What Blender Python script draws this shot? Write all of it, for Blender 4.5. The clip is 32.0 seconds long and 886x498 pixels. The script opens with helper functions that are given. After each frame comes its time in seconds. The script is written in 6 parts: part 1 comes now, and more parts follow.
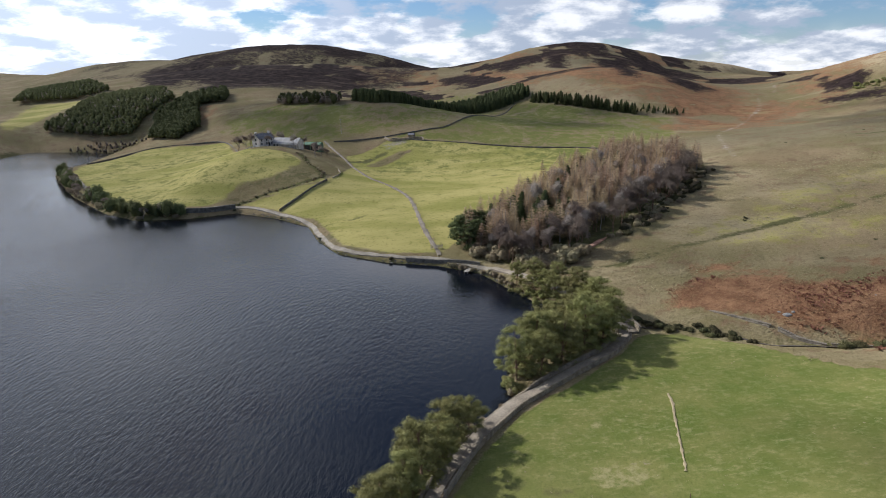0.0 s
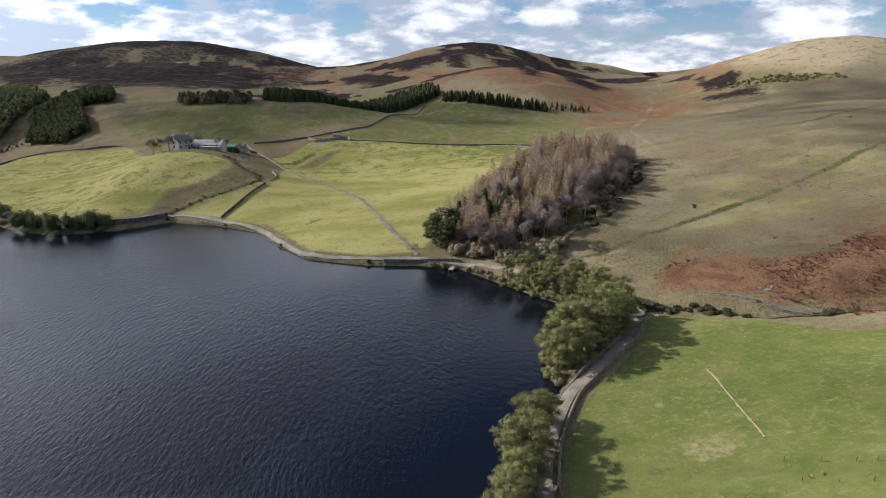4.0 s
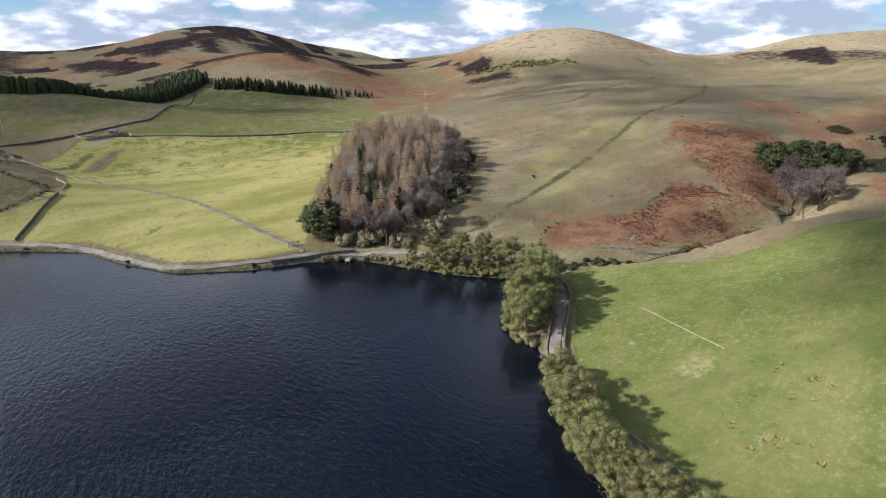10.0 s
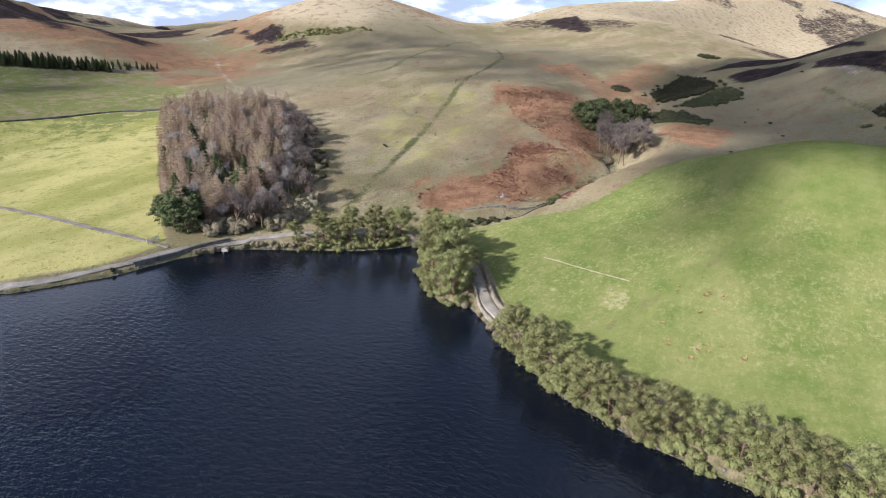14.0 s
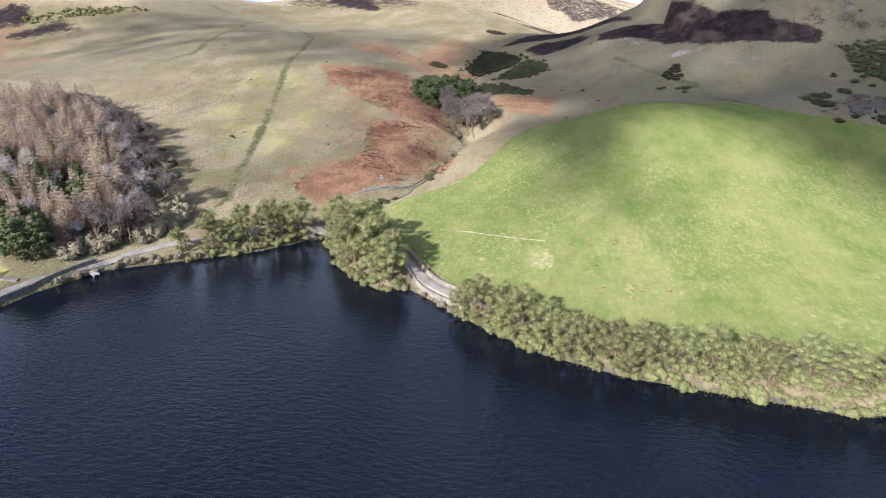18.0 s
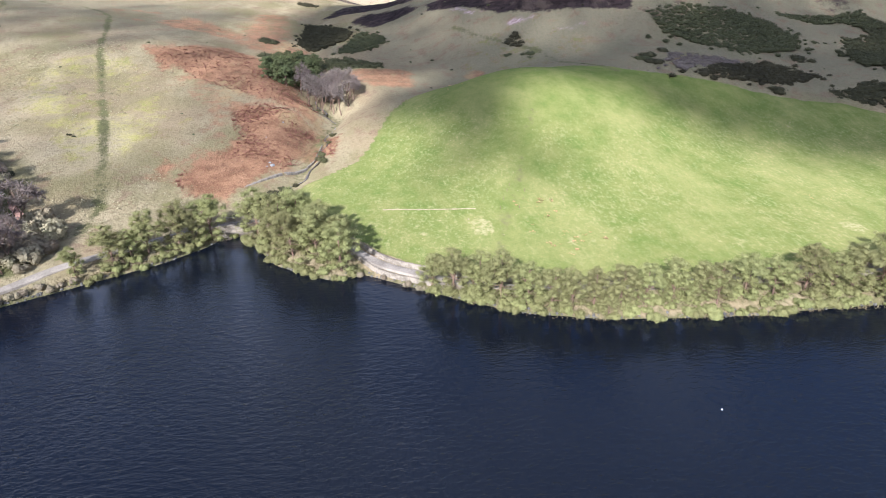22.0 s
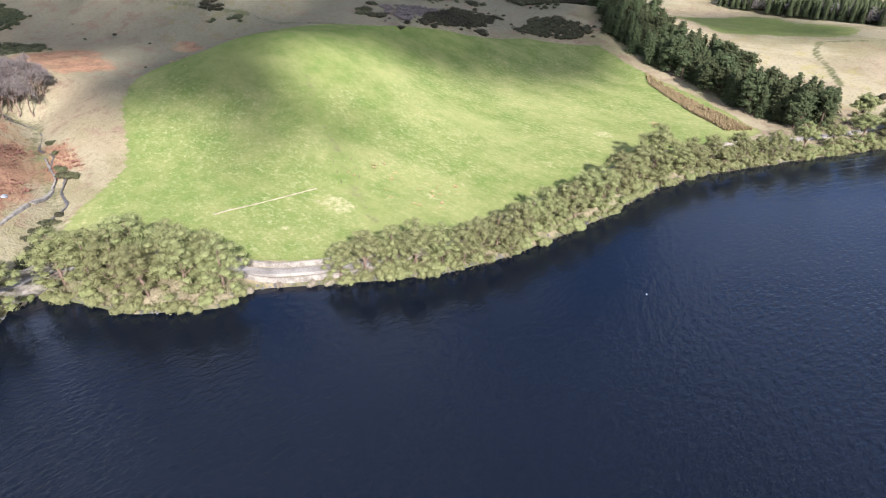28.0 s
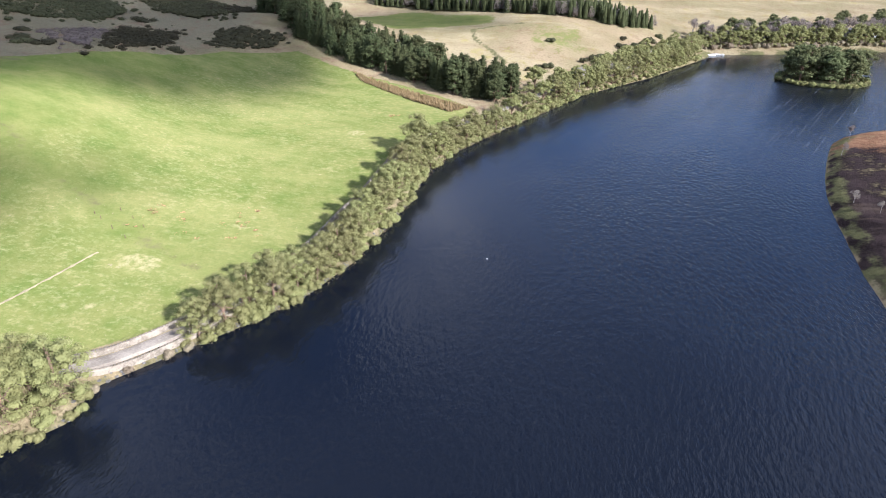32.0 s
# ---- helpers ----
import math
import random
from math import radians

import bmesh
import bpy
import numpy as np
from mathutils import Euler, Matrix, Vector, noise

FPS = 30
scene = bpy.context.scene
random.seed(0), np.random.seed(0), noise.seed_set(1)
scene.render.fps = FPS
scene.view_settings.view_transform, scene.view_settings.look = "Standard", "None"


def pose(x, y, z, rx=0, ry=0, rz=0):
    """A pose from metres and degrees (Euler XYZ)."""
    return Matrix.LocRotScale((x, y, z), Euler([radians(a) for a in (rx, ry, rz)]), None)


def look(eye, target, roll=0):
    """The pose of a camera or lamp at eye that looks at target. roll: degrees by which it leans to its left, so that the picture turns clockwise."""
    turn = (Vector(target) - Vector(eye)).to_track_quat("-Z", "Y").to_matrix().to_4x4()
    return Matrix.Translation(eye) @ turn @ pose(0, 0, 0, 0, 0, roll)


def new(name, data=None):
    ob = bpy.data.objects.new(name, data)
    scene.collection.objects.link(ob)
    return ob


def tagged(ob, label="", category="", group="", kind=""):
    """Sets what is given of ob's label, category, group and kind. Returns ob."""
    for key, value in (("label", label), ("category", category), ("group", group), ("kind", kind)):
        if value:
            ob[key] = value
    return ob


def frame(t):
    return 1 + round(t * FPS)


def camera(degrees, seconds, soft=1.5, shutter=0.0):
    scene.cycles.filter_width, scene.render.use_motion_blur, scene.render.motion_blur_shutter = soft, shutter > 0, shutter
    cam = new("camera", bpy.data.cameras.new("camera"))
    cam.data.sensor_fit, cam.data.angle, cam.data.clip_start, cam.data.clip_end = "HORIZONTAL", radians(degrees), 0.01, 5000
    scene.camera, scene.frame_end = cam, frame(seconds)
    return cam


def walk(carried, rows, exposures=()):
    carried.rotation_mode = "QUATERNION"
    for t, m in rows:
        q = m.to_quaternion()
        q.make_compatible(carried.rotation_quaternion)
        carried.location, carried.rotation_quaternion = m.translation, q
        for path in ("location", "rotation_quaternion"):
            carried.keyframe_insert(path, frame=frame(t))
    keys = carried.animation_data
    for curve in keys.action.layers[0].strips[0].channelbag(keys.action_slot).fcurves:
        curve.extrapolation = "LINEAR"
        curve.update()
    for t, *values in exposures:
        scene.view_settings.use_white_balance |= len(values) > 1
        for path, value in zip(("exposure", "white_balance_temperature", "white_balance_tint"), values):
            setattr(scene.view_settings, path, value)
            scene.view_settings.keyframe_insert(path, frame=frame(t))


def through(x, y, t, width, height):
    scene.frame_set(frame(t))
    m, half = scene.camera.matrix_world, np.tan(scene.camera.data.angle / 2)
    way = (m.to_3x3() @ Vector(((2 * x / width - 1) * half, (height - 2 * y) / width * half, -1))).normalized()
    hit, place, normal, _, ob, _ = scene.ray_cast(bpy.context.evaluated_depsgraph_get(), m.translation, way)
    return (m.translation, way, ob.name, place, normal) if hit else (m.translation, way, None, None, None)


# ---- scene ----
cam = camera(73.8, 32.0, soft=1.0)
PATH = [
    (0, (0.00, 0.00, 53.03), (0.00, 47.86, 38.55), -0.51),
    (0.5, (-3.36, 0.35, 52.96), (-2.20, 48.19, 38.46), -0.45),
    (1, (-6.72, 0.71, 52.90), (-4.44, 48.50, 38.38), -0.40),
    (1.5, (-10.07, 1.09, 52.84), (-6.68, 48.81, 38.31), -0.34),
    (2, (-13.42, 1.50, 52.78), (-8.94, 49.13, 38.25), -0.28),
    (2.5, (-16.75, 1.96, 52.73), (-11.14, 49.47, 38.19), -0.24),
    (3, (-20.08, 2.48, 52.68), (-13.27, 49.83, 38.13), -0.20),
    (3.5, (-23.38, 3.07, 52.63), (-15.19, 50.20, 38.08), -0.17),
    (4, (-26.65, 3.75, 52.58), (-16.92, 50.59, 38.03), -0.15),
    (4.5, (-29.89, 4.52, 52.53), (-18.52, 50.98, 37.97), -0.15),
    (5, (-33.11, 5.38, 52.49), (-20.05, 51.39, 37.91), -0.15),
    (5.5, (-36.28, 6.34, 52.44), (-21.57, 51.84, 37.85), -0.16),
    (6, (-39.42, 7.40, 52.40), (-23.14, 52.36, 37.78), -0.16),
    (6.5, (-42.51, 8.56, 52.36), (-24.92, 53.02, 37.71), -0.15),
    (7, (-45.56, 9.83, 52.31), (-26.74, 53.77, 37.65), -0.13),
    (7.5, (-48.55, 11.21, 52.27), (-28.47, 54.58, 37.58), -0.10),
    (8, (-51.48, 12.69, 52.23), (-29.89, 55.33, 37.53), -0.06),
    (8.5, (-54.35, 14.29, 52.18), (-31.08, 56.01, 37.42), -0.03),
    (9, (-57.14, 16.00, 52.13), (-32.07, 56.61, 37.24), -0.01),
    (9.5, (-59.85, 17.82, 52.08), (-32.96, 57.13, 36.88), 0.02),
    (10, (-62.47, 19.75, 52.02), (-33.76, 57.61, 36.47), 0.03),
    (10.5, (-65.00, 21.79, 51.97), (-34.55, 58.12, 36.06), 0.05),
    (11, (-67.42, 23.95, 51.92), (-35.35, 58.70, 35.69), 0.06),
    (11.5, (-69.74, 26.20, 51.87), (-36.11, 59.32, 35.36), 0.08),
    (12, (-71.93, 28.57, 51.82), (-36.83, 59.98, 35.03), 0.11),
    (12.5, (-74.00, 31.03, 51.77), (-37.54, 60.71, 34.74), 0.16),
    (13, (-75.94, 33.60, 51.73), (-38.28, 61.59, 34.47), 0.20),
    (13.5, (-77.76, 36.27, 51.69), (-38.90, 62.39, 34.15), 0.24),
    (14, (-79.46, 39.04, 51.65), (-39.50, 63.27, 33.87), 0.25),
    (14.5, (-81.04, 41.92, 51.61), (-40.06, 64.20, 33.61), 0.25),
    (15, (-82.51, 44.89, 51.57), (-40.59, 65.19, 33.37), 0.23),
    (15.5, (-83.85, 47.95, 51.53), (-41.09, 66.23, 33.15), 0.21),
    (16, (-85.07, 51.08, 51.49), (-41.57, 67.31, 32.94), 0.19),
    (16.5, (-86.16, 54.27, 51.46), (-42.01, 68.44, 32.74), 0.17),
    (17, (-87.12, 57.50, 51.43), (-42.44, 69.62, 32.54), 0.14),
    (17.5, (-87.94, 60.78, 51.40), (-42.81, 70.81, 32.36), 0.11),
    (18, (-88.62, 64.10, 51.38), (-43.13, 72.01, 32.21), 0.07),
    (18.5, (-89.16, 67.43, 51.36), (-43.38, 73.22, 32.10), 0.03),
    (19, (-89.54, 70.78, 51.36), (-43.60, 74.43, 31.96), 0.00),
    (19.5, (-89.77, 74.13, 51.35), (-43.84, 75.72, 31.65), -0.02),
    (20, (-89.82, 77.48, 51.36), (-44.04, 77.02, 31.26), -0.05),
    (20.5, (-89.70, 80.82, 51.37), (-44.15, 78.40, 30.88), -0.07),
    (21, (-89.38, 84.14, 51.40), (-44.12, 79.87, 30.58), -0.10),
    (21.5, (-88.88, 87.43, 51.43), (-43.89, 81.39, 30.45), -0.13),
    (22, (-88.19, 90.68, 51.47), (-43.54, 82.85, 30.37), -0.16),
    (22.5, (-87.31, 93.89, 51.51), (-43.09, 84.23, 30.29), -0.18),
    (23, (-86.27, 97.05, 51.57), (-42.60, 85.45, 30.16), -0.20),
    (23.5, (-85.06, 100.15, 51.62), (-42.02, 86.57, 30.10), -0.22),
    (24, (-83.69, 103.19, 51.68), (-41.40, 87.64, 30.01), -0.24),
    (24.5, (-82.16, 106.16, 51.75), (-40.77, 88.58, 29.90), -0.23),
    (25, (-80.49, 109.04, 51.81), (-40.12, 89.43, 29.77), -0.22),
    (25.5, (-78.66, 111.83, 51.88), (-39.48, 90.18, 29.61), -0.20),
    (26, (-76.69, 114.51, 51.94), (-38.85, 90.85, 29.41), -0.19),
    (26.5, (-74.58, 117.09, 52.01), (-38.27, 91.43, 29.14), -0.17),
    (27, (-72.33, 119.55, 52.09), (-37.76, 91.93, 28.81), -0.16),
    (27.5, (-69.94, 121.90, 52.16), (-37.20, 92.47, 28.47), -0.14),
    (28, (-67.43, 124.11, 52.25), (-36.58, 93.00, 28.16), -0.13),
    (28.5, (-64.80, 126.19, 52.33), (-35.82, 93.50, 28.01), -0.11),
    (29, (-62.07, 128.15, 52.43), (-35.02, 93.94, 27.98), -0.09),
    (29.5, (-59.27, 130.01, 52.53), (-34.24, 94.35, 27.98), -0.08),
    (30, (-56.40, 131.78, 52.63), (-33.61, 94.73, 27.98), -0.07),
    (30.5, (-53.49, 133.47, 52.74), (-33.42, 94.87, 28.10), -0.09),
    (31, (-50.56, 135.11, 52.86), (-34.00, 94.79, 28.36), -0.13),
    (31.5, (-47.60, 136.72, 52.98), (-35.05, 94.80, 28.78), -0.17),
    (32, (-44.64, 138.31, 53.10), (-36.27, 95.16, 29.26), -0.22),
]
EXPOSURES = [(0.0, 0.04, 6150, 12), (9.0, 0.16, 6000, 13), (13.0, 0.40, 5750, 15), (19.0, 0.84, 5550, 17), (25.0, 1.00, 5500, 18), (32.0, 1.06, 5600, 18)]
walk(cam, [(t, look(eye, target, roll)) for t, eye, target, roll in PATH], EXPOSURES)

# ---- sky, clouds and sun ----
SUN_AZ, SUN_EL = radians(151), radians(30.5)      # the way to the sun, from +x counterclockwise
SKY, CLOUD, SUN = 0.080, 1.20, 6.0


def node(tree, kind, values=(), **settings):
    n = tree.nodes.new(kind)
    for key, value in settings.items():
        setattr(n, key, value)
    for key, value in dict(values).items():
        if hasattr(value, "is_output"):
            tree.links.new(value, n.inputs[key])
        else:
            n.inputs[key].default_value = value
    return n


def maths(tree, op, a, b=0.0, clamp=False):
    return node(tree, "ShaderNodeMath", {0: a, 1: b}, operation=op, use_clamp=clamp).outputs[0]


def blend(tree, factor, a, b, mode="MIX"):
    return node(tree, "ShaderNodeMix", {0: factor, 6: a, 7: b}, data_type="RGBA", blend_type=mode).outputs[2]


def ramp(tree, value, low, high):
    """0 below low, 1 above high, smooth between."""
    return node(tree, "ShaderNodeMapRange", {0: value, 1: low, 2: high}, interpolation_type="SMOOTHSTEP").outputs[0]


def grain(tree, place, size, detail=3.0, rough=0.55):
    return node(tree, "ShaderNodeTexNoise", {"Vector": place, "Scale": 1.0 / size, "Detail": detail, "Roughness": rough}).outputs["Fac"]


def rgb(r, g, b):
    return (r, g, b, 1.0)


world = bpy.data.worlds.new("sky")
scene.world = world
world.use_nodes = True
wt = world.node_tree
wt.nodes.clear()
air = node(wt, "ShaderNodeTexSky", sky_type="NISHITA", sun_disc=False, sun_elevation=SUN_EL, sun_rotation=math.pi / 2 - SUN_AZ, altitude=250.0, dust_density=0.0, ozone_density=3.0)
way = node(wt, "ShaderNodeTexCoord").outputs["Generated"]
axis = node(wt, "ShaderNodeSeparateXYZ", {0: way})
up = maths(wt, "MAXIMUM", axis.outputs[2], 0.0)
low = maths(wt, "ADD", up, 0.30)
deck = node(wt, "ShaderNodeCombineXYZ", {0: maths(wt, "DIVIDE", axis.outputs[0], low), 1: maths(wt, "DIVIDE", axis.outputs[1], low), 2: 0.4})
heap = grain(wt, deck.outputs[0], 0.34, 8.0, 0.58)
lump = node(wt, "ShaderNodeTexNoise", {"Vector": node(wt, "ShaderNodeVectorMath", {0: deck.outputs[0], 1: (0.06, -0.04, 0.0)}, operation="ADD").outputs[0], "Scale": 3.6, "Detail": 7.0, "Roughness": 0.58}).outputs["Fac"]
sun_way = (math.cos(SUN_EL) * math.cos(SUN_AZ), math.cos(SUN_EL) * math.sin(SUN_AZ), math.sin(SUN_EL))
toward = node(wt, "ShaderNodeVectorMath", {0: way, 1: sun_way}, operation="DOT_PRODUCT").outputs["Value"]
thin = maths(wt, "MULTIPLY", ramp(wt, maths(wt, "MULTIPLY", axis.outputs[1], -1.0), 0.05, 0.6), 0.13)
thick = maths(wt, "SUBTRACT", maths(wt, "MULTIPLY", ramp(wt, toward, 0.55, 0.95), 0.13), maths(wt, "MULTIPLY", ramp(wt, up, 0.22, 0.65), maths(wt, "ADD", 0.07, maths(wt, "MULTIPLY", axis.outputs[1], 0.12))))
cover = ramp(wt, maths(wt, "SUBTRACT", maths(wt, "ADD", heap, thick), thin), 0.37, 0.48)
cover = maths(wt, "MAXIMUM", cover, maths(wt, "MULTIPLY", ramp(wt, up, 0.07, 0.0), maths(wt, "SUBTRACT", 0.75, maths(wt, "MULTIPLY", thin, 4.0))))
shade = ramp(wt, lump, 0.38, 0.57)
cloud_colour = blend(wt, shade, rgb(1.0, 1.0, 1.0), rgb(0.42, 0.48, 0.58))
glow = maths(wt, "MULTIPLY", maths(wt, "ADD", 0.86, maths(wt, "MULTIPLY", ramp(wt, toward, 0.3, 1.0), 0.65)), CLOUD)
sky_part = node(wt, "ShaderNodeBackground", {"Color": blend(wt, 1.0, air.outputs[0], rgb(0.86, 0.97, 1.16), "MULTIPLY"), "Strength": SKY})
cloud_part = node(wt, "ShaderNodeBackground", {"Color": cloud_colour, "Strength": glow})
both = node(wt, "ShaderNodeMixShader", {0: maths(wt, "MULTIPLY", cover, 0.93), 1: sky_part.outputs[0], 2: cloud_part.outputs[0]})
node(wt, "ShaderNodeOutputWorld", {0: both.outputs[0]})

sun = new("sun", bpy.data.lights.new("sun", "SUN"))
sun.data.energy, sun.data.angle, sun.data.color = SUN, radians(0.6), (1.0, 0.965, 0.91)
sun.matrix_world = look((math.cos(SUN_EL) * math.cos(SUN_AZ), math.cos(SUN_EL) * math.sin(SUN_AZ), math.sin(SUN_EL)), (0, 0, 0))

# ---- the lie of the land ----
EAST_SHORE = [
    (-199, -193), (-152, -179), (-115, -171), (-108, -158), (-80, -114), (-54, -82), (-46, -67), (-30, -36), (-19, -13), (-15, 2),
    (-14.5, 12), (-14, 27), (-12.5, 40), (-11, 50), (-7, 62), (-2, 70), (4, 78), (12, 88), (11, 95), (19, 105),
    (23, 107), (33, 112), (36, 117), (32, 118),
]
NORTH_SHORE = [
    (24, 127), (16, 141), (10, 152), (-2, 159), (-16, 162), (-32, 171), (-41, 186), (-48, 204), (-63, 217), (-81, 226),
    (-95, 218), (-115, 215), (-133, 227), (-166, 261), (-201, 306), (-218, 335), (-216, 350), (-227, 412), (-251, 416), (-292, 420),
    (-290, 385), (-235, 300),
]
WEST_SHORE = [
    (-175, 215), (-125, 130), (-104, 75), (-98.6, 56), (-98.8, 48.6), (-99.6, 38.8), (-101.7, 25.6), (-103.9, 12.3), (-106.2, 2), (-109.2, -8), (-113.6, -20), (-117.2, -29), (-121, -37.6), (-126, -44.2), (-133, -49.6), (-142, -54), (-158, -60), (-200, -90),
    (-250, -150), (-250, -190),
]
LAKE = EAST_SHORE + NORTH_SHORE + WEST_SHORE
BURN = [
    (33, 116, 0.3), (42, 111, 1.6), (62, 102, 2.6), (80, 99.5, 3.2), (100, 96, 4), (119, 91, 5), (136, 98, 7), (185, 99, 12.5), (270, 104, 20), (380, 101, 29),
    (600, 110, 40),
]
ISLAND = (-146.0, -121.0, 16.0, 13.0)
HILLS = []


def hill(x, y, height, across, along, turn):
    HILLS.append((x, y, height, across, along, turn))


def name_the_hills():
    hill(156.75, 673.33, 55.95, 136.97, 112.8, 0.5)
    hill(382.03, 419.74, 53.48, 122.72, 113.12, 0.86)
    hill(-265.07, 1166.16, 90.73, 355.29, 187.61, 0.31)
    hill(-648.09, 1367.07, 71.16, 324.44, 185.05, -0.08)
    hill(-1243.13, 1667.55, 52.45, 458.41, 201.96, -0.12)
    hill(147.7, 510.2, 25.96, 142.31, 79.9, 0.01)
    hill(129.7, 446.72, 19.43, 79.08, 83.8, 0.03)
    hill(-51.99, 395.18, 27.04, 120.99, 57.51, -0.4)
    hill(-191.17, 501.72, 18.13, 139.96, 82.01, 0.16)
    hill(579.73, 776.45, 38.93, 357.73, 34.31, 0.15)
    hill(-78.09, 781.81, 36.69, 266.85, 140.45, -0.06)
    hill(224.43, 244.68, 25.82, 151.41, 119.68, 0.22)
    hill(175.62, 158.97, 5.39, 30.85, 33.35, 0.58)
    hill(137.43, 96.07, 4.78, 30, 40.47, 0.41)
    hill(428.88, 165.56, 21.2, 191.67, 122.93, 0.28)
    hill(743.68, 557.66, 31, 346.01, 226.09, -0.43)
    hill(903.48, 229.72, 56.71, 406.78, 76.89, -0.33)
    hill(1455.53, 158.53, 98.23, 432.65, 327.94, -0.12)
    hill(221.2, -29.4, 35.55, 87.43, 64.33, 0.12)
    hill(311.49, -55.39, 54.54, 137.87, 102.08, 0.21)
    hill(95.73, -24.69, 10.48, 30.24, 39.8, -0.32)
    hill(74.39, 26.73, 9.19, 45.82, 33.37, -0.29)
    hill(78.51, -115.85, 11.39, 52.67, 37.31, 0.09)
    hill(-51.66, -158.05, 10.57, 76.82, 53.86, -0.17)
    hill(92.57, 42.42, 10.19, 30.72, 30, 0.56)
    hill(-80.14, 265.84, 17.37, 33.68, 60.47, 0.28)
    hill(606.56, 201.99, 38.4, 155.94, 147.92, 0.28)
    hill(-273.34, 681.4, 38.61, 297.48, 162.4, -0.2)
    hill(-229.12, -20.54, 16.09, 80.94, 120.33, 0.01)
    hill(-101.01, -328.32, 20.35, 199.6, 100.95, -0.04)
    hill(135.74, -267.58, 18.5, 152.01, 104.22, 0.06)
    hill(330.28, 618.61, 24.44, 73.66, 157.17, 0.1)
    hill(-330.22, 329.71, 24.95, 59.8, 89.77, 0.01)
    hill(340, -170, 60, 100, 80, 0)
    hill(300, -235, 55, 90, 90, 0)


name_the_hills()


def polyline_distance(x, y, points):
    """The distance from a line of points and, for points with a third number, that number at the nearest place."""
    best, value = np.full(np.shape(x), 1e9), np.zeros(np.shape(x))
    for p, q in zip(points[:-1], points[1:]):
        dx, dy = q[0] - p[0], q[1] - p[1]
        t = np.clip(((x - p[0]) * dx + (y - p[1]) * dy) / (dx * dx + dy * dy), 0, 1)
        far = np.hypot(x - p[0] - t * dx, y - p[1] - t * dy)
        if len(p) > 2:
            value = np.where(far < best, p[2] + t * (q[2] - p[2]), value)
        best = np.minimum(best, far)
    return best, value


def inside(x, y, points):
    within = np.zeros(np.shape(x), bool)
    for (ax, ay), (bx, by) in zip(points, points[1:] + points[:1]):
        if ay != by:
            within ^= ((ay > y) != (by > y)) & (x < (bx - ax) * (y - ay) / (by - ay) + ax)
    return within


def shore_distance(x, y):
    """Metres from the water's edge, minus over the water."""
    far, _ = polyline_distance(x, y, LAKE + LAKE[:1])
    return np.where(inside(x, y, LAKE), -far, far)


def land(x, y):
    """The height of the smooth ground."""
    x, y = np.asarray(x, float), np.asarray(y, float)
    d = shore_distance(x, y)
    dry = np.maximum(d, 0)
    z = np.full(x.shape, 1.38)
    for cx, cy, height, across, along, turn in HILLS:
        c, s = math.cos(turn), math.sin(turn)
        u, v = ((x - cx) * c + (y - cy) * s) / across, (-(x - cx) * s + (y - cy) * c) / along
        z = z + height * np.exp(-(u * u + v * v))
    z = np.where(d > 0, 2.2 * (1 - np.exp(-dry / 3.0)), np.maximum(0.5 * d, -6)) + (1 - np.exp(-((dry / 32) ** 1.6))) * z
    far, bed = polyline_distance(x, y, BURN)
    cap = bed + np.where(bed < 7, 0.62, np.maximum(0.3, 0.62 - 0.06 * (bed - 7))) * np.maximum(far - 2, 0) + 0.25 * np.minimum(far, 2)
    h = np.clip(0.5 + (cap - z) / 6, 0, 1)
    z = np.where((d > 0) & (far < 90), cap * (1 - h) + z * h - 3 * h * (1 - h), z)
    round_island = np.hypot((x - ISLAND[0]) / ISLAND[2], (y - ISLAND[1]) / ISLAND[3])
    return np.maximum(z, 1.6 * (1 - round_island**3) * (round_island < 1.6) - 6 * (round_island >= 1.6))


def ground_z(x, y):
    return float(land(np.array([x]), np.array([y]))[0])


def mottle(x, y, size, seed=0, octaves=3):
    """Smooth noise from 0 to 1 over the plan, in lumps of that size."""
    total, weight, amount = np.zeros(np.shape(x)), 0.0, 1.0
    for octave in range(octaves):
        u, v = np.asarray(x) / size * 2**octave + 37.7 * seed, np.asarray(y) / size * 2**octave + 11.3 * seed
        i, j = np.floor(u).astype(np.int64), np.floor(v).astype(np.int64)
        fu, fv = u - i, v - j
        fu, fv = fu * fu * (3 - 2 * fu), fv * fv * (3 - 2 * fv)

        def corner(a, b):
            n = (a * 374761393 + b * 668265263 + (seed + octave) * 69069) & 0x7FFFFFFF
            n = ((n ^ (n >> 13)) * 1274126177) & 0x7FFFFFFF
            return ((n ^ (n >> 16)) & 0xFFFF) / 65535.0

        a = corner(i, j) * (1 - fu) + corner(i + 1, j) * fu
        b = corner(i, j + 1) * (1 - fu) + corner(i + 1, j + 1) * fu
        total, weight, amount = total + amount * (a * (1 - fv) + b * fv), weight + amount, amount * 0.5
    return total / weight


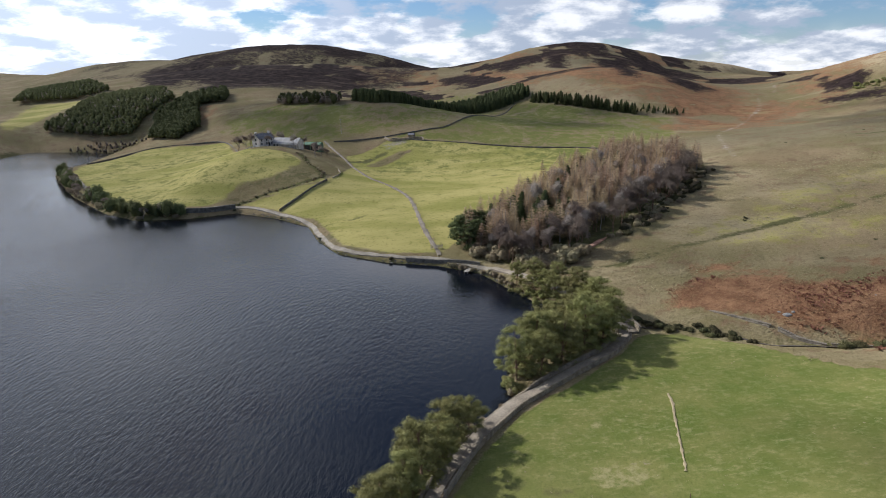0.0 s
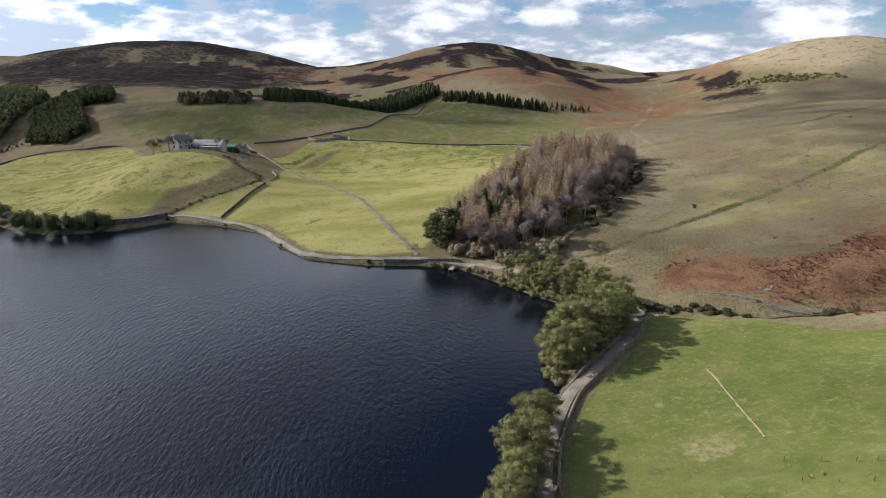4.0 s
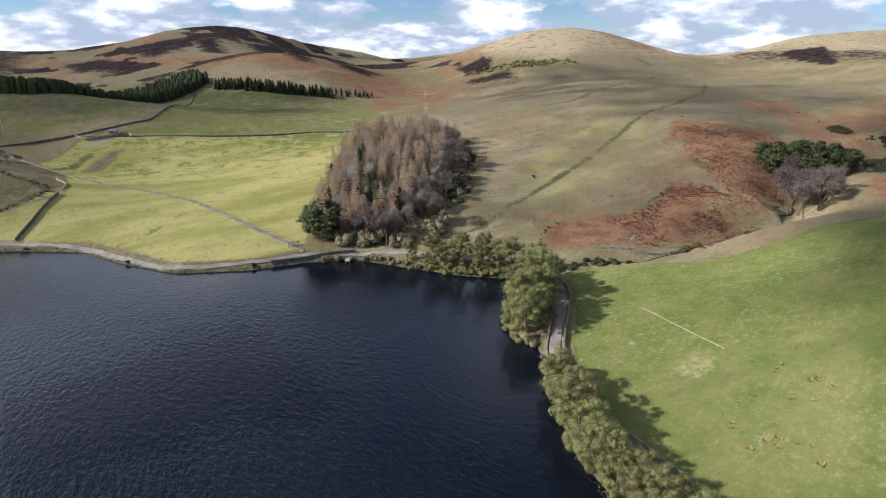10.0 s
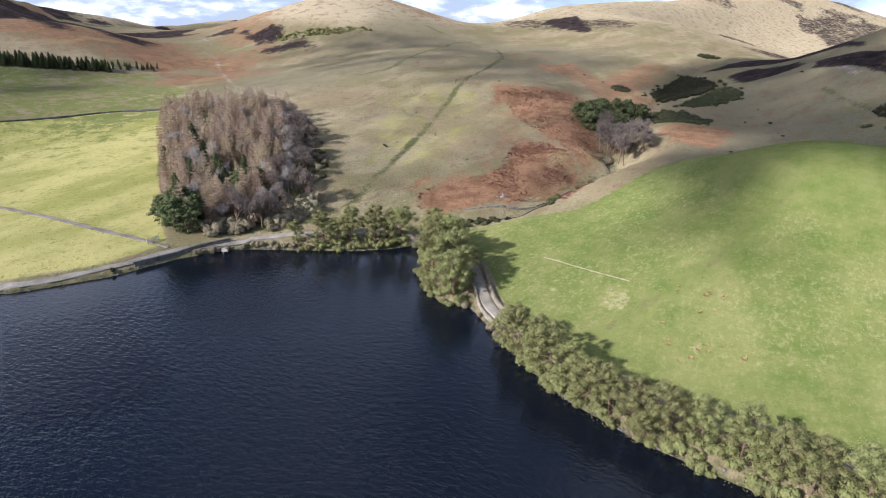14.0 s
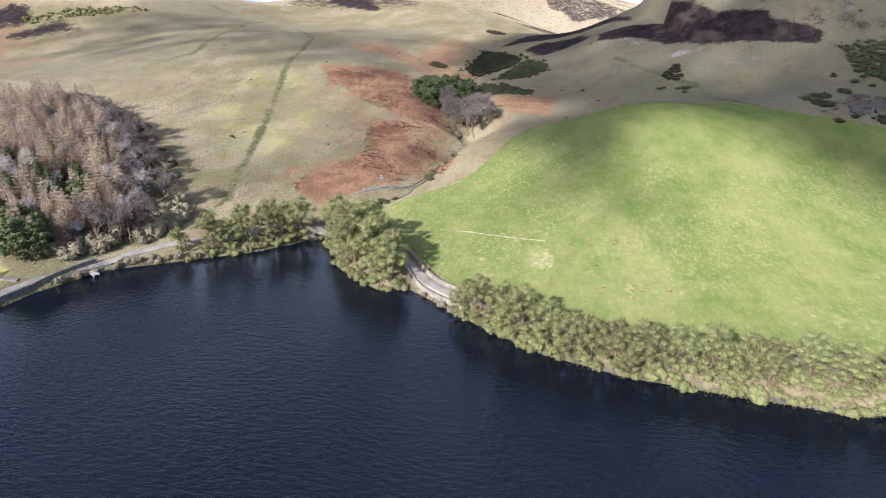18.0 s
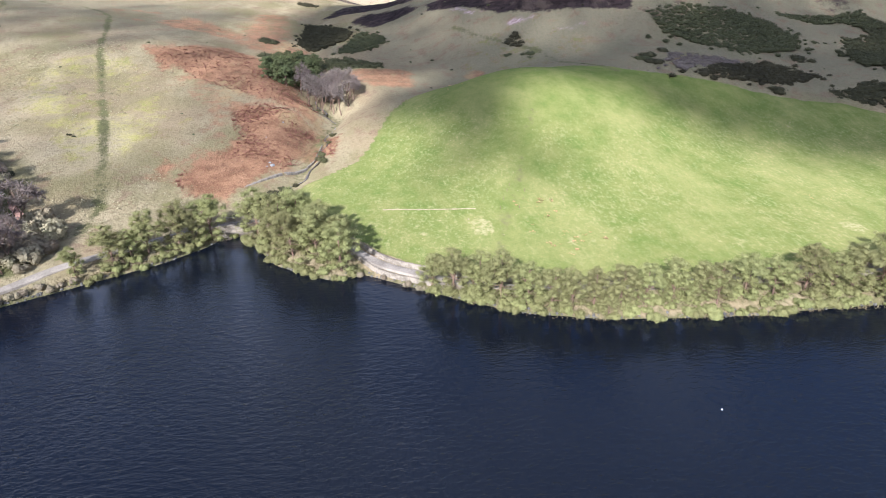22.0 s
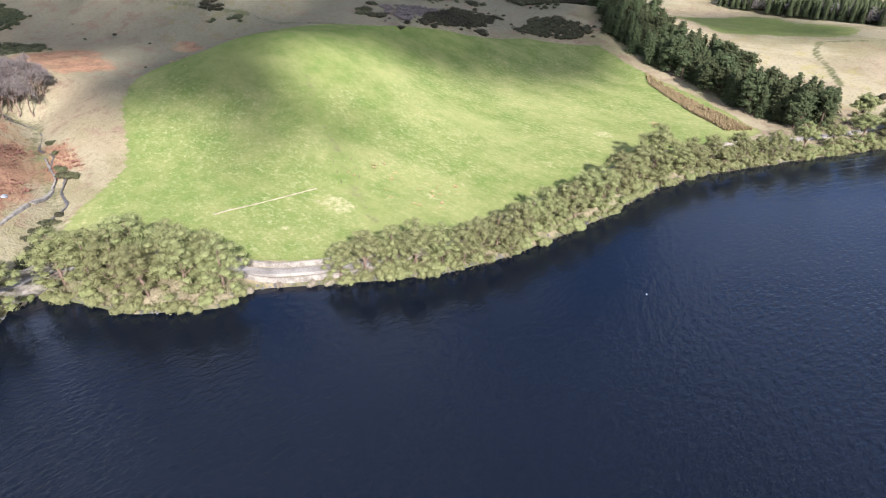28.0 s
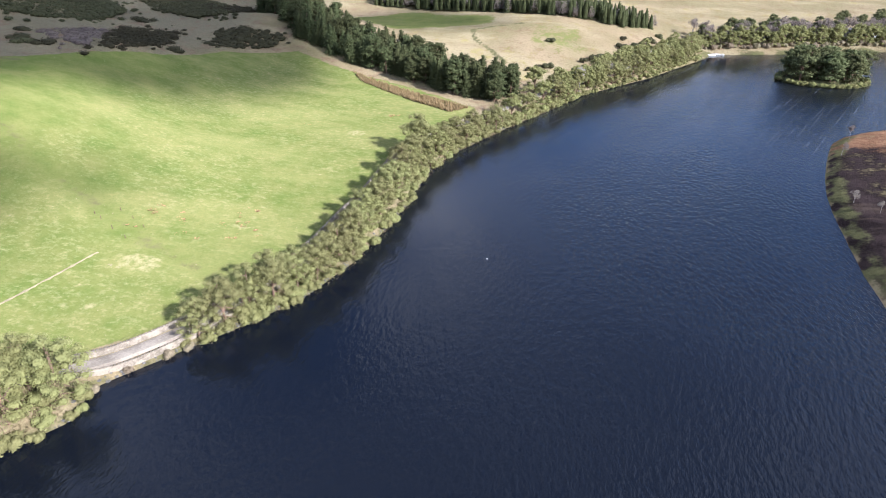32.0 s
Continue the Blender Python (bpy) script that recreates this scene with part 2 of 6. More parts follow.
# ---- the plan: roads, fields and covers ----
SHORE_ROAD = [(-104, -175), (-97, -155), (-70, -112), (-44, -80), (-36, -64), (-20, -34), (-10, -12), (-7, 2), (-6.5, 12), (-6, 27), (-5, 38), (-4, 50), (-1.5, 62),
              (3.2, 72), (10.3, 82.4), (15.5, 87.2), (22.5, 92.5), (30.5, 99.5), (35.5, 107), (37.4, 114), (34.5, 123), (28.5, 132), (21.5, 143), (13.5, 151.5)]
SHORE_TRACK = [(13.5, 151.5), (6.4, 156.5), (-2.4, 161.5), (-15.5, 164.5), (-31.6, 173.4), (-41, 189.5), (-47.5, 204.5), (-60.5, 217.5), (-80.5, 229), (-97, 223.5), (-115, 221), (-133, 234), (-163, 268), (-197, 313)]
FARM_TRACK = [(-1, 163), (-6.6, 188), (-13, 226), (-22, 247), (-33, 262), (-43, 281), (-50, 300), (-60, 322), (-66, 335)]
MOOR_PATH = [(34, 145), (46, 144.5), (57, 147.4), (68, 150), (87, 155), (129, 167.5), (157, 175.5), (200, 186), (253, 200), (300, 226), (362, 282)]
EAST_FIELD = [(42, 109.5), (48, 107.6), (54.6, 101.4), (60.6, 93.4), (68, 86), (84, 79.6), (93, 76.8), (105, 70.4), (114, 64), (123, 45), (123, 20), (109, 8), (97, -3), (91, -16), (82, -38),
              (77, -68), (56, -85), (31, -76), (3, -63), (-19, -48), (-17.6, -35.5), (-7.5, -13), (-4.4, 2), (-3.9, 12), (-3.4, 27), (-2.4, 38), (-1.4, 50), (1.0, 61), (5.5, 70.5), (12.2, 80.2), (17.2, 84.8), (24.2, 90.2), (32.4, 97.8), (37.8, 105.8)]
SHORE_FIELD = [(-62, 220), (-48, 246), (-42, 279), (-33, 262), (-22, 247), (-13, 226), (-6.6, 188), (-1, 165), (-15, 166), (-31, 175), (-45, 206)]
LARCH_FIELD = [(0, 165), (-6, 188), (-12, 226), (-21, 247), (-32, 262), (-42, 281), (-50, 305), (-29, 333), (11, 322), (71, 302), (88, 285), (76, 268), (26, 200), (4, 172)]
POINT_FIELD = [(-206, 342), (-186, 374), (-131, 361), (-90, 280), (-70, 272), (-54, 256), (-49, 246), (-67, 235), (-82, 232), (-97, 226), (-116, 224), (-136, 240), (-166, 272), (-200, 318)]
WEDGE_FIELD = [(-81, 231), (-66, 235), (-49, 243), (-62, 221)]
UPPER_FIELD = [(-60, 334), (-29, 337), (6, 349), (58, 460), (66, 446), (100, 410), (124, 388), (149, 383), (125, 320), (90, 287), (71, 303), (11, 323), (-29, 334)]
HEAD_FIELD = [(-58, 336), (6, 352), (57, 462), (30, 512), (-10, 528), (-36, 382), (-66, 396), (-110, 425), (-150, 400), (-131, 362), (-88, 290)]
SOUTH_FIELD = [(68, -167), (34, -191), (-11, -172), (-13, -154), (34, -139)]
NEAR_SOUTH_FIELD = [(-30, -150), (-52, -150), (-58, -126), (-44, -118), (-28, -124)]
SOUTH_SLOPE = [(26, -104), (-30, -78), (-48, -98), (-112, -176), (-200, -205), (-330, -330), (0, -330), (60, -180), (95, -150), (60, -110)]
BRACKEN = [(70, 130), (87, 120), (111, 126), (115, 117), (112, 104), (93, 90), (75, 93), (77, 101), (56, 113), (49, 119), (52, 128), (60, 132)]
BRACKEN_BAND = [(167, 163), (173, 154), (194, 137), (187, 123), (212, 104), (204, 98), (166, 104), (142, 104), (122, 97.5), (97, 94), (112, 104), (119, 115), (136, 135), (152, 150), (145, 152)]
BRACKEN_EDGE = [(66, 142), (88, 128), (112, 136), (150, 156), (172, 168), (196, 142), (160, 116), (112, 100), (60, 116), (48, 124)]
FAR_BRACKEN = [(167, 88), (170, 73), (163, 58), (134, 62), (132, 78), (146, 86)]
HILL_BRACKEN = [(342, 231), (294, 174), (252, 137), (248, 120), (224, 98), (190, 105), (197, 122), (216, 148), (234, 179), (270, 205)]
SADDLE_BRACKEN = [(149, 421), (185, 437), (228, 414), (226, 380), (207, 364), (149, 324), (137, 351), (144, 377)]
SADDLE_HEATHER = [(263, 482), (278, 455), (258, 417), (276, 400), (294, 416), (302, 445), (285, 480)]
UP_BRACKEN = [(205, 118), (240, 110), (330, 112), (330, 140), (240, 140), (200, 135)]
HEATHER = [(237, 41), (254, 40), (247, 25), (229, 11), (192, -2), (181, -19), (175, -19), (163, -34), (156, -31), (159, -22), (167, -6), (174, 5), (187, 17), (213, 26)]
HEATHER_CREST = [(186, -19), (181, -38), (200, -60), (262, -40), (270, 10), (215, -4)]
SCREES = [[(224, 35), (220, 27), (197, 22), (199, 27)], [(176, 20), (177, 11), (172, 5), (168, 9)], [(157, 0), (156, -10), (153, -12), (151, -3)], [(173, -39), (179, -49), (176, -50), (171, -41)]]
STRIPS = [[(315, 98), (398, 74), (420, 50), (271, 23), (265, 23), (286, 43), (317, 72)], [(286, 81), (302, 70), (273, 47), (253, 45), (251, 56), (253, 70)], [(480, 225), (545, 300), (580, 270), (500, 226)]]
HILL_HEATHER = [[(104, 640), (130, 634), (116, 560), (98, 574)], [(140, 655), (156, 650), (146, 612), (134, 616)], [(150, 620), (196, 632), (150, 464), (136, 464), (140, 520)],
                [(214, 668), (200, 500), (210, 463), (186, 443), (170, 465), (206, 624)], [(-4, 628), (28, 628), (46, 566), (-2, 588)], [(46, 626), (90, 645), (104, 612), (60, 588)], [(250, 408), (284, 386), (270, 364), (246, 389)]]
FAR_HEATHER = [(-10, 690), (-38, 588), (-90, 532), (-158, 534), (-215, 520), (-290, 605), (-540, 1000), (-760, 1180), (-760, 1600), (100, 1600), (60, 800)]
PALE_STRIPS = [[(-233, 685), (-224, 681), (-302, 1095), (-315, 1095)], [(-168, 693), (-159, 686), (-213, 1087), (-220, 1089)], [(-154, 683), (-143, 676), (-189, 1088), (-199, 1090)], [(-119, 711), (-87, 687), (-122, 1094), (-163, 1083)]]
ROUGH_BANK = [(-90, 229), (-81, 231.5), (-72, 236), (-60, 240.5), (-52, 250), (-55, 261), (-62, 268), (-64, 258), (-73, 250), (-86, 246)]
ROUGH_SCARP = [(-38, 287), (-33, 301), (-24, 315), (-15, 318), (-22, 306), (-30, 290)]
FIELD_STREAM = [(-84, 229.5), (-71, 237), (-60, 240), (-51, 250), (-54, 257), (-59, 262), (-62, 268), (-66, 276)]
FIELD_DRAINS = [[(-53, 238), (-44, 230), (-35, 221)], [(-41, 197), (-31, 201), (-19, 212)]]
SCAR = [(35.4, 82.6), (34.9, 79.6), (33, 72.6), (31.2, 66), (30.2, 62.6)]
DITCH = [(3.4, 65), (14.4, 60.8), (25, 57), (31, 54), (51, 45.4), (68, 38.5)]
SLOPE_DITCH = [(-30, -153), (-14.8, -147.5), (-4.6, -140.6), (-7.6, -128), (-16.2, -116), (-23, -103.5)]
HIGH_PATH = [(166, 238), (185, 233), (215, 244), (293, 265), (336, 284), (362, 282), (367, 330)]
SADDLE_PATH = [(116, 234), (121, 252), (140, 303), (199, 386), (217, 411), (230, 441), (246, 448), (264, 489)]
WOOD_TRACK = [(70, 184), (60, 172), (46, 162), (38, 156), (26, 148)]
LARCH_WOOD = [(4, 170), (24, 199), (74, 268), (92, 250), (97, 222), (72, 184), (54, 168), (34, 153), (20, 152), (10, 160)]
WOODS_FLOOR = [(10, 158), (20, 150), (34, 150), (56, 167), (74, 184), (99, 222), (104, 232), (90, 230), (74, 250)]


def smooth(value, low, high):
    t = np.clip((value - low) / (high - low), 0, 1)
    return t * t * (3 - 2 * t)


def area(x, y, points, soft=1.5):
    """1 within an outline, 0 outside, over a soft edge."""
    far, _ = polyline_distance(x, y, points + points[:1])
    return smooth(np.where(inside(x, y, points), far, -far), -soft, soft)


def band(x, y, points, width, soft=0.8):
    far, _ = polyline_distance(x, y, points)
    return 1 - smooth(far, width / 2 - soft, width / 2 + soft)


# ---- materials ----
MATERIALS = {}


def material(name, roughness=0.9, metallic=0.0, specular=0.3):
    """A new material, its tree, the shader and the place on the object in metres."""
    m = bpy.data.materials.new(name)
    m.use_nodes = True
    t = m.node_tree
    shader = t.nodes["Principled BSDF"]
    shader.inputs["Roughness"].default_value = roughness
    shader.inputs["Metallic"].default_value = metallic
    shader.inputs["Specular IOR Level"].default_value = specular
    MATERIALS[name] = m
    return m, t, shader, node(t, "ShaderNodeTexCoord").outputs["Object"]


def bumped(t, shader, height, strength, distance):
    t.links.new(node(t, "ShaderNodeBump", {"Strength": strength, "Distance": distance, "Height": height}).outputs[0], shader.inputs["Normal"])


def two_tone(name, dark, light, size, fine, roughness=0.9, bump=0.4, depth=0.05, specular=0.3, vary=0.0):
    """A plain surface: two colours in patches of one size, broken by a finer grain."""
    m, t, shader, place = material(name, roughness, 0.0, specular)
    big, small = grain(t, place, size), grain(t, place, fine, 4.0)
    mixed = blend(t, ramp(t, maths(t, "ADD", maths(t, "MULTIPLY", big, 0.6), maths(t, "MULTIPLY", small, 0.4)), 0.36, 0.64), rgb(*dark), rgb(*light))
    if vary:
        own = node(t, "ShaderNodeObjectInfo").outputs["Random"]
        mixed = node(t, "ShaderNodeHueSaturation", {"Hue": maths(t, "ADD", 0.5 - vary * 0.06, maths(t, "MULTIPLY", own, vary * 0.12)), "Saturation": 1.0, "Value": maths(t, "ADD", 1 - vary * 0.5, maths(t, "MULTIPLY", own, vary)), "Fac": 1.0, "Color": mixed}).outputs[0]
    t.links.new(mixed, shader.inputs["Base Color"])
    bumped(t, shader, small, bump, depth)
    return m


def leafy(name, dark, light, vary=0.35, through=0.25, size=0.6):
    """Foliage or twigs: colours that differ from leaf to leaf and from tree to tree, with some light let through."""
    m, t, shader, place = material(name, 0.85, 0.0, 0.08)
    leaf = node(t, "ShaderNodeNewGeometry").outputs["Random Per Island"]
    patch = grain(t, place, size, 2.0)
    mixed = blend(t, maths(t, "ADD", maths(t, "MULTIPLY", leaf, 0.30), maths(t, "MULTIPLY", patch, 0.70)), rgb(*dark), rgb(*light))
    own = node(t, "ShaderNodeObjectInfo").outputs["Random"]
    mixed = node(t, "ShaderNodeHueSaturation", {"Hue": maths(t, "ADD", 0.5 - vary * 0.05, maths(t, "MULTIPLY", own, vary * 0.1)), "Saturation": 1.0, "Value": maths(t, "ADD", 1 - vary * 0.5, maths(t, "MULTIPLY", own, vary)), "Fac": 1.0, "Color": mixed}).outputs[0]
    t.links.new(mixed, shader.inputs["Base Color"])
    thin = node(t, "ShaderNodeBsdfTranslucent", {"Color": mixed})
    mix = node(t, "ShaderNodeMixShader", {0: through, 1: shader.outputs[0], 2: thin.outputs[0]})
    t.links.new(mix.outputs[0], t.nodes["Material Output"].inputs["Surface"])
    return m


def make_ground():
    m, t, shader, place = material("hill_ground", 1.0, 0.0, 0.02)
    shader.inputs["Diffuse Roughness"].default_value = 0.5

    def layer(name):
        return node(t, "ShaderNodeSeparateColor", {0: node(t, "ShaderNodeAttribute", attribute_name=name).outputs["Color"]}).outputs

    first, second, third = layer("cover"), layer("wear"), layer("sward")
    broad, middle, fine, dust = grain(t, place, 42.0, 4.0), grain(t, place, 6.0, 6.0, 0.66), grain(t, place, 1.1, 5.0, 0.68), grain(t, place, 0.38, 4.0, 0.65)
    long = grain(t, node(t, "ShaderNodeMapping", {"Vector": place, "Scale": (0.35, 1.0, 1.0), "Rotation": (0, 0, 0.5)}).outputs[0], 16.0, 5.0, 0.6)
    flecks = grain(t, node(t, "ShaderNodeMapping", {"Vector": place, "Scale": (0.5, 1.0, 1.0), "Rotation": (0, 0, -0.4)}).outputs[0], 0.9, 4.0, 0.72)
    ragged = maths(t, "ADD", maths(t, "MULTIPLY", middle, 0.5), maths(t, "MULTIPLY", fine, 0.25))
    ragged = maths(t, "MULTIPLY", maths(t, "SUBTRACT", maths(t, "ADD", ragged, maths(t, "MULTIPLY", long, 0.25)), 0.5), 2.5)

    def edge(mask, wide=0.22):
        return ramp(t, maths(t, "ADD", mask, ragged), 0.5 - wide, 0.5 + wide)

    def some(amount, value, low, high):
        return maths(t, "MULTIPLY", ramp(t, value, low, high), amount)

    moor = blend(t, ramp(t, broad, 0.38, 0.60), rgb(0.236, 0.180, 0.102), rgb(0.178, 0.151, 0.072))
    moor = blend(t, some(0.8, long, 0.48, 0.62), moor, rgb(0.272, 0.226, 0.128))
    moor = blend(t, third[1], moor, rgb(0.430, 0.340, 0.214))
    moor = blend(t, third[2], moor, rgb(0.170, 0.148, 0.090))
    moor = blend(t, some(0.7, middle, 0.51, 0.64), moor, rgb(0.175, 0.114, 0.071))
    moor = blend(t, some(0.40, fine, 0.50, 0.64), moor, rgb(0.108, 0.086, 0.046))
    moor = blend(t, some(0.28, dust, 0.52, 0.62), moor, rgb(0.380, 0.300, 0.180))
    lush = blend(t, ramp(t, middle, 0.30, 0.72), rgb(0.096, 0.125, 0.028), rgb(0.156, 0.158, 0.049))
    lush = blend(t, some(0.40, long, 0.46, 0.70), lush, rgb(0.240, 0.220, 0.082))
    lush = blend(t, maths(t, "MULTIPLY", maths(t, "ADD", some(0.27, flecks, 0.50, 0.68), some(0.20, fine, 0.50, 0.66)), third[0], True), lush, rgb(0.396, 0.343, 0.180))
    lush = blend(t, maths(t, "MULTIPLY", ramp(t, third[0], 0.86, 0.98), some(0.65, fine, 0.36, 0.60)), lush, rgb(0.300, 0.262, 0.130))
    lush = blend(t, some(0.3, dust, 0.52, 0.66), lush, rgb(0.072, 0.096, 0.022))
    dry = blend(t, ramp(t, long, 0.36, 0.62), rgb(0.250, 0.240, 0.068), rgb(0.400, 0.346, 0.128))
    dry = blend(t, some(0.5, middle, 0.48, 0.70), dry, rgb(0.205, 0.208, 0.052))
    dry = blend(t, some(0.55, fine, 0.54, 0.66), dry, rgb(0.120, 0.116, 0.031))
    dry = blend(t, some(0.4, dust, 0.54, 0.66), dry, rgb(0.360, 0.310, 0.130))
    fern = blend(t, ramp(t, middle, 0.36, 0.62), rgb(0.165, 0.084, 0.045), rgb(0.270, 0.150, 0.081))
    fern = blend(t, some(0.6, long, 0.55, 0.66), fern, rgb(0.300, 0.240, 0.116))
    fern = blend(t, some(0.55, fine, 0.52, 0.66), fern, rgb(0.115, 0.064, 0.040))
    fern = blend(t, some(0.5, dust, 0.54, 0.64), fern, rgb(0.380, 0.230, 0.125))
    heath = blend(t, ramp(t, middle, 0.38, 0.62), rgb(0.019, 0.0135, 0.0125), rgb(0.044, 0.031, 0.028))
    heath = blend(t, some(0.55, long, 0.57, 0.66), heath, rgb(0.118, 0.086, 0.062))
    soil = blend(t, ramp(t, fine, 0.35, 0.65), rgb(0.240, 0.200, 0.150), rgb(0.380, 0.330, 0.260))
    wet_and_dark = blend(t, ramp(t, middle, 0.35, 0.65), rgb(0.062, 0.061, 0.028), rgb(0.125, 0.120, 0.050))
    colour = blend(t, edge(second[0]), moor, dry)
    colour = blend(t, edge(first[0], 0.16), colour, lush)
    colour = blend(t, edge(first[1]), colour, fern)
    colour = blend(t, edge(first[2]), colour, heath)
    colour = blend(t, edge(second[2]), colour, wet_and_dark)
    colour = blend(t, edge(layer("rock")[0]), colour, blend(t, ramp(t, fine, 0.4, 0.6), rgb(0.24, 0.165, 0.150), rgb(0.40, 0.300, 0.280)))
    colour = blend(t, edge(second[1]), colour, soil)
    t.links.new(colour, shader.inputs["Base Color"])
    smoothness = maths(t, "SUBTRACT", 1.0, maths(t, "MULTIPLY", maths(t, "MAXIMUM", first[0], second[0]), 0.72))
    bumped(t, shader, maths(t, "MULTIPLY", maths(t, "ADD", maths(t, "MULTIPLY", fine, 0.8), maths(t, "MULTIPLY", dust, 0.4)), smoothness), 1.0, 0.8)
    return m


STREAK = radians(-118)      # the way the wind lays the foam


def make_water():
    m, t, shader, place = material("lake_water", 0.06, 0.0, 0.5)
    shader.inputs["IOR"].default_value = 1.333
    lane = node(t, "ShaderNodeMapping", {"Vector": place, "Rotation": (0, 0, STREAK), "Scale": (60.0, 1.0, 1.0)}, vector_type="TEXTURE").outputs[0]
    open_water = ramp(t, maths(t, "MULTIPLY", node(t, "ShaderNodeSeparateXYZ", {0: place}).outputs[1], -1.0), -25.0, 70.0)
    foam = maths(t, "MULTIPLY", maths(t, "MULTIPLY", ramp(t, grain(t, lane, 0.6, 4.0, 0.65), 0.54, 0.74), ramp(t, grain(t, place, 34.0), 0.32, 0.58)), maths(t, "MULTIPLY", open_water, 0.24))
    t.links.new(blend(t, foam, blend(t, grain(t, place, 60.0, 2.0), rgb(0.0030, 0.0044, 0.0072), rgb(0.0046, 0.0060, 0.0094)), rgb(0.42, 0.46, 0.50)), shader.inputs["Base Color"])
    turned = node(t, "ShaderNodeMapping", {"Vector": place, "Rotation": (0, 0, -1.05), "Scale": (1.0, 0.45, 1.0)}).outputs[0]
    ripple, chop, gust = grain(t, turned, 0.28, 2.0), grain(t, turned, 0.72, 2.0), grain(t, place, 70.0, 3.0)
    lee = node(t, "ShaderNodeSeparateColor", {0: node(t, "ShaderNodeAttribute", attribute_name="shelter").outputs["Color"]}).outputs[0]
    stir = maths(t, "ADD", 0.62, maths(t, "MULTIPLY", ramp(t, gust, 0.35, 0.65), 0.38))
    stir = maths(t, "MULTIPLY", stir, maths(t, "SUBTRACT", 1.0, maths(t, "MULTIPLY", lee, 0.72)))
    bumped(t, shader, maths(t, "MULTIPLY", maths(t, "ADD", maths(t, "MULTIPLY", ripple, 0.5), maths(t, "MULTIPLY", chop, 1.1)), stir), 1.0, 0.24)
    return m


GROUND, WATER = make_ground(), make_water()
TARMAC = two_tone("worn_tarmac", (0.180, 0.152, 0.116), (0.300, 0.258, 0.200), 3.0, 0.25, specular=0.1)
EARTH = two_tone("stony_earth", (0.125, 0.104, 0.078), (0.215, 0.182, 0.138), 3.0, 0.3)
GRAVEL = two_tone("track_gravel", (0.140, 0.122, 0.092), (0.240, 0.212, 0.168), 3.0, 0.3)
STONE = two_tone("wall_stone", (0.140, 0.116, 0.084), (0.290, 0.244, 0.180), 1.4, 0.25, bump=0.8, depth=0.08)
DARK_STONE = two_tone("mossy_wall_stone", (0.065, 0.060, 0.052), (0.150, 0.138, 0.118), 1.4, 0.3, bump=0.8, depth=0.08)
BARK = two_tone("pine_bark", (0.10, 0.062, 0.042), (0.22, 0.14, 0.09), 0.8, 0.12, bump=0.8)
GREY_BARK = two_tone("grey_bark", (0.15, 0.13, 0.115), (0.31, 0.28, 0.25), 0.8, 0.12, bump=0.6)
PINE = leafy("pine_needles", (0.148, 0.148, 0.056), (0.282, 0.270, 0.108), vary=0.26, through=0.28)
SPRUCE = leafy("spruce_needles", (0.036, 0.045, 0.018), (0.098, 0.106, 0.044))
DARK_PINE = leafy("dark_pine_needles", (0.060, 0.072, 0.030), (0.165, 0.175, 0.074))
LARCH = leafy("bare_larch_twigs", (0.205, 0.142, 0.092), (0.500, 0.368, 0.240), vary=0.4, through=0.18)
TWIGS = leafy("bare_twigs", (0.160, 0.132, 0.108), (0.320, 0.272, 0.222), vary=0.3)
GORSE = leafy("gorse_shoots", (0.040, 0.040, 0.020), (0.104, 0.096, 0.048), vary=0.5)
WHIN = leafy("olive_gorse_shoots", (0.058, 0.058, 0.026), (0.150, 0.138, 0.064))
SCRUB = leafy("willow_scrub", (0.160, 0.130, 0.080), (0.360, 0.300, 0.190))
BANK_GRASS = leafy("dead_bank_grass", (0.110, 0.086, 0.046), (0.270, 0.210, 0.120))
HARL = two_tone("grey_harled_wall", (0.36, 0.34, 0.31), (0.56, 0.54, 0.50), 1.5, 0.2, bump=0.3)
REED = leafy("dead_rushes", (0.190, 0.130, 0.060), (0.380, 0.280, 0.140))
WHITE_WALL = two_tone("whitewashed_wall", (0.62, 0.60, 0.55), (0.78, 0.76, 0.71), 2.0, 0.2, bump=0.2)
SLATE = two_tone("roof_slate", (0.10, 0.10, 0.11), (0.19, 0.19, 0.20), 1.5, 0.3)
SHEET = two_tone("pale_roof_sheet", (0.20, 0.195, 0.185), (0.31, 0.30, 0.285), 2.5, 0.4, 0.6)
GREEN_SHEET = two_tone("green_sheet", (0.045, 0.10, 0.06), (0.09, 0.17, 0.10), 2.0, 0.4, 0.6)
WINDOW = two_tone("dark_window", (0.02, 0.022, 0.025), (0.05, 0.055, 0.06), 0.8, 0.2, 0.15, bump=0.05, specular=0.5)
WOOD = two_tone("weathered_timber", (0.24, 0.21, 0.17), (0.42, 0.38, 0.32), 0.8, 0.1)
SOIL = two_tone("bare_pale_soil", (0.20, 0.162, 0.094), (0.31, 0.255, 0.150), 1.5, 0.2)
WHITE = two_tone("white_paint", (0.70, 0.70, 0.68), (0.82, 0.82, 0.80), 0.5, 0.1, 0.5, bump=0.1)

# ---- building blocks ----


def mesh_of(name, verts, faces, mat):
    me = bpy.data.meshes.new(name)
    me.from_pydata([tuple(map(float, v)) for v in verts], [], [tuple(map(int, f)) for f in faces])
    me.materials.append(mat)
    return me


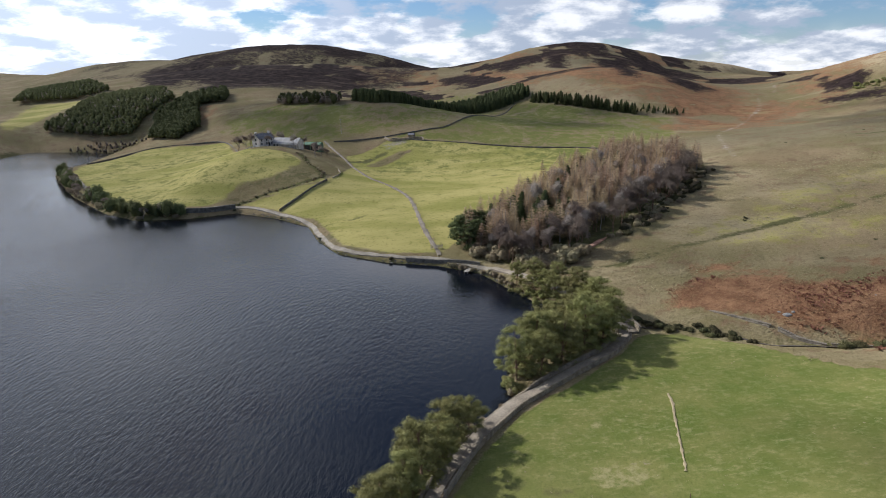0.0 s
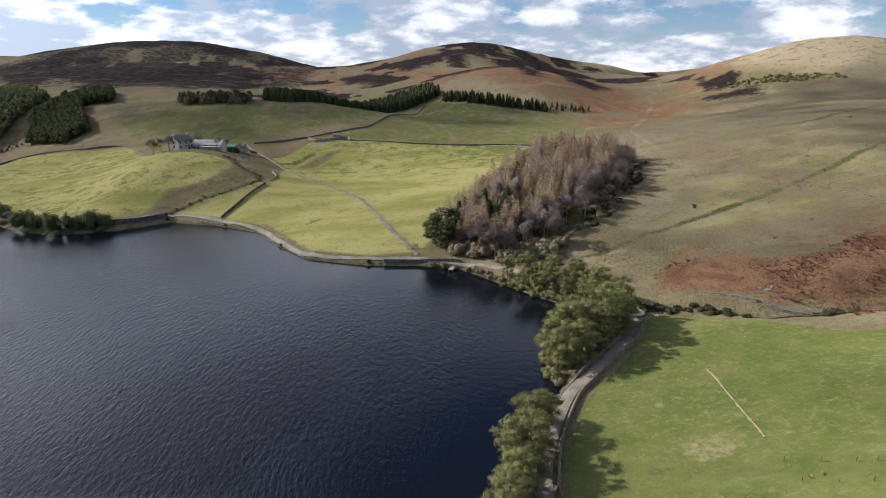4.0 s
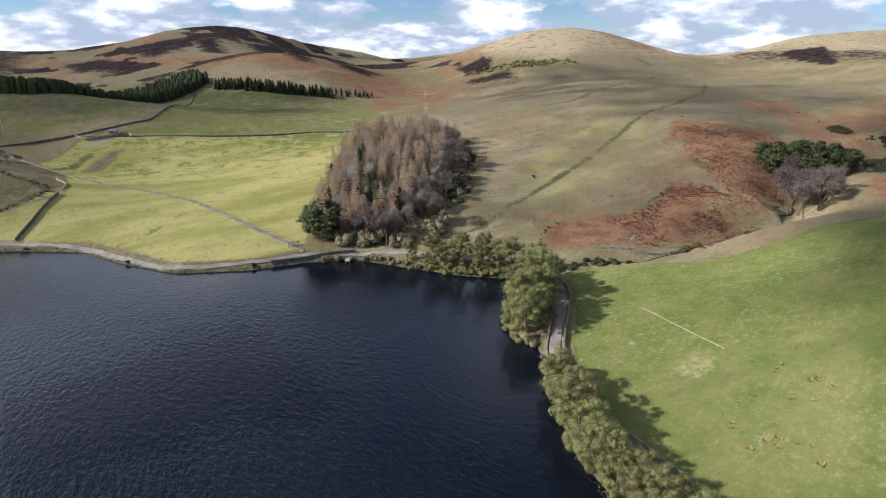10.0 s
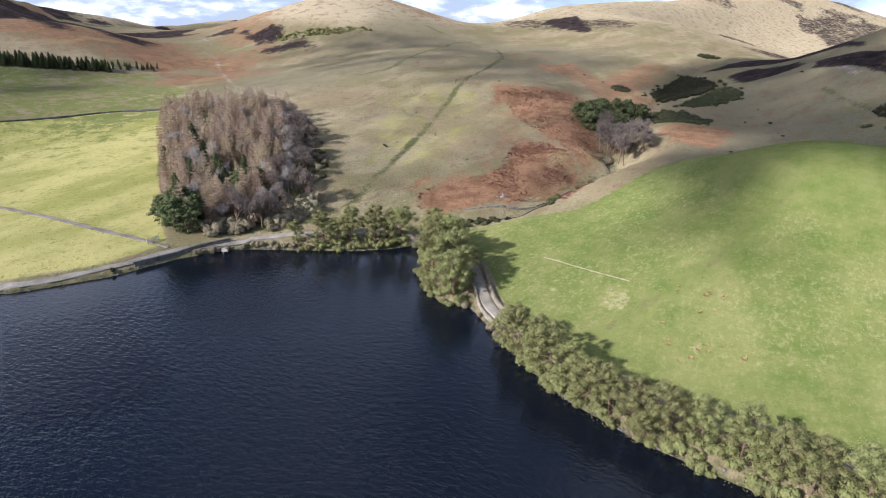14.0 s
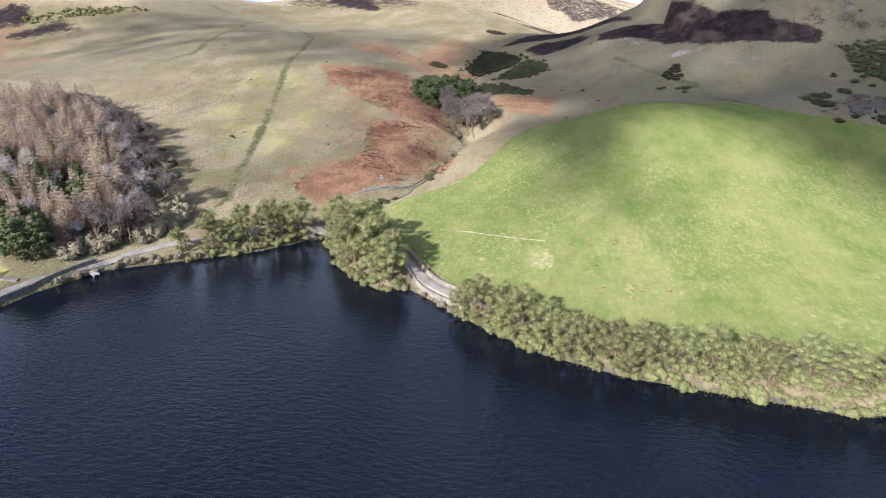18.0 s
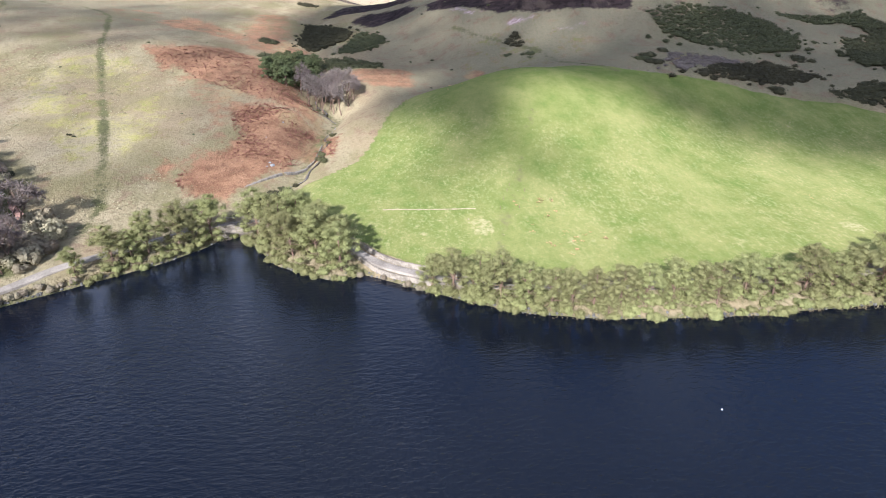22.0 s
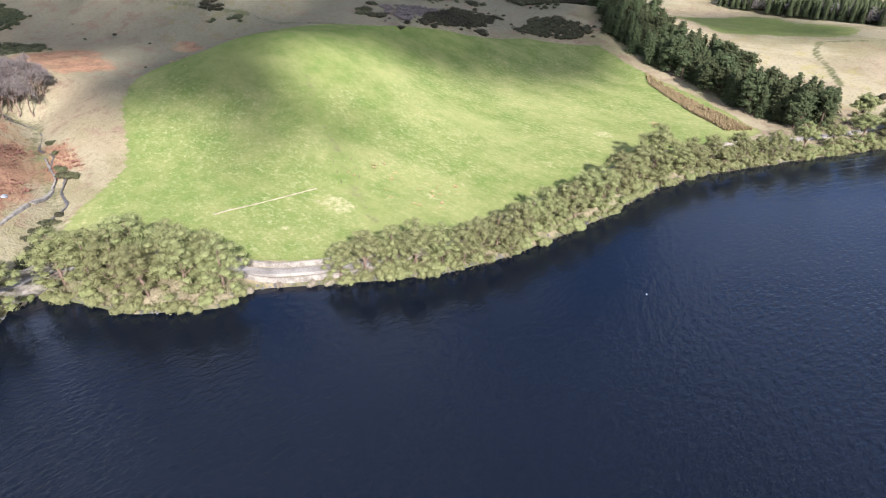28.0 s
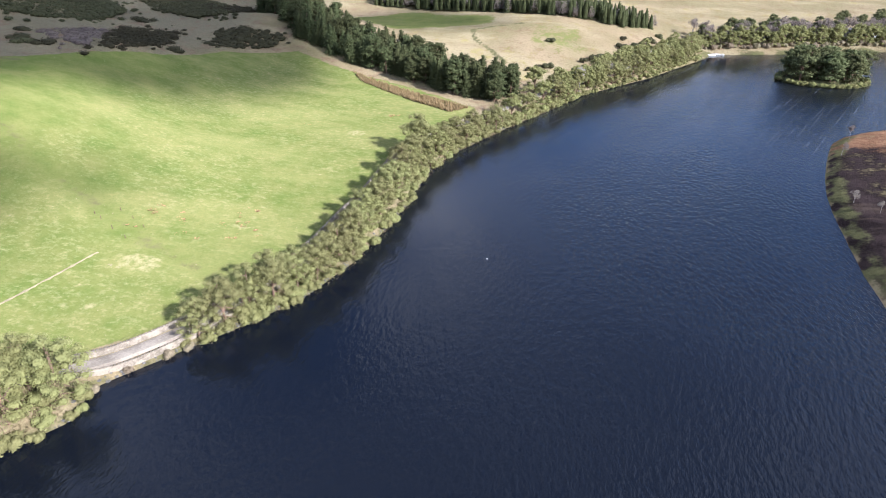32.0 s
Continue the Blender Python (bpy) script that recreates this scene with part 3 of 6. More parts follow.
def quads_mesh(name, verts, mat, corners=4):
    """A mesh of loose faces, each of the same number of corners, from an array of corner points."""
    count = len(verts) // corners
    me = bpy.data.meshes.new(name)
    me.vertices.add(len(verts))
    me.vertices.foreach_set("co", np.asarray(verts, np.float32).ravel())
    me.loops.add(len(verts))
    me.loops.foreach_set("vertex_index", np.arange(len(verts), dtype=np.int32))
    me.polygons.add(count)
    me.polygons.foreach_set("loop_start", np.arange(0, len(verts), corners, dtype=np.int32))
    me.update(calc_edges=True)
    me.materials.append(mat)
    return me


def part(name, me, parent, label=""):
    ob = new(name, me)
    ob.parent = parent
    return tagged(ob, label) if label else ob


def thing(name, at, label, category, group="", kind=""):
    ob = new(name)
    ob.empty_display_size = 0.5
    ob.matrix_basis = at
    return tagged(ob, label, category, group, kind)


def from_bm(name, bm, mat):
    me = bpy.data.meshes.new(name)
    bm.to_mesh(me)
    bm.free()
    me.materials.append(mat)
    return me


def boxes(name, items, mat, bevel=0.0):
    """One mesh of boxes, each given by its lower and upper corner."""
    bm = bmesh.new()
    for a, b in items:
        m = Matrix.Translation([(p + q) / 2 for p, q in zip(a, b)]) @ Matrix.Diagonal((*[q - p for p, q in zip(a, b)], 1))
        bmesh.ops.create_cube(bm, size=1, matrix=m)
    if bevel:
        bmesh.ops.bevel(bm, geom=bm.edges[:], offset=bevel, segments=1, affect="EDGES")
    return from_bm(name, bm, mat)


def resample(points, step):
    """Points at even steps along a smooth curve through the given ones."""
    pts = np.array([p[:2] for p in points], float)
    ext = np.vstack([2 * pts[0] - pts[1], pts, 2 * pts[-1] - pts[-2]])
    out = []
    for i in range(len(pts) - 1):
        a, b, c, d = ext[i : i + 4]
        for t in np.linspace(0, 1, max(2, int(np.linalg.norm(c - b) / 0.5)), endpoint=False):
            out.append(0.5 * (2 * b + (c - a) * t + (2 * a - 5 * b + 4 * c - d) * t**2 + (3 * b - a - 3 * c + d) * t**3))
    out = np.array(out + [pts[-1]])
    s = np.r_[0, np.cumsum(np.linalg.norm(np.diff(out, axis=0), axis=1))]
    at = np.linspace(0, s[-1], max(2, int(round(s[-1] / step)) + 1))
    return np.stack([np.interp(at, s, out[:, 0]), np.interp(at, s, out[:, 1])], 1)


def sideways(line):
    d = np.gradient(line, axis=0)
    d /= np.linalg.norm(d, axis=1)[:, None]
    return np.stack([-d[:, 1], d[:, 0]], 1)


def offset(points, by, step=2.0):
    line = resample(points, step)
    return line + sideways(line) * by


def ribbon(name, points, width, lift, mat, label, category, step=1.5, ragged=0.0, floor=0.0):
    """A strip of road laid over the ground, slightly crowned, with its edges turned down."""
    line = resample(points, step)
    side = sideways(line)
    cuts = np.array([-0.5, -0.48, -0.2, 0.2, 0.48, 0.5]) * width
    drop = np.array([-0.5, -0.02, 0.03, 0.03, -0.02, -0.5])
    centre = land(line[:, 0], line[:, 1])
    rng = np.random.default_rng(len(points))
    verts, faces = [], []
    for k, c in enumerate(cuts):
        jitter = rng.normal(0, ragged, len(line)) if ragged and k in (0, 1, 4, 5) else 0
        p = line + side * (c + jitter)[:, None] if ragged and k in (0, 1, 4, 5) else line + side * c
        z = np.maximum(np.maximum(0.5 * centre + 0.5 * land(p[:, 0], p[:, 1]), land(p[:, 0], p[:, 1])), floor) + lift + drop[k]
        verts.append(np.column_stack([p, z]))
    n = len(line)
    for k in range(len(cuts) - 1):
        for i in range(n - 1):
            faces.append((k * n + i, k * n + i + 1, (k + 1) * n + i + 1, (k + 1) * n + i))
    me = mesh_of(name, np.concatenate(verts), [f[::-1] for f in faces], mat)
    return tagged(new(name, me), label, category, kind="structure")


def stone_wall(points, height, width, mat, label, step=1.0, coping=True, seed=1, name="stone_wall"):
    """A dry-stone wall along a line: a leaning body of rough courses, and a row of coping stones on top."""
    line = resample(points, step)
    side = sideways(line)
    rng = np.random.default_rng(seed)
    z = land(line[:, 0], line[:, 1])
    x0, y0 = float(line[0, 0]), float(line[0, 1])
    wall = thing(name, pose(x0, y0, float(z[0])), label, "wall", kind="")
    section = [(-0.55, -0.6), (-0.5, 0.25), (-0.45, 0.6), (-0.36, 1.0), (0.36, 1.0), (0.45, 0.6), (0.5, 0.25), (0.55, -0.6)]
    n, m = len(line), len(section)
    verts = []
    for a, h in section:
        p = line + side * (a * width + rng.normal(0, 0.03, n))[:, None]
        verts.append(np.column_stack([p[:, 0] - x0, p[:, 1] - y0, z - z[0] + h * height + rng.normal(0, 0.05, n) * (h > 0.9)]))
    faces = [(k * n + i, k * n + i + 1, ((k + 1) % m) * n + i + 1, ((k + 1) % m) * n + i) for k in range(m - 1) for i in range(n - 1)]
    faces += [tuple(k * n for k in range(m))[::-1], tuple(k * n + n - 1 for k in range(m))]
    part("wall_body", mesh_of("wall_body", np.concatenate(verts), faces, mat), wall)
    if coping:
        cubes, fine = [], resample(points, 0.42)
        fz, fs = land(fine[:, 0], fine[:, 1]), sideways(fine)
        corner = np.array([(-1, -1, -1), (1, -1, -1), (1, 1, -1), (-1, 1, -1), (-1, -1, 1), (1, -1, 1), (1, 1, 1), (-1, 1, 1)], float)
        for i in range(len(fine)):
            s = np.array([0.17, 0.42 * width, 0.11]) * rng.uniform(0.75, 1.25, 3)
            c = corner * s * rng.uniform(0.8, 1.0, (8, 3))
            d, e = np.array([fs[i][1], -fs[i][0]]), fs[i]
            flat = c[:, :1] * d + c[:, 1:2] * e + fine[i] - (x0, y0)
            cubes.append(np.column_stack([flat, c[:, 2] + fz[i] - z[0] + height + 0.04]))
        order = [(0, 3, 2, 1), (4, 5, 6, 7), (0, 1, 5, 4), (1, 2, 6, 5), (2, 3, 7, 6), (3, 0, 4, 7)]
        faces = [tuple(8 * i + c for c in f) for i in range(len(fine)) for f in order]
        tagged(part("coping", mesh_of("coping", np.concatenate(cubes), faces, mat), wall), kind="stuff")
    return wall


# ---- ground and water ----


def lines(core_low, core_high, step, low, high, growth):
    """Grid lines, even over the core and wider and wider outside."""
    out = list(np.arange(core_low, core_high + step / 2, step))
    for sign, end in ((-1, low), (1, high)):
        gap, at, more = step, out[0] if sign < 0 else out[-1], []
        while (at > end) if sign < 0 else (at < end):
            gap = min(gap * growth, 90)
            at += sign * gap
            more.append(at)
        out = more[::-1] + out if sign < 0 else out + more
    return np.array(out)


def make_land():
    gx, gy = lines(-105, 185, 1.5, -4300, 4300, 1.03), lines(-110, 345, 1.6, -4300, 4300, 1.03)
    x, y = np.meshgrid(gx, gy)
    z, d = land(x, y), shore_distance(x, y)
    road = np.minimum.reduce([polyline_distance(x, y, p)[0] for p in (SHORE_ROAD, SHORE_TRACK, FARM_TRACK, SCAR)])
    tame = smooth(road, 4, 12) * smooth(d, 3, 25) * smooth(np.hypot(x + 78, y - 297), 22, 40)
    far = smooth(np.hypot(x - 40, y - 100), 250, 700)
    field = np.maximum.reduce([area(x, y, f) for f in (EAST_FIELD, SHORE_FIELD, LARCH_FIELD, POINT_FIELD, UPPER_FIELD)])
    z = z + tame * (1 - 0.7 * field) * ((mottle(x, y, 9, 3) - 0.5) * 0.9 + (mottle(x, y, 30, 4) - 0.5) * 1.8)
    z = z + far * ((mottle(x, y, 90, 5, 4) - 0.5) * 7 + (mottle(x, y, 34, 6, 3) - 0.5) * 2.5) - 0.35 * band(x, y, DITCH, 3.5, 2)
    far_out = smooth(np.hypot(x, y), 2300, 4200)
    z = z * (1 - far_out) + far_out * 25
    ny, nx = x.shape
    verts = np.column_stack([x.ravel(), y.ravel(), z.ravel()])
    i, j = np.meshgrid(np.arange(nx - 1), np.arange(ny - 1))
    a = (j * nx + i).ravel()
    quads = np.column_stack([a, a + 1, a + nx + 1, a + nx])
    me = bpy.data.meshes.new("ground")
    me.vertices.add(len(verts))
    me.vertices.foreach_set("co", verts.astype(np.float32).ravel())
    me.loops.add(quads.size)
    me.loops.foreach_set("vertex_index", quads.astype(np.int32).ravel())
    me.polygons.add(len(quads))
    me.polygons.foreach_set("loop_start", np.arange(0, quads.size, 4, dtype=np.int32))
    me.polygons.foreach_set("use_smooth", np.ones(len(quads), bool))
    me.update(calc_edges=True)
    me.materials.append(GROUND)

    # what grows where
    lush = np.maximum(area(x, y, EAST_FIELD, 1.0), 0.38 * area(x, y, POINT_FIELD, 2))
    lush = np.maximum(lush, area(x, y, LARCH_FIELD, 3) * (0.27 + 0.20 * smooth(y, 235, 300) + 0.4 * (mottle(x, y, 40, 8) - 0.45)))
    lush = np.maximum.reduce([lush, 0.72 * area(x, y, SOUTH_FIELD, 4), 0.5 * area(x, y, NEAR_SOUTH_FIELD, 5)])
    lush = np.maximum.reduce([lush, 0.54 * area(x, y, UPPER_FIELD, 3), 0.50 * area(x, y, HEAD_FIELD, 10)])
    lush = np.maximum(lush, 0.40 * smooth(np.hypot((x - 60) / 60, (y - 385) / 60), 1.1, 0.4))
    lush = np.maximum(lush, 0.34 * area(x, y, [(128, 34), (150, 44), (190, 34), (178, 6), (150, -14), (126, -10)], 14))
    lush = np.maximum(lush, 0.32 * area(x, y, [(126, 178), (147, 181), (167, 171), (137, 152), (114, 154), (108, 163)], 8) * smooth(mottle(x, y, 16, 74), 0.3, 0.5))
    lush = np.maximum(lush, 0.26 * area(x, y, [(134, 188), (104, 168), (96, 150), (110, 145), (148, 153), (166, 166), (160, 178)], 10))
    dry = np.maximum.reduce([area(x, y, f, 2) for f in (SHORE_FIELD, LARCH_FIELD, POINT_FIELD, WEDGE_FIELD)])
    dry = np.maximum.reduce([dry, 0.45 * area(x, y, UPPER_FIELD, 3), 0.40 * area(x, y, HEAD_FIELD, 10), 0.25 * area(x, y, SOUTH_SLOPE, 5)])
    dry = np.maximum(dry, 0.40 * area(x, y, [(150, 200), (170, 178), (150, 156), (100, 132), (66, 140), (56, 156), (112, 190)], 12))
    dry = np.maximum(dry, 0.9 * area(x, y, [(-338, 460), (-400, 590), (-334, 573), (-309, 467), (-319, 434)], 8))
    fern = np.maximum.reduce([0.84 * area(x, y, BRACKEN, 5), 0.78 * area(x, y, BRACKEN_BAND, 5), 0.43 * area(x, y, BRACKEN_EDGE, 8), 0.70 * area(x, y, FAR_BRACKEN, 5), 0.6 * area(x, y, UP_BRACKEN, 10)])
    fern = np.maximum(fern, 0.62 * area(x, y, HILL_BRACKEN, 10) * smooth(mottle(x, y, 24, 71), 0.34, 0.56))
    fern = np.maximum(fern, 0.70 * area(x, y, SADDLE_BRACKEN, 10) * smooth(mottle(x, y, 26, 72), 0.36, 0.54))
    fern = np.maximum(fern, 0.6 * area(x, y, [(60, 139), (74, 137), (70, 132), (58, 135)], 2))
    fern = np.maximum(fern, 0.8 * area(x, y, [(-121, -44), (-150, -56), (-150, -14), (-128, -20), (-116, -25)], 3))
    fern = np.maximum(fern, 0.6 * smooth(np.hypot((x - 138) / 12, (y - 38) / 6), 1.1, 0.5))
    fern = np.maximum(fern, 0.66 * area(x, y, [(0, 590), (70, 512), (120, 432), (157, 398), (212, 404), (240, 470), (215, 500), (150, 520), (100, 560), (40, 640)], 25))
    fern = np.maximum(fern, 0.55 * band(x, y, [(140, 350), (190, 350), (215, 390), (290, 450), (360, 560)], 70, 25) * smooth(mottle(x, y, 45, 31), 0.35, 0.6))
    fern = np.maximum(fern, 0.55 * smooth(x, 360, 400) * smooth(x, 470, 420) * smooth(y, 320, 350) * smooth(y, 440, 400))
    fern = np.maximum(fern, 0.52 * smooth(np.hypot((x + 178) / 20, (y - 430) / 35), 1.2, 0.5))
    heath = np.maximum.reduce([0.95 * area(x, y, HEATHER, 3), 0.8 * area(x, y, HEATHER_CREST, 5)] + [0.9 * area(x, y, s, 5) for s in STRIPS] + [0.85 * area(x, y, s, 14) for s in HILL_HEATHER])
    heath = np.maximum(heath, area(x, y, FAR_HEATHER, 20) * (0.62 + 0.36 * smooth(y, 545, 620)) * (1 - 0.5 * smooth(x, -440, -520)) - 0.62 * np.maximum.reduce([area(x, y, p, 4) for p in PALE_STRIPS]) - 0.42 * smooth(mottle(x, y, 70, 45, 4), 0.50, 0.60))
    heath = np.maximum(heath, 0.85 * smooth(mottle(x, y, 60, 15), 0.56, 0.62) * smooth(y, 480, 540) * smooth(x, -10, 40) * smooth(x, 700, 500))
    heath = np.maximum(heath, 0.42 * smooth(mottle(x, y, 40, 17), 0.45, 0.6) * smooth(x, 130, 170) * smooth(y, 30, -20))
    heath = np.maximum(heath, 0.78 * smooth(mottle(x * 0.5 + y * 0.3, y, 22, 63), 0.53, 0.60) * smooth(y, 470, 520) * smooth(x, -160, -90) * smooth(x, 330, 260))
    fern = np.maximum(fern, 0.56 * smooth(mottle(x, y, 34, 64), 0.46, 0.58) * smooth(y, 420, 470) * smooth(x, -160, -90) * smooth(x, 330, 260))
    shore_heath = smooth(d, -0.3, 0.5) * (x < -96) * smooth(x, -420, -330) * smooth(y, 70, 50) * smooth(y, -34, -22)
    heath = np.maximum(heath, shore_heath * (0.72 + 0.4 * smooth(mottle(x, y, 18, 41), 0.4, 0.55)))
    heath = np.maximum(heath, 0.8 * area(x, y, SADDLE_HEATHER, 6) * smooth(mottle(x, y, 30, 73), 0.34, 0.48))
    heath = np.maximum(heath, 0.6 * smooth(mottle(x, y, 110, 16), 0.55, 0.66) * smooth(x, 420, 560))
    soil = np.maximum.reduce([0.30 * band(x, y, SHORE_ROAD, 4.2, 1.0), 0.30 * band(x, y, SHORE_TRACK, 3.4, 1.0), 0.44 * band(x, y, SADDLE_PATH, 3.4, 1.6)])
    soil = np.maximum(soil, 0.5 * area(x, y, [(-34, 327), (-22, 333), (-18, 326), (-30, 318)], 3))
    scree = np.maximum.reduce([area(x, y, p, 3) for p in SCREES])
    pink = 0.55 * scree * (0.6 + 0.8 * mottle(x, y, 5, 61))
    # The floor along the larch wood takes the same dark olive as the burn.
    wet_and_dark = np.maximum(0.46 * band(x, y, [p[:2] for p in BURN[:7]], 4.0, 2.0), 0.8 * area(x, y, WOODS_FLOOR, 4))
    wet_and_dark = np.maximum.reduce([wet_and_dark, 0.66 * band(x, y, MOOR_PATH, 3.4, 1.6), 0.60 * band(x, y, [(197, 36), (172, 26), (146, 11), (118, 7), (96, 1)], 3.0, 1.6), 0.60 * band(x, y, HIGH_PATH, 4.0, 2.0), 0.7 * band(x, y, SLOPE_DITCH, 2.6, 1.4), 0.9 * smooth(-d, -0.4, 1.0), 0.60 * smooth(d, 0.9, 0.3) * (x > -96), 0.40 * smooth(d, 5.5, 3.5) * (d > 0) * (x > -60), 0.60 * smooth(d, 5.0, 2.5) * smooth(mottle(x, y, 7, 75), 0.25, 0.5) * (d > 0.6) * (x < -96)])
    rough = np.maximum(area(x, y, ROUGH_BANK, 4), area(x, y, ROUGH_SCARP, 3))
    lush, dry = lush * (1 - rough), dry * (1 - 0.85 * rough)
    wet_and_dark = np.maximum.reduce([wet_and_dark, 0.44 * rough, 0.85 * band(x, y, FIELD_STREAM, 2.6, 1.2)] + [0.42 * band(x, y, p, 2.4, 1.4) for p in FIELD_DRAINS])
    wet_and_dark = np.maximum(wet_and_dark, 0.7 * band(x, y, [(-46, 292), (-38, 300), (-30, 315)], 5, 2))
    wet_and_dark = np.maximum(wet_and_dark, 0.42 * area(x, y, EAST_FIELD) * band(x, y, DITCH, 2.6, 1.6))
    straw = np.minimum(area(x, y, EAST_FIELD) * smooth(z, 22, 9) * (0.40 + 0.75 * smooth(mottle(x, y, 13, 21), 0.42, 0.66)), 0.84) * (1 - 0.85 * band(x, y, DITCH, 5, 2)) + 0.1
    bare = [(22, 63, 5.5, 4), (27, 71, 2, 1.5), (23, 75, 1.5, 1.5), (9, -14, 4, 3), (12, 47, 3, 2)]
    straw = np.maximum.reduce([np.minimum(straw, 0.84)] + [smooth(np.hypot((x - px) / a, (y - py) / c), 1.2, 0.6) for px, py, a, c in bare])
    pale = smooth(z, 46, 58) * smooth(x, 270, 320) * smooth(y, 290, 330) * (0.65 + 0.4 * mottle(x, y, 60, 22))
    pale = np.maximum(pale, 0.6 * smooth(z, 96, 106) * smooth(x, 20, 60) * mottle(x, y, 50, 25))
    pale = np.maximum(pale, 0.34 * smooth(mottle(x, y, 26, 23), 0.45, 0.65) * smooth(y, 110, 150) * smooth(x, 20, 50) * smooth(x, 260, 160))
    pale = np.maximum(pale, 0.12 * area(x, y, SOUTH_SLOPE, 6) * smooth(mottle(x, y, 22, 24), 0.25, 0.5))
    pale = np.maximum(pale, 0.6 * smooth(x, 520, 600) * smooth(y, 540, 380))
    lush = np.maximum(lush, 0.16 * band(x, y, EAST_FIELD[2:9], 9, 5) * (1 - area(x, y, EAST_FIELD)))
    pale = np.maximum(pale, 0.08 * smooth(d, 4.5, 2.5) * (d > 0) * (x > -60))
    # Olive moor tone; over the east moor some cloud shade is in the colour.
    dull = 0.9 * smooth(x, 70, 95) * smooth(y, 82, 62) * smooth(x, 520, 360) * (0.6 + 0.6 * mottle(x, y, 35, 43))
    dull = np.maximum(dull, 0.8 * smooth(mottle(x, y, 55, 44), 0.30, 0.60) * smooth(x + 0.6 * y, 240, 320) * smooth(y, 130, 170) * smooth(y, 400, 330) * smooth(x, 420, 340))
    dull = np.maximum(dull, 0.6 * smooth(y, 430, 500) * smooth(x, -20, 40) * smooth(z, 84, 66) * smooth(x, 330, 260))
    dull = np.maximum(dull, 0.5 * area(x, y, FAR_HEATHER, 30))
    for name, sets in (("cover", (lush, fern, heath)), ("wear", (dry, soil, wet_and_dark)), ("sward", (straw, pale, dull)), ("rock", (pink, pink, pink))):
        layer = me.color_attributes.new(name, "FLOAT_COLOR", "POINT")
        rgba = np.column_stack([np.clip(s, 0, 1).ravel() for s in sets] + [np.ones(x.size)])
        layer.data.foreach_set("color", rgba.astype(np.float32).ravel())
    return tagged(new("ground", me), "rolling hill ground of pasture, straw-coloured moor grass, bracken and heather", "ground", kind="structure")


make_land()


def make_lake():
    """The water's sheet, with the shelter that the wooded shores give it."""
    gx, gy = np.arange(-420, 81, 5.0), np.arange(-420, 521, 5.0)
    x, y = np.meshgrid(gx, gy)
    n = len(gx)
    i, j = np.meshgrid(np.arange(n - 1), np.arange(len(gy) - 1))
    a = (j * n + i).ravel()
    me = mesh_of("water", np.column_stack([x.ravel(), y.ravel(), np.zeros(x.size)]), np.column_stack([a, a + 1, a + n + 1, a + n]), WATER)
    far, _ = polyline_distance(x, y, EAST_SHORE[3:] + NORTH_SHORE[:5])
    lee = np.maximum(smooth(far, 42, 4), 0.8 * smooth(polyline_distance(x, y, NORTH_SHORE[4:17])[0], 26, 3))
    layer = me.color_attributes.new("shelter", "FLOAT_COLOR", "POINT")
    layer.data.foreach_set("color", np.column_stack([lee.ravel()] * 3 + [np.ones(x.size)]).astype(np.float32).ravel())
    tagged(new("water", me), "dark rippled water of a hill reservoir", "water", kind="structure")


make_lake()

# ---- roads and walls ----
ribbon("shore_road", SHORE_ROAD, 2.05, 0.10, TARMAC, "narrow worn tarmac lane along the wooded shore", "road", floor=1.75)
ribbon("shore_track", SHORE_TRACK, 1.55, 0.10, GRAVEL, "pale gravel track along the north shore", "track", ragged=0.12)
ribbon("farm_track", FARM_TRACK, 1.35, 0.16, EARTH, "stony farm track climbing through pasture to the steading", "track", ragged=0.15)
ribbon("bare_strip", SCAR, 0.26, 0.10, SOIL, "pale bare strip worn through the pasture turf", "soil", step=0.8, ragged=0.10)
ribbon("wood_track", WOOD_TRACK, 1.6, 0.12, two_tone("red_earth", (0.20, 0.105, 0.070), (0.34, 0.200, 0.140), 2.0, 0.3), "reddish earth track along the edge of the larch wood", "track", ragged=0.15)
BURN_LINE = [(33, 116), (41, 113), (47, 110.5), (52, 106), (58, 104.5), (62, 100.5), (69, 99.5), (75, 96.8), (83, 97.6), (91, 94.6), (99, 95.6), (107, 92.6), (116, 92), (121, 95.5), (129, 95), (136, 98.5), (148, 99), (160, 101)]
ribbon("burn", BURN_LINE, 0.55, 0.26, two_tone("burn_water", (0.040, 0.032, 0.024), (0.110, 0.088, 0.060), 2.0, 0.4, 0.35, specular=0.3), "narrow dark burn winding down its gully", "burn", step=0.8, ragged=0.12)

LANE_WALL = "pale lichened dry-stone wall beside the shore lane"
stone_wall(offset(SHORE_ROAD[12:19], -1.62), 0.8, 0.36, STONE, LANE_WALL, seed=2)
stone_wall(offset(SHORE_ROAD[12:19], 1.42), 0.8, 0.36, STONE, LANE_WALL, seed=3)
stone_wall(offset(SHORE_ROAD[5:13], -1.62), 0.8, 0.36, STONE, LANE_WALL, seed=4)
stone_wall(offset(SHORE_ROAD[5:13], 1.42), 0.8, 0.36, STONE, LANE_WALL, seed=5)
stone_wall([(-62.4, 220.8), (-56, 232), (-48.5, 246)], 0.8, 0.42, DARK_STONE, "dark mossy field wall running down to the shore track", seed=6)
stone_wall([(-60.5, 333), (-45, 334.5), (-29, 336.5), (-8, 342), (6, 350), (30, 395), (57, 459)], 0.6, 0.36, DARK_STONE, "dark field wall climbing the pasture to a spruce belt", step=2.0, coping=False, seed=8)
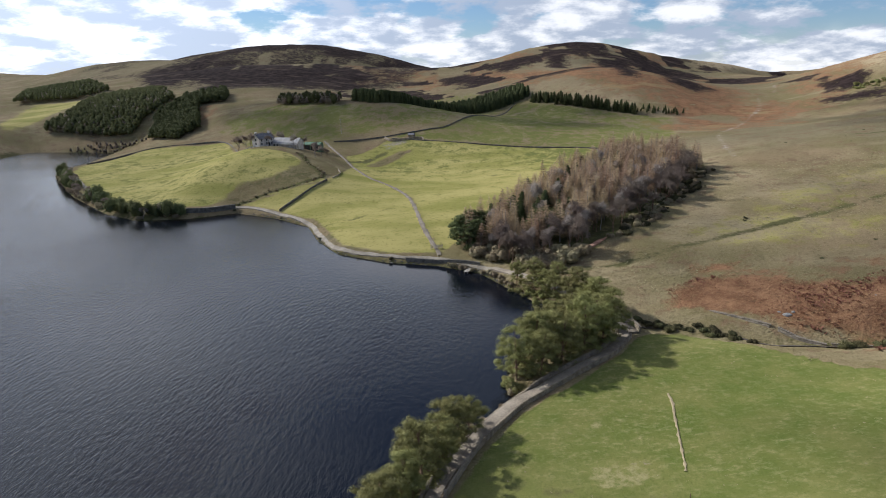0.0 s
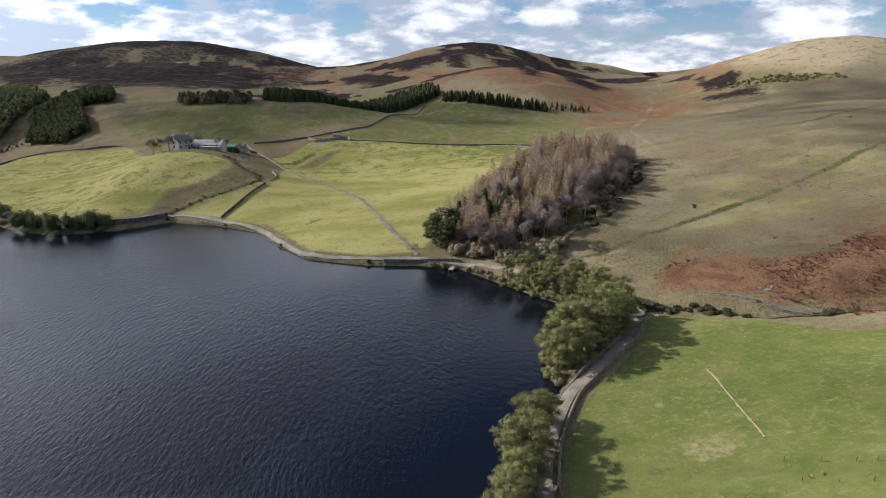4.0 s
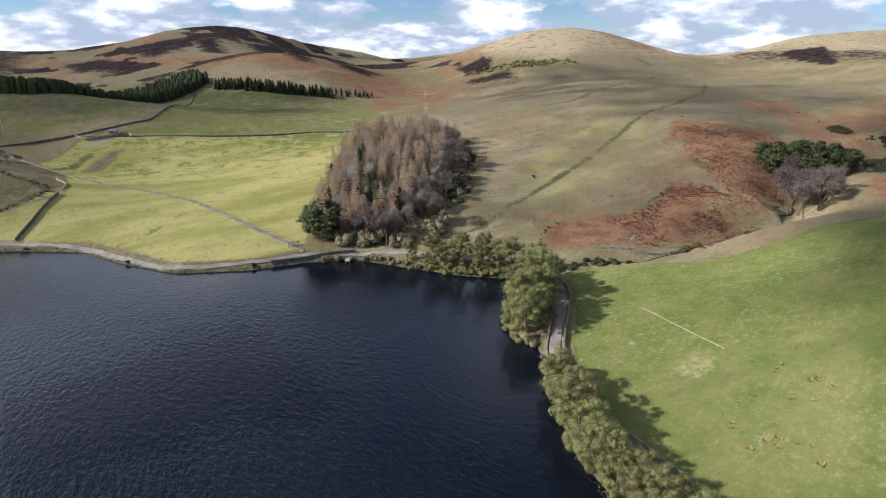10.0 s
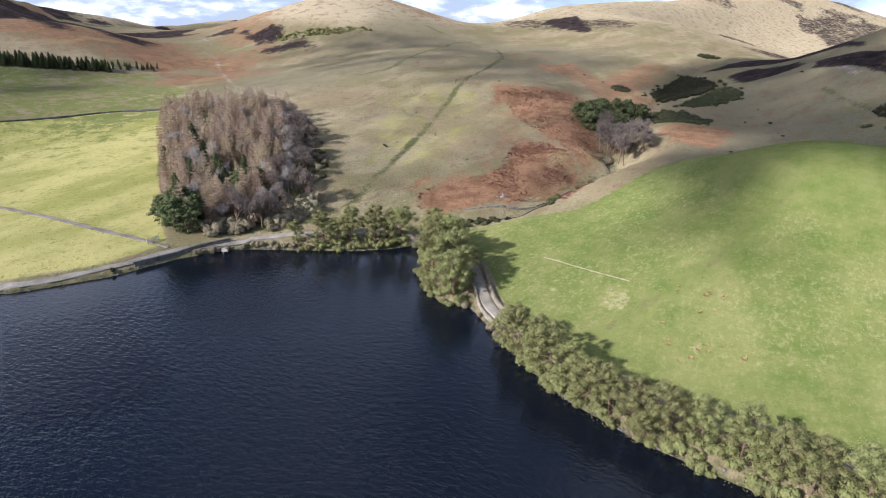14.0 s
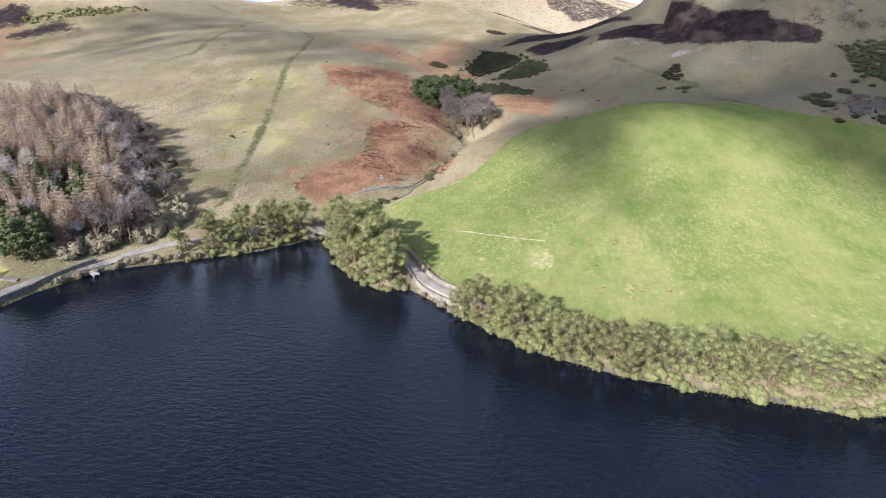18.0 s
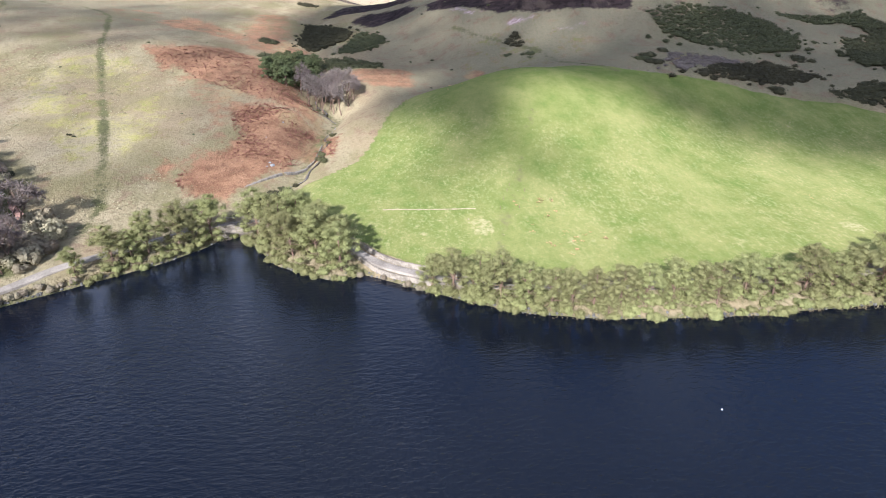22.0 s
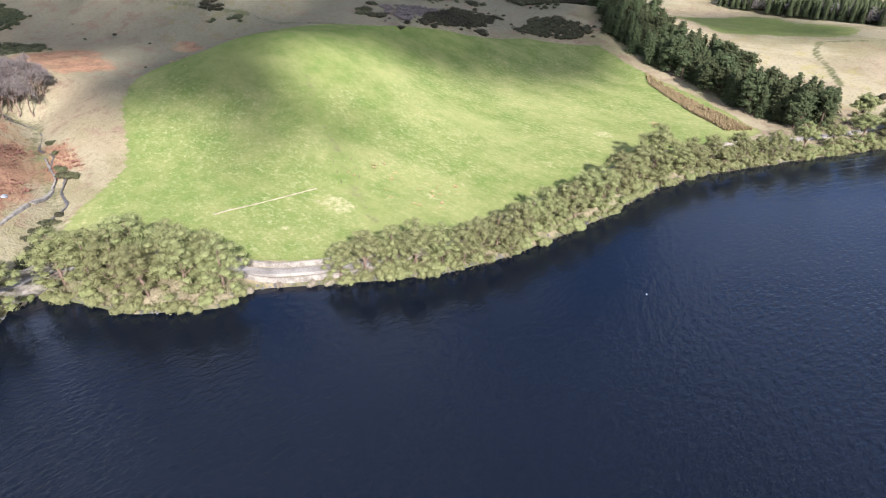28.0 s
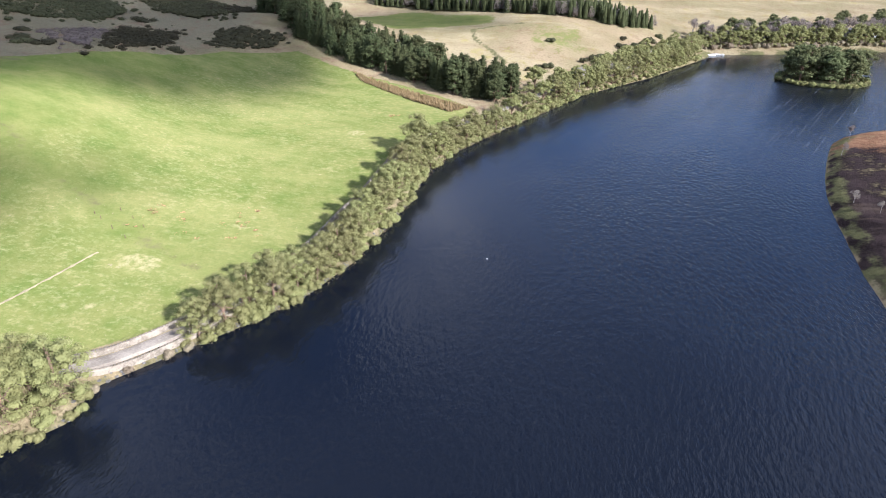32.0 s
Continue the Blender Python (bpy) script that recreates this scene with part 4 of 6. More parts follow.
stone_wall([(-206, 342), (-188, 372), (-160, 370), (-131, 360), (-110, 322), (-92, 288)], 0.6, 0.36, DARK_STONE, "dark field wall behind the lakeside pasture", step=2.0, coping=False, seed=9)
stone_wall([(-28, 333), (11, 322), (40, 312), (71, 302), (86, 288)], 0.5, 0.34, DARK_STONE, "low dark wall between two hill pastures", step=2.0, coping=False, seed=10)
RUBBLE = two_tone("lichened_rubble", (0.130, 0.112, 0.086), (0.250, 0.216, 0.168), 1.0, 0.2, specular=0.05, bump=0.8, depth=0.08)
for k, run in enumerate(([(55.6, 114.8), (60, 110.4), (64.2, 106.6)], [(65.4, 105.6), (68.5, 102.6), (71.6, 100.6)], [(72.6, 100.2), (76.6, 98.4), (84, 97.4), (91, 96.4)])):
    stone_wall(run, 0.34 if k < 2 else 0.5, 1.0 if k < 2 else 0.45, RUBBLE, "tumbled pale dry-stone wall at the foot of the bracken", step=0.6, seed=11 + 20 * k)
stone_wall([(-10.6, 162.0), (-1.9, 159.9), (4.5, 157.8), (10.2, 155.0)], 0.75, 0.7, DARK_STONE, "low dark stone quay below the shore track", seed=15)
stone_wall([(-82, 228.4), (-92, 222.6), (-99, 220.6)], 1.6, 0.8, DARK_STONE, "dark retaining wall above the water by the track", seed=12)
stone_wall([(-47, 250), (-45, 258), (-47, 266)], 0.5, 0.32, STONE, "short pale broken wall beside the farm track", coping=False, seed=13)

# ---- trees ----


def ball_quads():
    """A rounded cube as loose quads, four to a face."""
    out = []
    for axis in range(3):
        for sign in (-1, 1):
            for i in (-1, 0):
                for j in (-1, 0):
                    quad = []
                    for a, b in ((i, j), (i + 1, j), (i + 1, j + 1), (i, j + 1)):
                        p = [a, b]
                        p.insert(axis, sign)
                        quad.append(p)
                    out += quad if (sign > 0) == (axis != 1) else quad[::-1]
    p = np.array(out, float)
    return p / np.linalg.norm(p, axis=1)[:, None]


BALL = ball_quads()


def leaves(rng, places, normals, length, width):
    """Diamond-shaped tufts, one at each place, lying about across its normal."""
    n = normals + rng.normal(0, 0.26, normals.shape)
    n /= np.linalg.norm(n, axis=1)[:, None]
    t = np.cross(n, rng.normal(0, 1, n.shape))
    t /= np.linalg.norm(t, axis=1)[:, None]
    b = np.cross(n, t)
    l = (length * rng.uniform(0.6, 1.3, len(n)))[:, None]
    w = (width * rng.uniform(0.6, 1.3, len(n)))[:, None]
    return np.stack([places - l * t, places - w * b + 0.15 * l * t, places + l * t, places + w * b + 0.15 * l * t], 1).reshape(-1, 3)


def lobes_quads(rng, lobes, each, size, core=0.8, slim=0.6, inner=0.8, outer=1.16):
    """A crown of rounded clumps: a ragged dark heart in each and many tufts over it."""
    out = []
    for c, r in lobes:
        u = rng.normal(0, 1, (each, 3))
        u[:, 2] = np.where(u[:, 2] < -0.6, -u[:, 2], u[:, 2])
        u /= np.linalg.norm(u, axis=1)[:, None]
        p = np.array(c) + u * np.array(r) * rng.uniform(inner, outer, (each, 1))
        out.append(leaves(rng, p, u, size, size * slim))
        if core:
            out.append(np.array(c) + BALL * np.array(r) * core * (1 + 0.12 * np.repeat(rng.normal(0, 1, (len(BALL) // 4, 1)), 4, 0)))
    return np.concatenate(out)


def lobes_mesh(name, rng, lobes, each, size, mat, core=0.8, slim=0.6, inner=0.8, outer=1.16):
    return quads_mesh(name, lobes_quads(rng, lobes, each, size, core, slim, inner, outer), mat)


def tube(points, radii, sides=6):
    """Corner points and faces of a tapered, bending tube."""
    verts, faces = [], []
    pts = [Vector(p) for p in points]
    for i, p in enumerate(pts):
        d = (pts[min(i + 1, len(pts) - 1)] - pts[max(i - 1, 0)]).normalized()
        a = d.orthogonal().normalized()
        b = d.cross(a)
        for k in range(sides):
            w = 2 * math.pi * k / sides
            verts.append(p + (a * math.cos(w) + b * math.sin(w)) * radii[i])
    for i in range(len(pts) - 1):
        for k in range(sides):
            faces.append((i * sides + k, i * sides + (k + 1) % sides, (i + 1) * sides + (k + 1) % sides, (i + 1) * sides + k))
    return verts, faces


def tubes_mesh(name, runs, mat):
    verts, faces = [], []
    for points, radii, sides in runs:
        v, f = tube(points, radii, sides)
        faces += [tuple(len(verts) + i for i in q) for q in f]
        verts += v
    return mesh_of(name, verts, faces, mat)


def pine_meshes(rng, h, low=0.08, each=200, size=0.135, mat=None, heads=6, broad=0.30):
    """A Scots pine: a bent bole that forks into bare limbs, each with a domed head of needle clumps, and dark gaps between the heads."""
    lean = rng.normal(0, 0.035 * h, 2)
    axis = lambda t: np.array([lean[0] * t**2, lean[1] * t**2, h * t])
    bole = [tuple(axis(t) - (0, 0, 0.3)) for t in np.linspace(0, 0.9, 7)]
    runs = [(bole, [0.022 * h * (1 - 0.8 * t) + 0.02 for t in np.linspace(0, 1, 7)], 8)]
    lobes = []
    turn = rng.uniform(0, 6.3)
    for k in range(heads):
        t = 0.83 if k == 0 else rng.uniform(0.42, 0.74)
        a = turn + 2.4 * k + rng.uniform(-0.4, 0.4)
        r = (0.02 if k == 0 else 0.62 * broad * rng.uniform(0.75, 1.15)) * h
        centre = axis(t) + (r * math.cos(a), r * math.sin(a), 0)
        fork = axis(t * rng.uniform(0.45, 0.65))
        runs.append(([fork, 0.5 * (fork + centre) + (0, 0, 0.04 * h), centre], [0.011 * h, 0.008 * h, 0.003 * h], 5))
        wide = broad * h * rng.uniform(0.50, 0.68)
        for i in range(7):
            w, up = 2.4 * i + rng.uniform(-0.5, 0.5), 0.95 - 1.25 * i / 6 + rng.uniform(-0.15, 0.15)
            flat = math.sqrt(max(0.0, 1 - min(1.0, up * up)))
            c = centre + np.array([wide * flat * math.cos(w), wide * flat * math.sin(w), 0.72 * wide * up])
            s = 0.075 * h * rng.uniform(0.75, 1.3)
            lobes.append((tuple(c), (s * rng.uniform(0.9, 1.3), s * rng.uniform(0.9, 1.3), s * rng.uniform(0.6, 0.9))))
            if i % 2 == 0:
                runs.append(([centre - (0, 0, 0.3 * wide), c], [0.004 * h, 0.002 * h], 3))
    for k in range(9):
        t, a = low + 0.035 * k + rng.uniform(0, 0.05), turn + 2.4 * k + rng.uniform(-0.5, 0.5)
        reach = broad * h * rng.uniform(0.5, 0.95)
        c = axis(t) + (reach * math.cos(a), reach * math.sin(a), -0.03 * h)
        s = 0.088 * h * rng.uniform(0.8, 1.25)
        lobes.append((tuple(c), (1.2 * s, 1.2 * s, 0.7 * s)))
        runs.append(([axis(t + 0.04), c], [0.008 * h, 0.003 * h], 4))
    return tubes_mesh("trunk", runs, BARK), lobes_mesh("crown", rng, lobes, each, size, mat or PINE, 0.55, 0.5, 0.40, 1.50)


def cone_crown(rng, h, wide, count, length, width, mat, droop, bare, core, blunt=0.6):
    """A pointed crown of boughs in uneven whorls round a straight stem."""
    t = bare + (1 - bare) * (1 - np.sqrt(rng.uniform(0, 1, count)))
    t = np.where(rng.uniform(0, 1, count) < 0.7, np.round(t * 13) / 13 + rng.normal(0, 0.012, count), t)
    a = rng.uniform(0, 2 * np.pi, count)
    lumpy = 1 + 0.22 * np.sin(3 * a + 9 * t) + rng.normal(0, 0.12, count)
    reach = wide * (1 - np.clip(t, 0, 1)) ** blunt * lumpy
    r = reach * np.sqrt(rng.uniform(0.12, 1, count))
    p = np.column_stack([r * np.cos(a), r * np.sin(a), h * t - droop * r])
    out = np.column_stack([np.cos(a), np.sin(a), np.full(count, -droop)])
    out /= np.linalg.norm(out, axis=1)[:, None]
    side = np.column_stack([-np.sin(a), np.cos(a), rng.normal(0, 0.5, count)])
    l, w = (length * rng.uniform(0.6, 1.4, count))[:, None], (width * rng.uniform(0.6, 1.4, count))[:, None]
    quads = [np.stack([p - l * out, p - w * side, p + l * out, p + w * side], 1).reshape(-1, 3)]
    if core:
        sides = 8
        for low, high in ((bare, 0.4), (0.36, 0.68), (0.64, 0.95)):
            for k in range(sides):
                b0, b1 = 2 * math.pi * k / sides, 2 * math.pi * (k + 1) / sides
                r0, r1 = core * wide * (1 - low) ** blunt, core * wide * (1 - high) ** blunt * 0.7
                quads.append(np.array([(r0 * math.cos(b0), r0 * math.sin(b0), h * low), (r0 * math.cos(b1), r0 * math.sin(b1), h * low),
                                       (r1 * math.cos(b1), r1 * math.sin(b1), h * high), (r1 * math.cos(b0), r1 * math.sin(b0), h * high)]))
    return np.concatenate(quads)


def spruce_meshes(rng, h):
    trunk = tubes_mesh("trunk", [([(0, 0, -0.3), (0.05, 0, h * 0.5), (0, 0, h * 0.97)], [0.17, 0.1, 0.02], 6)], BARK)
    return trunk, quads_mesh("crown", cone_crown(rng, h, 2.5 * h / 10, 1500, 0.36, 0.15, SPRUCE, 0.30, 0.04, 0.66, 0.46), SPRUCE)


def larch_meshes(rng, h):
    runs = [([(0, 0, -0.3), (rng.normal(0, 0.08), rng.normal(0, 0.08), h * 0.5), (0, 0, h * 0.98)], [0.16, 0.09, 0.015], 6)]
    for k in range(16):
        t, a = 0.15 + 0.75 * k / 16, k * 2.4
        r = 1.7 * (1 - t) ** 0.8
        runs.append(([(0, 0, h * t), (r * math.cos(a), r * math.sin(a), h * t - 0.1)], [0.035, 0.01], 3))
    return tubes_mesh("trunk", runs, GREY_BARK), quads_mesh("crown", cone_crown(rng, h, 2.2 * h / 11, 2300, 0.36, 0.042, LARCH, -0.25, 0.10, 0, 0.6), LARCH)


def bare_meshes(rng, h, spread=0.45, mat=None, bark=None):
    """A leafless broad-leaved tree: forking limbs, and a haze of fine twigs."""
    runs, tips = [], []

    def grow(p, d, length, radius, level):
        q = p + d * length
        bend = p + d * length * 0.5 + Vector(rng.normal(0, 0.06, 3)) * length
        runs.append(([p, bend, q], [radius, radius * 0.8, radius * 0.6], 6 if level < 2 else 3))
        if level == 4:
            tips.append(q)
            return
        for _ in range(3 if level < 3 else 2):
            side = Vector(rng.normal(0, 1, 3))
            e = (d + side.normalized() * (spread + 0.12 * level) + Vector((0, 0, 0.18))).normalized()
            grow(q, e, length * rng.uniform(0.62, 0.85), radius * 0.58, level + 1)

    grow(Vector((0, 0, -0.2)), Vector((rng.normal(0, 0.06), rng.normal(0, 0.06), 1)).normalized(), h * 0.30, 0.022 * h, 0)
    tip = np.repeat(np.array([tuple(p) for p in tips]), 22, 0)
    grown = rng.normal(0, 0.05 * h, tip.shape) * 0.8
    p = tip + grown
    u = grown / (np.linalg.norm(grown, axis=1)[:, None] + 1e-6)
    s = np.cross(u, rng.normal(0, 1, u.shape))
    s /= np.linalg.norm(s, axis=1)[:, None] + 1e-6
    l, w = 0.05 * h, 0.006 * h
    quads = np.stack([p - l * u, p - w * s, p + l * u, p + w * s], 1).reshape(-1, 3)
    return tubes_mesh("trunk", runs, bark or GREY_BARK), quads_mesh("twig_crown", quads, mat or TWIGS)


def bush_mesh(name, rng, wide, tall, mat, each=130, size=0.22, core=0.8):
    lobes = []
    for k in range(6):
        a, r = rng.uniform(0, 6.3), wide * 0.5 * math.sqrt(rng.uniform(0, 1)) if k else 0
        s = wide * rng.uniform(0.28, 0.42)
        lobes.append(((r * math.cos(a), r * math.sin(a), tall * rng.uniform(0.25, 0.5)), (s, s, tall * rng.uniform(0.4, 0.55))))
    return lobes_mesh(name, rng, lobes, each, size, mat, core)


STOCK = {}
GREY_TWIGS = leafy("grey_purple_twigs", (0.114, 0.088, 0.073), (0.232, 0.184, 0.150), vary=0.25)
PALE_TWIGS = leafy("pale_birch_twigs", (0.250, 0.215, 0.190), (0.470, 0.420, 0.370), vary=0.2)


def plant(kind, spots, label, category, group, seed=1, tilt=3.0):
    """Plants of one kind at places (x, y, scale), from a few grown forms that the rest share."""
    name, forms, grow = KINDS[kind]
    rng = np.random.default_rng(seed)
    xs, ys = np.array([s[0] for s in spots]), np.array([s[1] for s in spots])
    zs = land(xs, ys)
    for (x, y, scale), z in zip(spots, zs):
        form = (kind, int(rng.integers(forms)))
        turn, wide = rng.uniform(0, 360), rng.uniform(0.88, 1.14)
        m = pose(x, y, float(z), rng.normal(0, tilt), rng.normal(0, tilt), turn) @ Matrix.Diagonal((scale * wide, scale * wide, scale, 1))
        if form not in STOCK:
            STOCK[form] = grow(np.random.default_rng(form[1] * 17 + 5))
        tree = thing(name, m, label, category, group)
        for piece, me in STOCK[form]:
            part(piece, me, tree)


KINDS = {
    "pine": ("pine_tree", 8, lambda r: list(zip(("trunk", "crown"), pine_meshes(r, 9.6)))),
    "conifer": ("conifer_tree", 6, lambda r: list(zip(("trunk", "crown"), pine_meshes(r, 10.2, 0.12, 52, 0.30, SPRUCE, 6, 0.20)))),
    "far_pine": ("pine_tree", 5, lambda r: list(zip(("trunk", "crown"), pine_meshes(r, 8.8, 0.10, 60, 0.30, DARK_PINE, 6, 0.28)))),
    "end_pine": ("pine_tree", 5, lambda r: list(zip(("trunk", "crown"), pine_meshes(r, 9.0, 0.10, 56, 0.30, PINE, 6, 0.28)))),
    "spruce": ("spruce_tree", 5, lambda r: list(zip(("trunk", "crown"), spruce_meshes(r, 10.0)))),
    "grey": ("bare_tree", 4, lambda r: list(zip(("trunk", "twig_crown"), bare_meshes(r, 8.0, 0.5, GREY_TWIGS, BARK)))),
    "birch": ("birch_tree", 3, lambda r: list(zip(("trunk", "twig_crown"), bare_meshes(r, 9.0, 0.32, PALE_TWIGS)))),
    "larch": ("larch_tree", 6, lambda r: list(zip(("trunk", "crown"), larch_meshes(r, 11.0)))),
    "bare": ("bare_tree", 4, lambda r: list(zip(("trunk", "twig_crown"), bare_meshes(r, 8.0)))),
    "round": ("pine_tree", 4, lambda r: [("trunk", tubes_mesh("trunk", [([(0, 0, -0.3), (0.05, 0, 2.2), (0, 0.05, 4.0)], [0.16, 0.12, 0.04], 6)], BARK)), ("crown", bush_mesh("crown", r, 4.6, 5.6, DARK_PINE, 160, 0.3, 0.72))]),
    "whin": ("gorse_bush", 5, lambda r: [("bush_crown", bush_mesh("bush_crown", r, 2.6, 1.5, WHIN, 130, 0.18, 0.6))]),
    "gorse": ("gorse_bush", 5, lambda r: [("bush_crown", bush_mesh("bush_crown", r, 3.0, 1.7, GORSE))]),
    "scrub": ("willow_bush", 4, lambda r: [("bush_crown", bush_mesh("bush_crown", r, 2.2, 1.9, SCRUB, 150, 0.2, 0.6))]),
    "brush": ("shore_bush", 4, lambda r: [("bush_crown", bush_mesh("bush_crown", r, 1.8, 1.3, PINE, 120, 0.16, 0.75))]),
}


def grove(name, sets, label, category):
    """Trees too far off to count, of several kinds, joined by part."""
    rng = np.random.default_rng(len(name))
    joined = {}
    for kind, spots in sets:
        _, forms, grow = KINDS[kind]
        for x, y, scale in spots:
            form = (kind, int(rng.integers(forms)))
            if form not in STOCK:
                STOCK[form] = grow(np.random.default_rng(form[1] * 17 + 5))
            m = np.array(pose(x, y, ground_z(x, y), 0, 0, rng.uniform(0, 360)))
            for piece, me in STOCK[form]:
                co = np.empty(len(me.vertices) * 3, np.float32)
                me.vertices.foreach_get("co", co)
                quad = np.empty(len(me.loops), np.int32)
                me.loops.foreach_get("vertex_index", quad)
                if len(quad) == 4 * len(me.polygons):
                    joined.setdefault((kind, piece, me.materials[0].name), []).append((co.reshape(-1, 3)[quad] * scale) @ m[:3, :3].T + m[:3, 3])
    wood = thing(name, pose(0, 0, 0), label, category, kind="stuff")
    for (kind, piece, mat), lots in joined.items():
        part(kind + "_" + piece, quads_mesh(piece, np.concatenate(lots), MATERIALS[mat]), wood)


def scatter(outline, spacing, seed, keep=1.0, low=0.8, high=1.15):
    """Places about evenly over an outline, with a scale for each."""
    rng = np.random.default_rng(seed)
    pts = np.array(outline, float)
    gx = np.arange(pts[:, 0].min(), pts[:, 0].max(), spacing)
    gy = np.arange(pts[:, 1].min(), pts[:, 1].max(), spacing * 0.87)
    out = []
    for j, y in enumerate(gy):
        for x in gx + (spacing / 2 if j % 2 else 0):
            px, py = x + rng.normal(0, spacing * 0.22), y + rng.normal(0, spacing * 0.22)
            if inside(np.array([px]), np.array([py]), list(outline))[0] and rng.uniform() < keep:
                out.append((float(px), float(py), float(rng.uniform(low, high))))
    return out


def along(points, step, spread, seed, low=0.8, high=1.15, shift=0.0):
    rng = np.random.default_rng(seed)
    line = resample(points, step)
    side = sideways(line)
    p = line + side * (shift + rng.normal(0, spread, (len(line), 1))) + rng.normal(0, step * 0.15, line.shape)
    return [(float(a), float(b), float(rng.uniform(low, high))) for a, b in p]


def clear(spots, road=2.6, shore=0.5):
    """Shifts places off the lane and out of the water, or drops them."""
    out = []
    lane = resample(SHORE_ROAD + SHORE_TRACK[1:], 1.0)
    for x, y, s in spots:
        for _ in range(6):
            gap = lane - (x, y)
            k = int(np.argmin((gap**2).sum(1)))
            far = float(np.hypot(*gap[k]))
            if far < road:
                x, y = x - gap[k][0] / (far + 1e-6) * (road - far + 0.1), y - gap[k][1] / (far + 1e-6) * (road - far + 0.1)
        if float(shore_distance(np.array([x]), np.array([y]))[0]) > shore:
            out.append((x, y, s))
    return out


# ---- clouds added out of view, set to shade the hills ----
CLOUD_BASE = 880.0


def cloud(shade, spacing, cover, seed):
    """A cumulus of many puffs, flat below and heaped above, added unseen between the sun and the land that it shades.
    """
    rng = np.random.default_rng(seed)
    spots = [p for p in scatter(shade, spacing, seed) if rng.uniform() < cover]
    x, y = np.array([p[0] for p in spots]), np.array([p[1] for p in spots])
    out = []
    for px, py, z in zip(x, y, land(x, y)):
        s = (CLOUD_BASE + rng.uniform(0, 40) - z) / sun_way[2]
        size = spacing * rng.uniform(0.45, 0.75) * np.array([1.25, 1.25, 0.8])
        out.append(BALL * size * rng.uniform(0.85, 1.15, (len(BALL) // 4, 1)).repeat(4, 0) + (px + s * sun_way[0], py + s * sun_way[1], z + s * sun_way[2]))
    tagged(new("cumulus_cloud", quads_mesh("cumulus_cloud", np.concatenate(out), VAPOUR)), "unseen broken cumulus cloud added high up to shade the hills", "cloud", kind="structure")


def vapour():
    m, t, shader, _ = material("cloud_vapour", 1.0, 0.0, 0.0)
    shader.inputs["Base Color"].default_value = rgb(0.85, 0.87, 0.90)
    clear_part = node(t, "ShaderNodeBsdfTransparent")
    mix = node(t, "ShaderNodeMixShader", {0: 0.82, 1: clear_part.outputs[0], 2: shader.outputs[0]})
    t.links.new(mix.outputs[0], t.nodes["Material Output"].inputs["Surface"])
    return m


VAPOUR = vapour()
# Ground outlines to be shaded; each unseen cloud is laid out from one.
HILL_SHADE = [(70, 62), (60, 56), (60, 44), (74, 40), (82, 30), (82, 12), (74, -2), (60, -14), (48, -32), (37, -50), (37, -68), (46, -88), (70, -114), (120, -116), (140, -40), (140, 40), (122, 80), (96, 78)]
MOOR_SHADE = [(154, 70), (130, 20), (130, -60), (84, -116), (106, -180), (150, -240), (280, -230), (420, -150), (420, 90), (300, 120), (230, 105), (170, 85)]
cloud(HILL_SHADE, 6.0, 0.92, 401)
cloud(MOOR_SHADE, 6.0, 0.82, 405)
cloud([(34, 46), (46, 28), (58, 40), (64, 54), (56, 72), (44, 70), (36, 58)], 4.5, 0.22, 402)
cloud([(56, 160), (58, 116), (100, 90), (160, 90), (260, 110), (340, 130), (340, 215), (240, 210), (160, 200), (90, 180)], 5.0, 0.13, 406)
cloud([(76, -170), (34, -196), (-14, -176), (-16, -152), (34, -136)], 6.0, 0.5, 407)
cloud([(-160, 430), (-131, 388), (-85, 332), (-40, 352), (20, 362), (70, 350), (110, 370), (124, 398), (60, 450), (-20, 500), (-120, 470)], 6.0, 0.42, 403)
cloud([(170, 230), (195, 330), (245, 395), (300, 360), (345, 295), (300, 225), (235, 170), (190, 190)], 7.0, 0.20, 404)

# pines on the bank between the lane and the water
NORTH_BANK = [(33.8, 119.4, 1.05), (29.4, 124.8, 1.0), (26.0, 129.8, 0.95), (22.4, 135.2, 0.85), (18.6, 140.6, 0.62), (31.6, 122.2, 0.7), (24.2, 132.4, 0.65)]
BRIDGE_CLUMP = [(33.4, 109.6, 1.05), (29.2, 106.8, 1.0), (24.6, 104.2, 1.1), (19.8, 101.6, 1.0), (16.2, 97.0, 1.15), (12.8, 92.4, 1.05), (26.4, 100.6, 1.15), (21.2, 96.4, 1.0), (30.6, 103.0, 0.9), (10.6, 89.4, 0.7), (17.0, 92.6, 0.9)]
SOUTH_BANK = [(2.8, 77.0, 0.85), (0.6, 73.4, 1.05), (-1.6, 69.6, 1.0), (-3.8, 66.0, 1.1), (-6.2, 62, 0.95), (-8.2, 58.6, 0.95), (-9.4, 55.2, 1.0), (-9.8, 51.8, 0.9), (-10.2, 47.2, 1.0), (-10.4, 43, 0.95), (-11, 38.4, 1.0), (-11.2, 34.2, 0.95), (-12.2, 30.8, 0.9),
              (-11.4, 25.3, 1.0), (-12.6, 20.9, 0.95), (-11.8, 14.1, 1.1), (-13, 10, 0.95), (-12.6, 5.3, 1.05), (-12.9, 0.4, 0.95), (-11.7, -3.5, 1.3), (-15.5, -6.2, 0.9), (-16.9, -10.2, 0.95), (-19.2, -16.3, 0.9), (-23, -22.9, 0.95), (-28.6, -32.1, 0.95), (-32.1, -42, 1.0), (-36.5, -51.5, 1.0), (-41, -60.7, 1.0)]
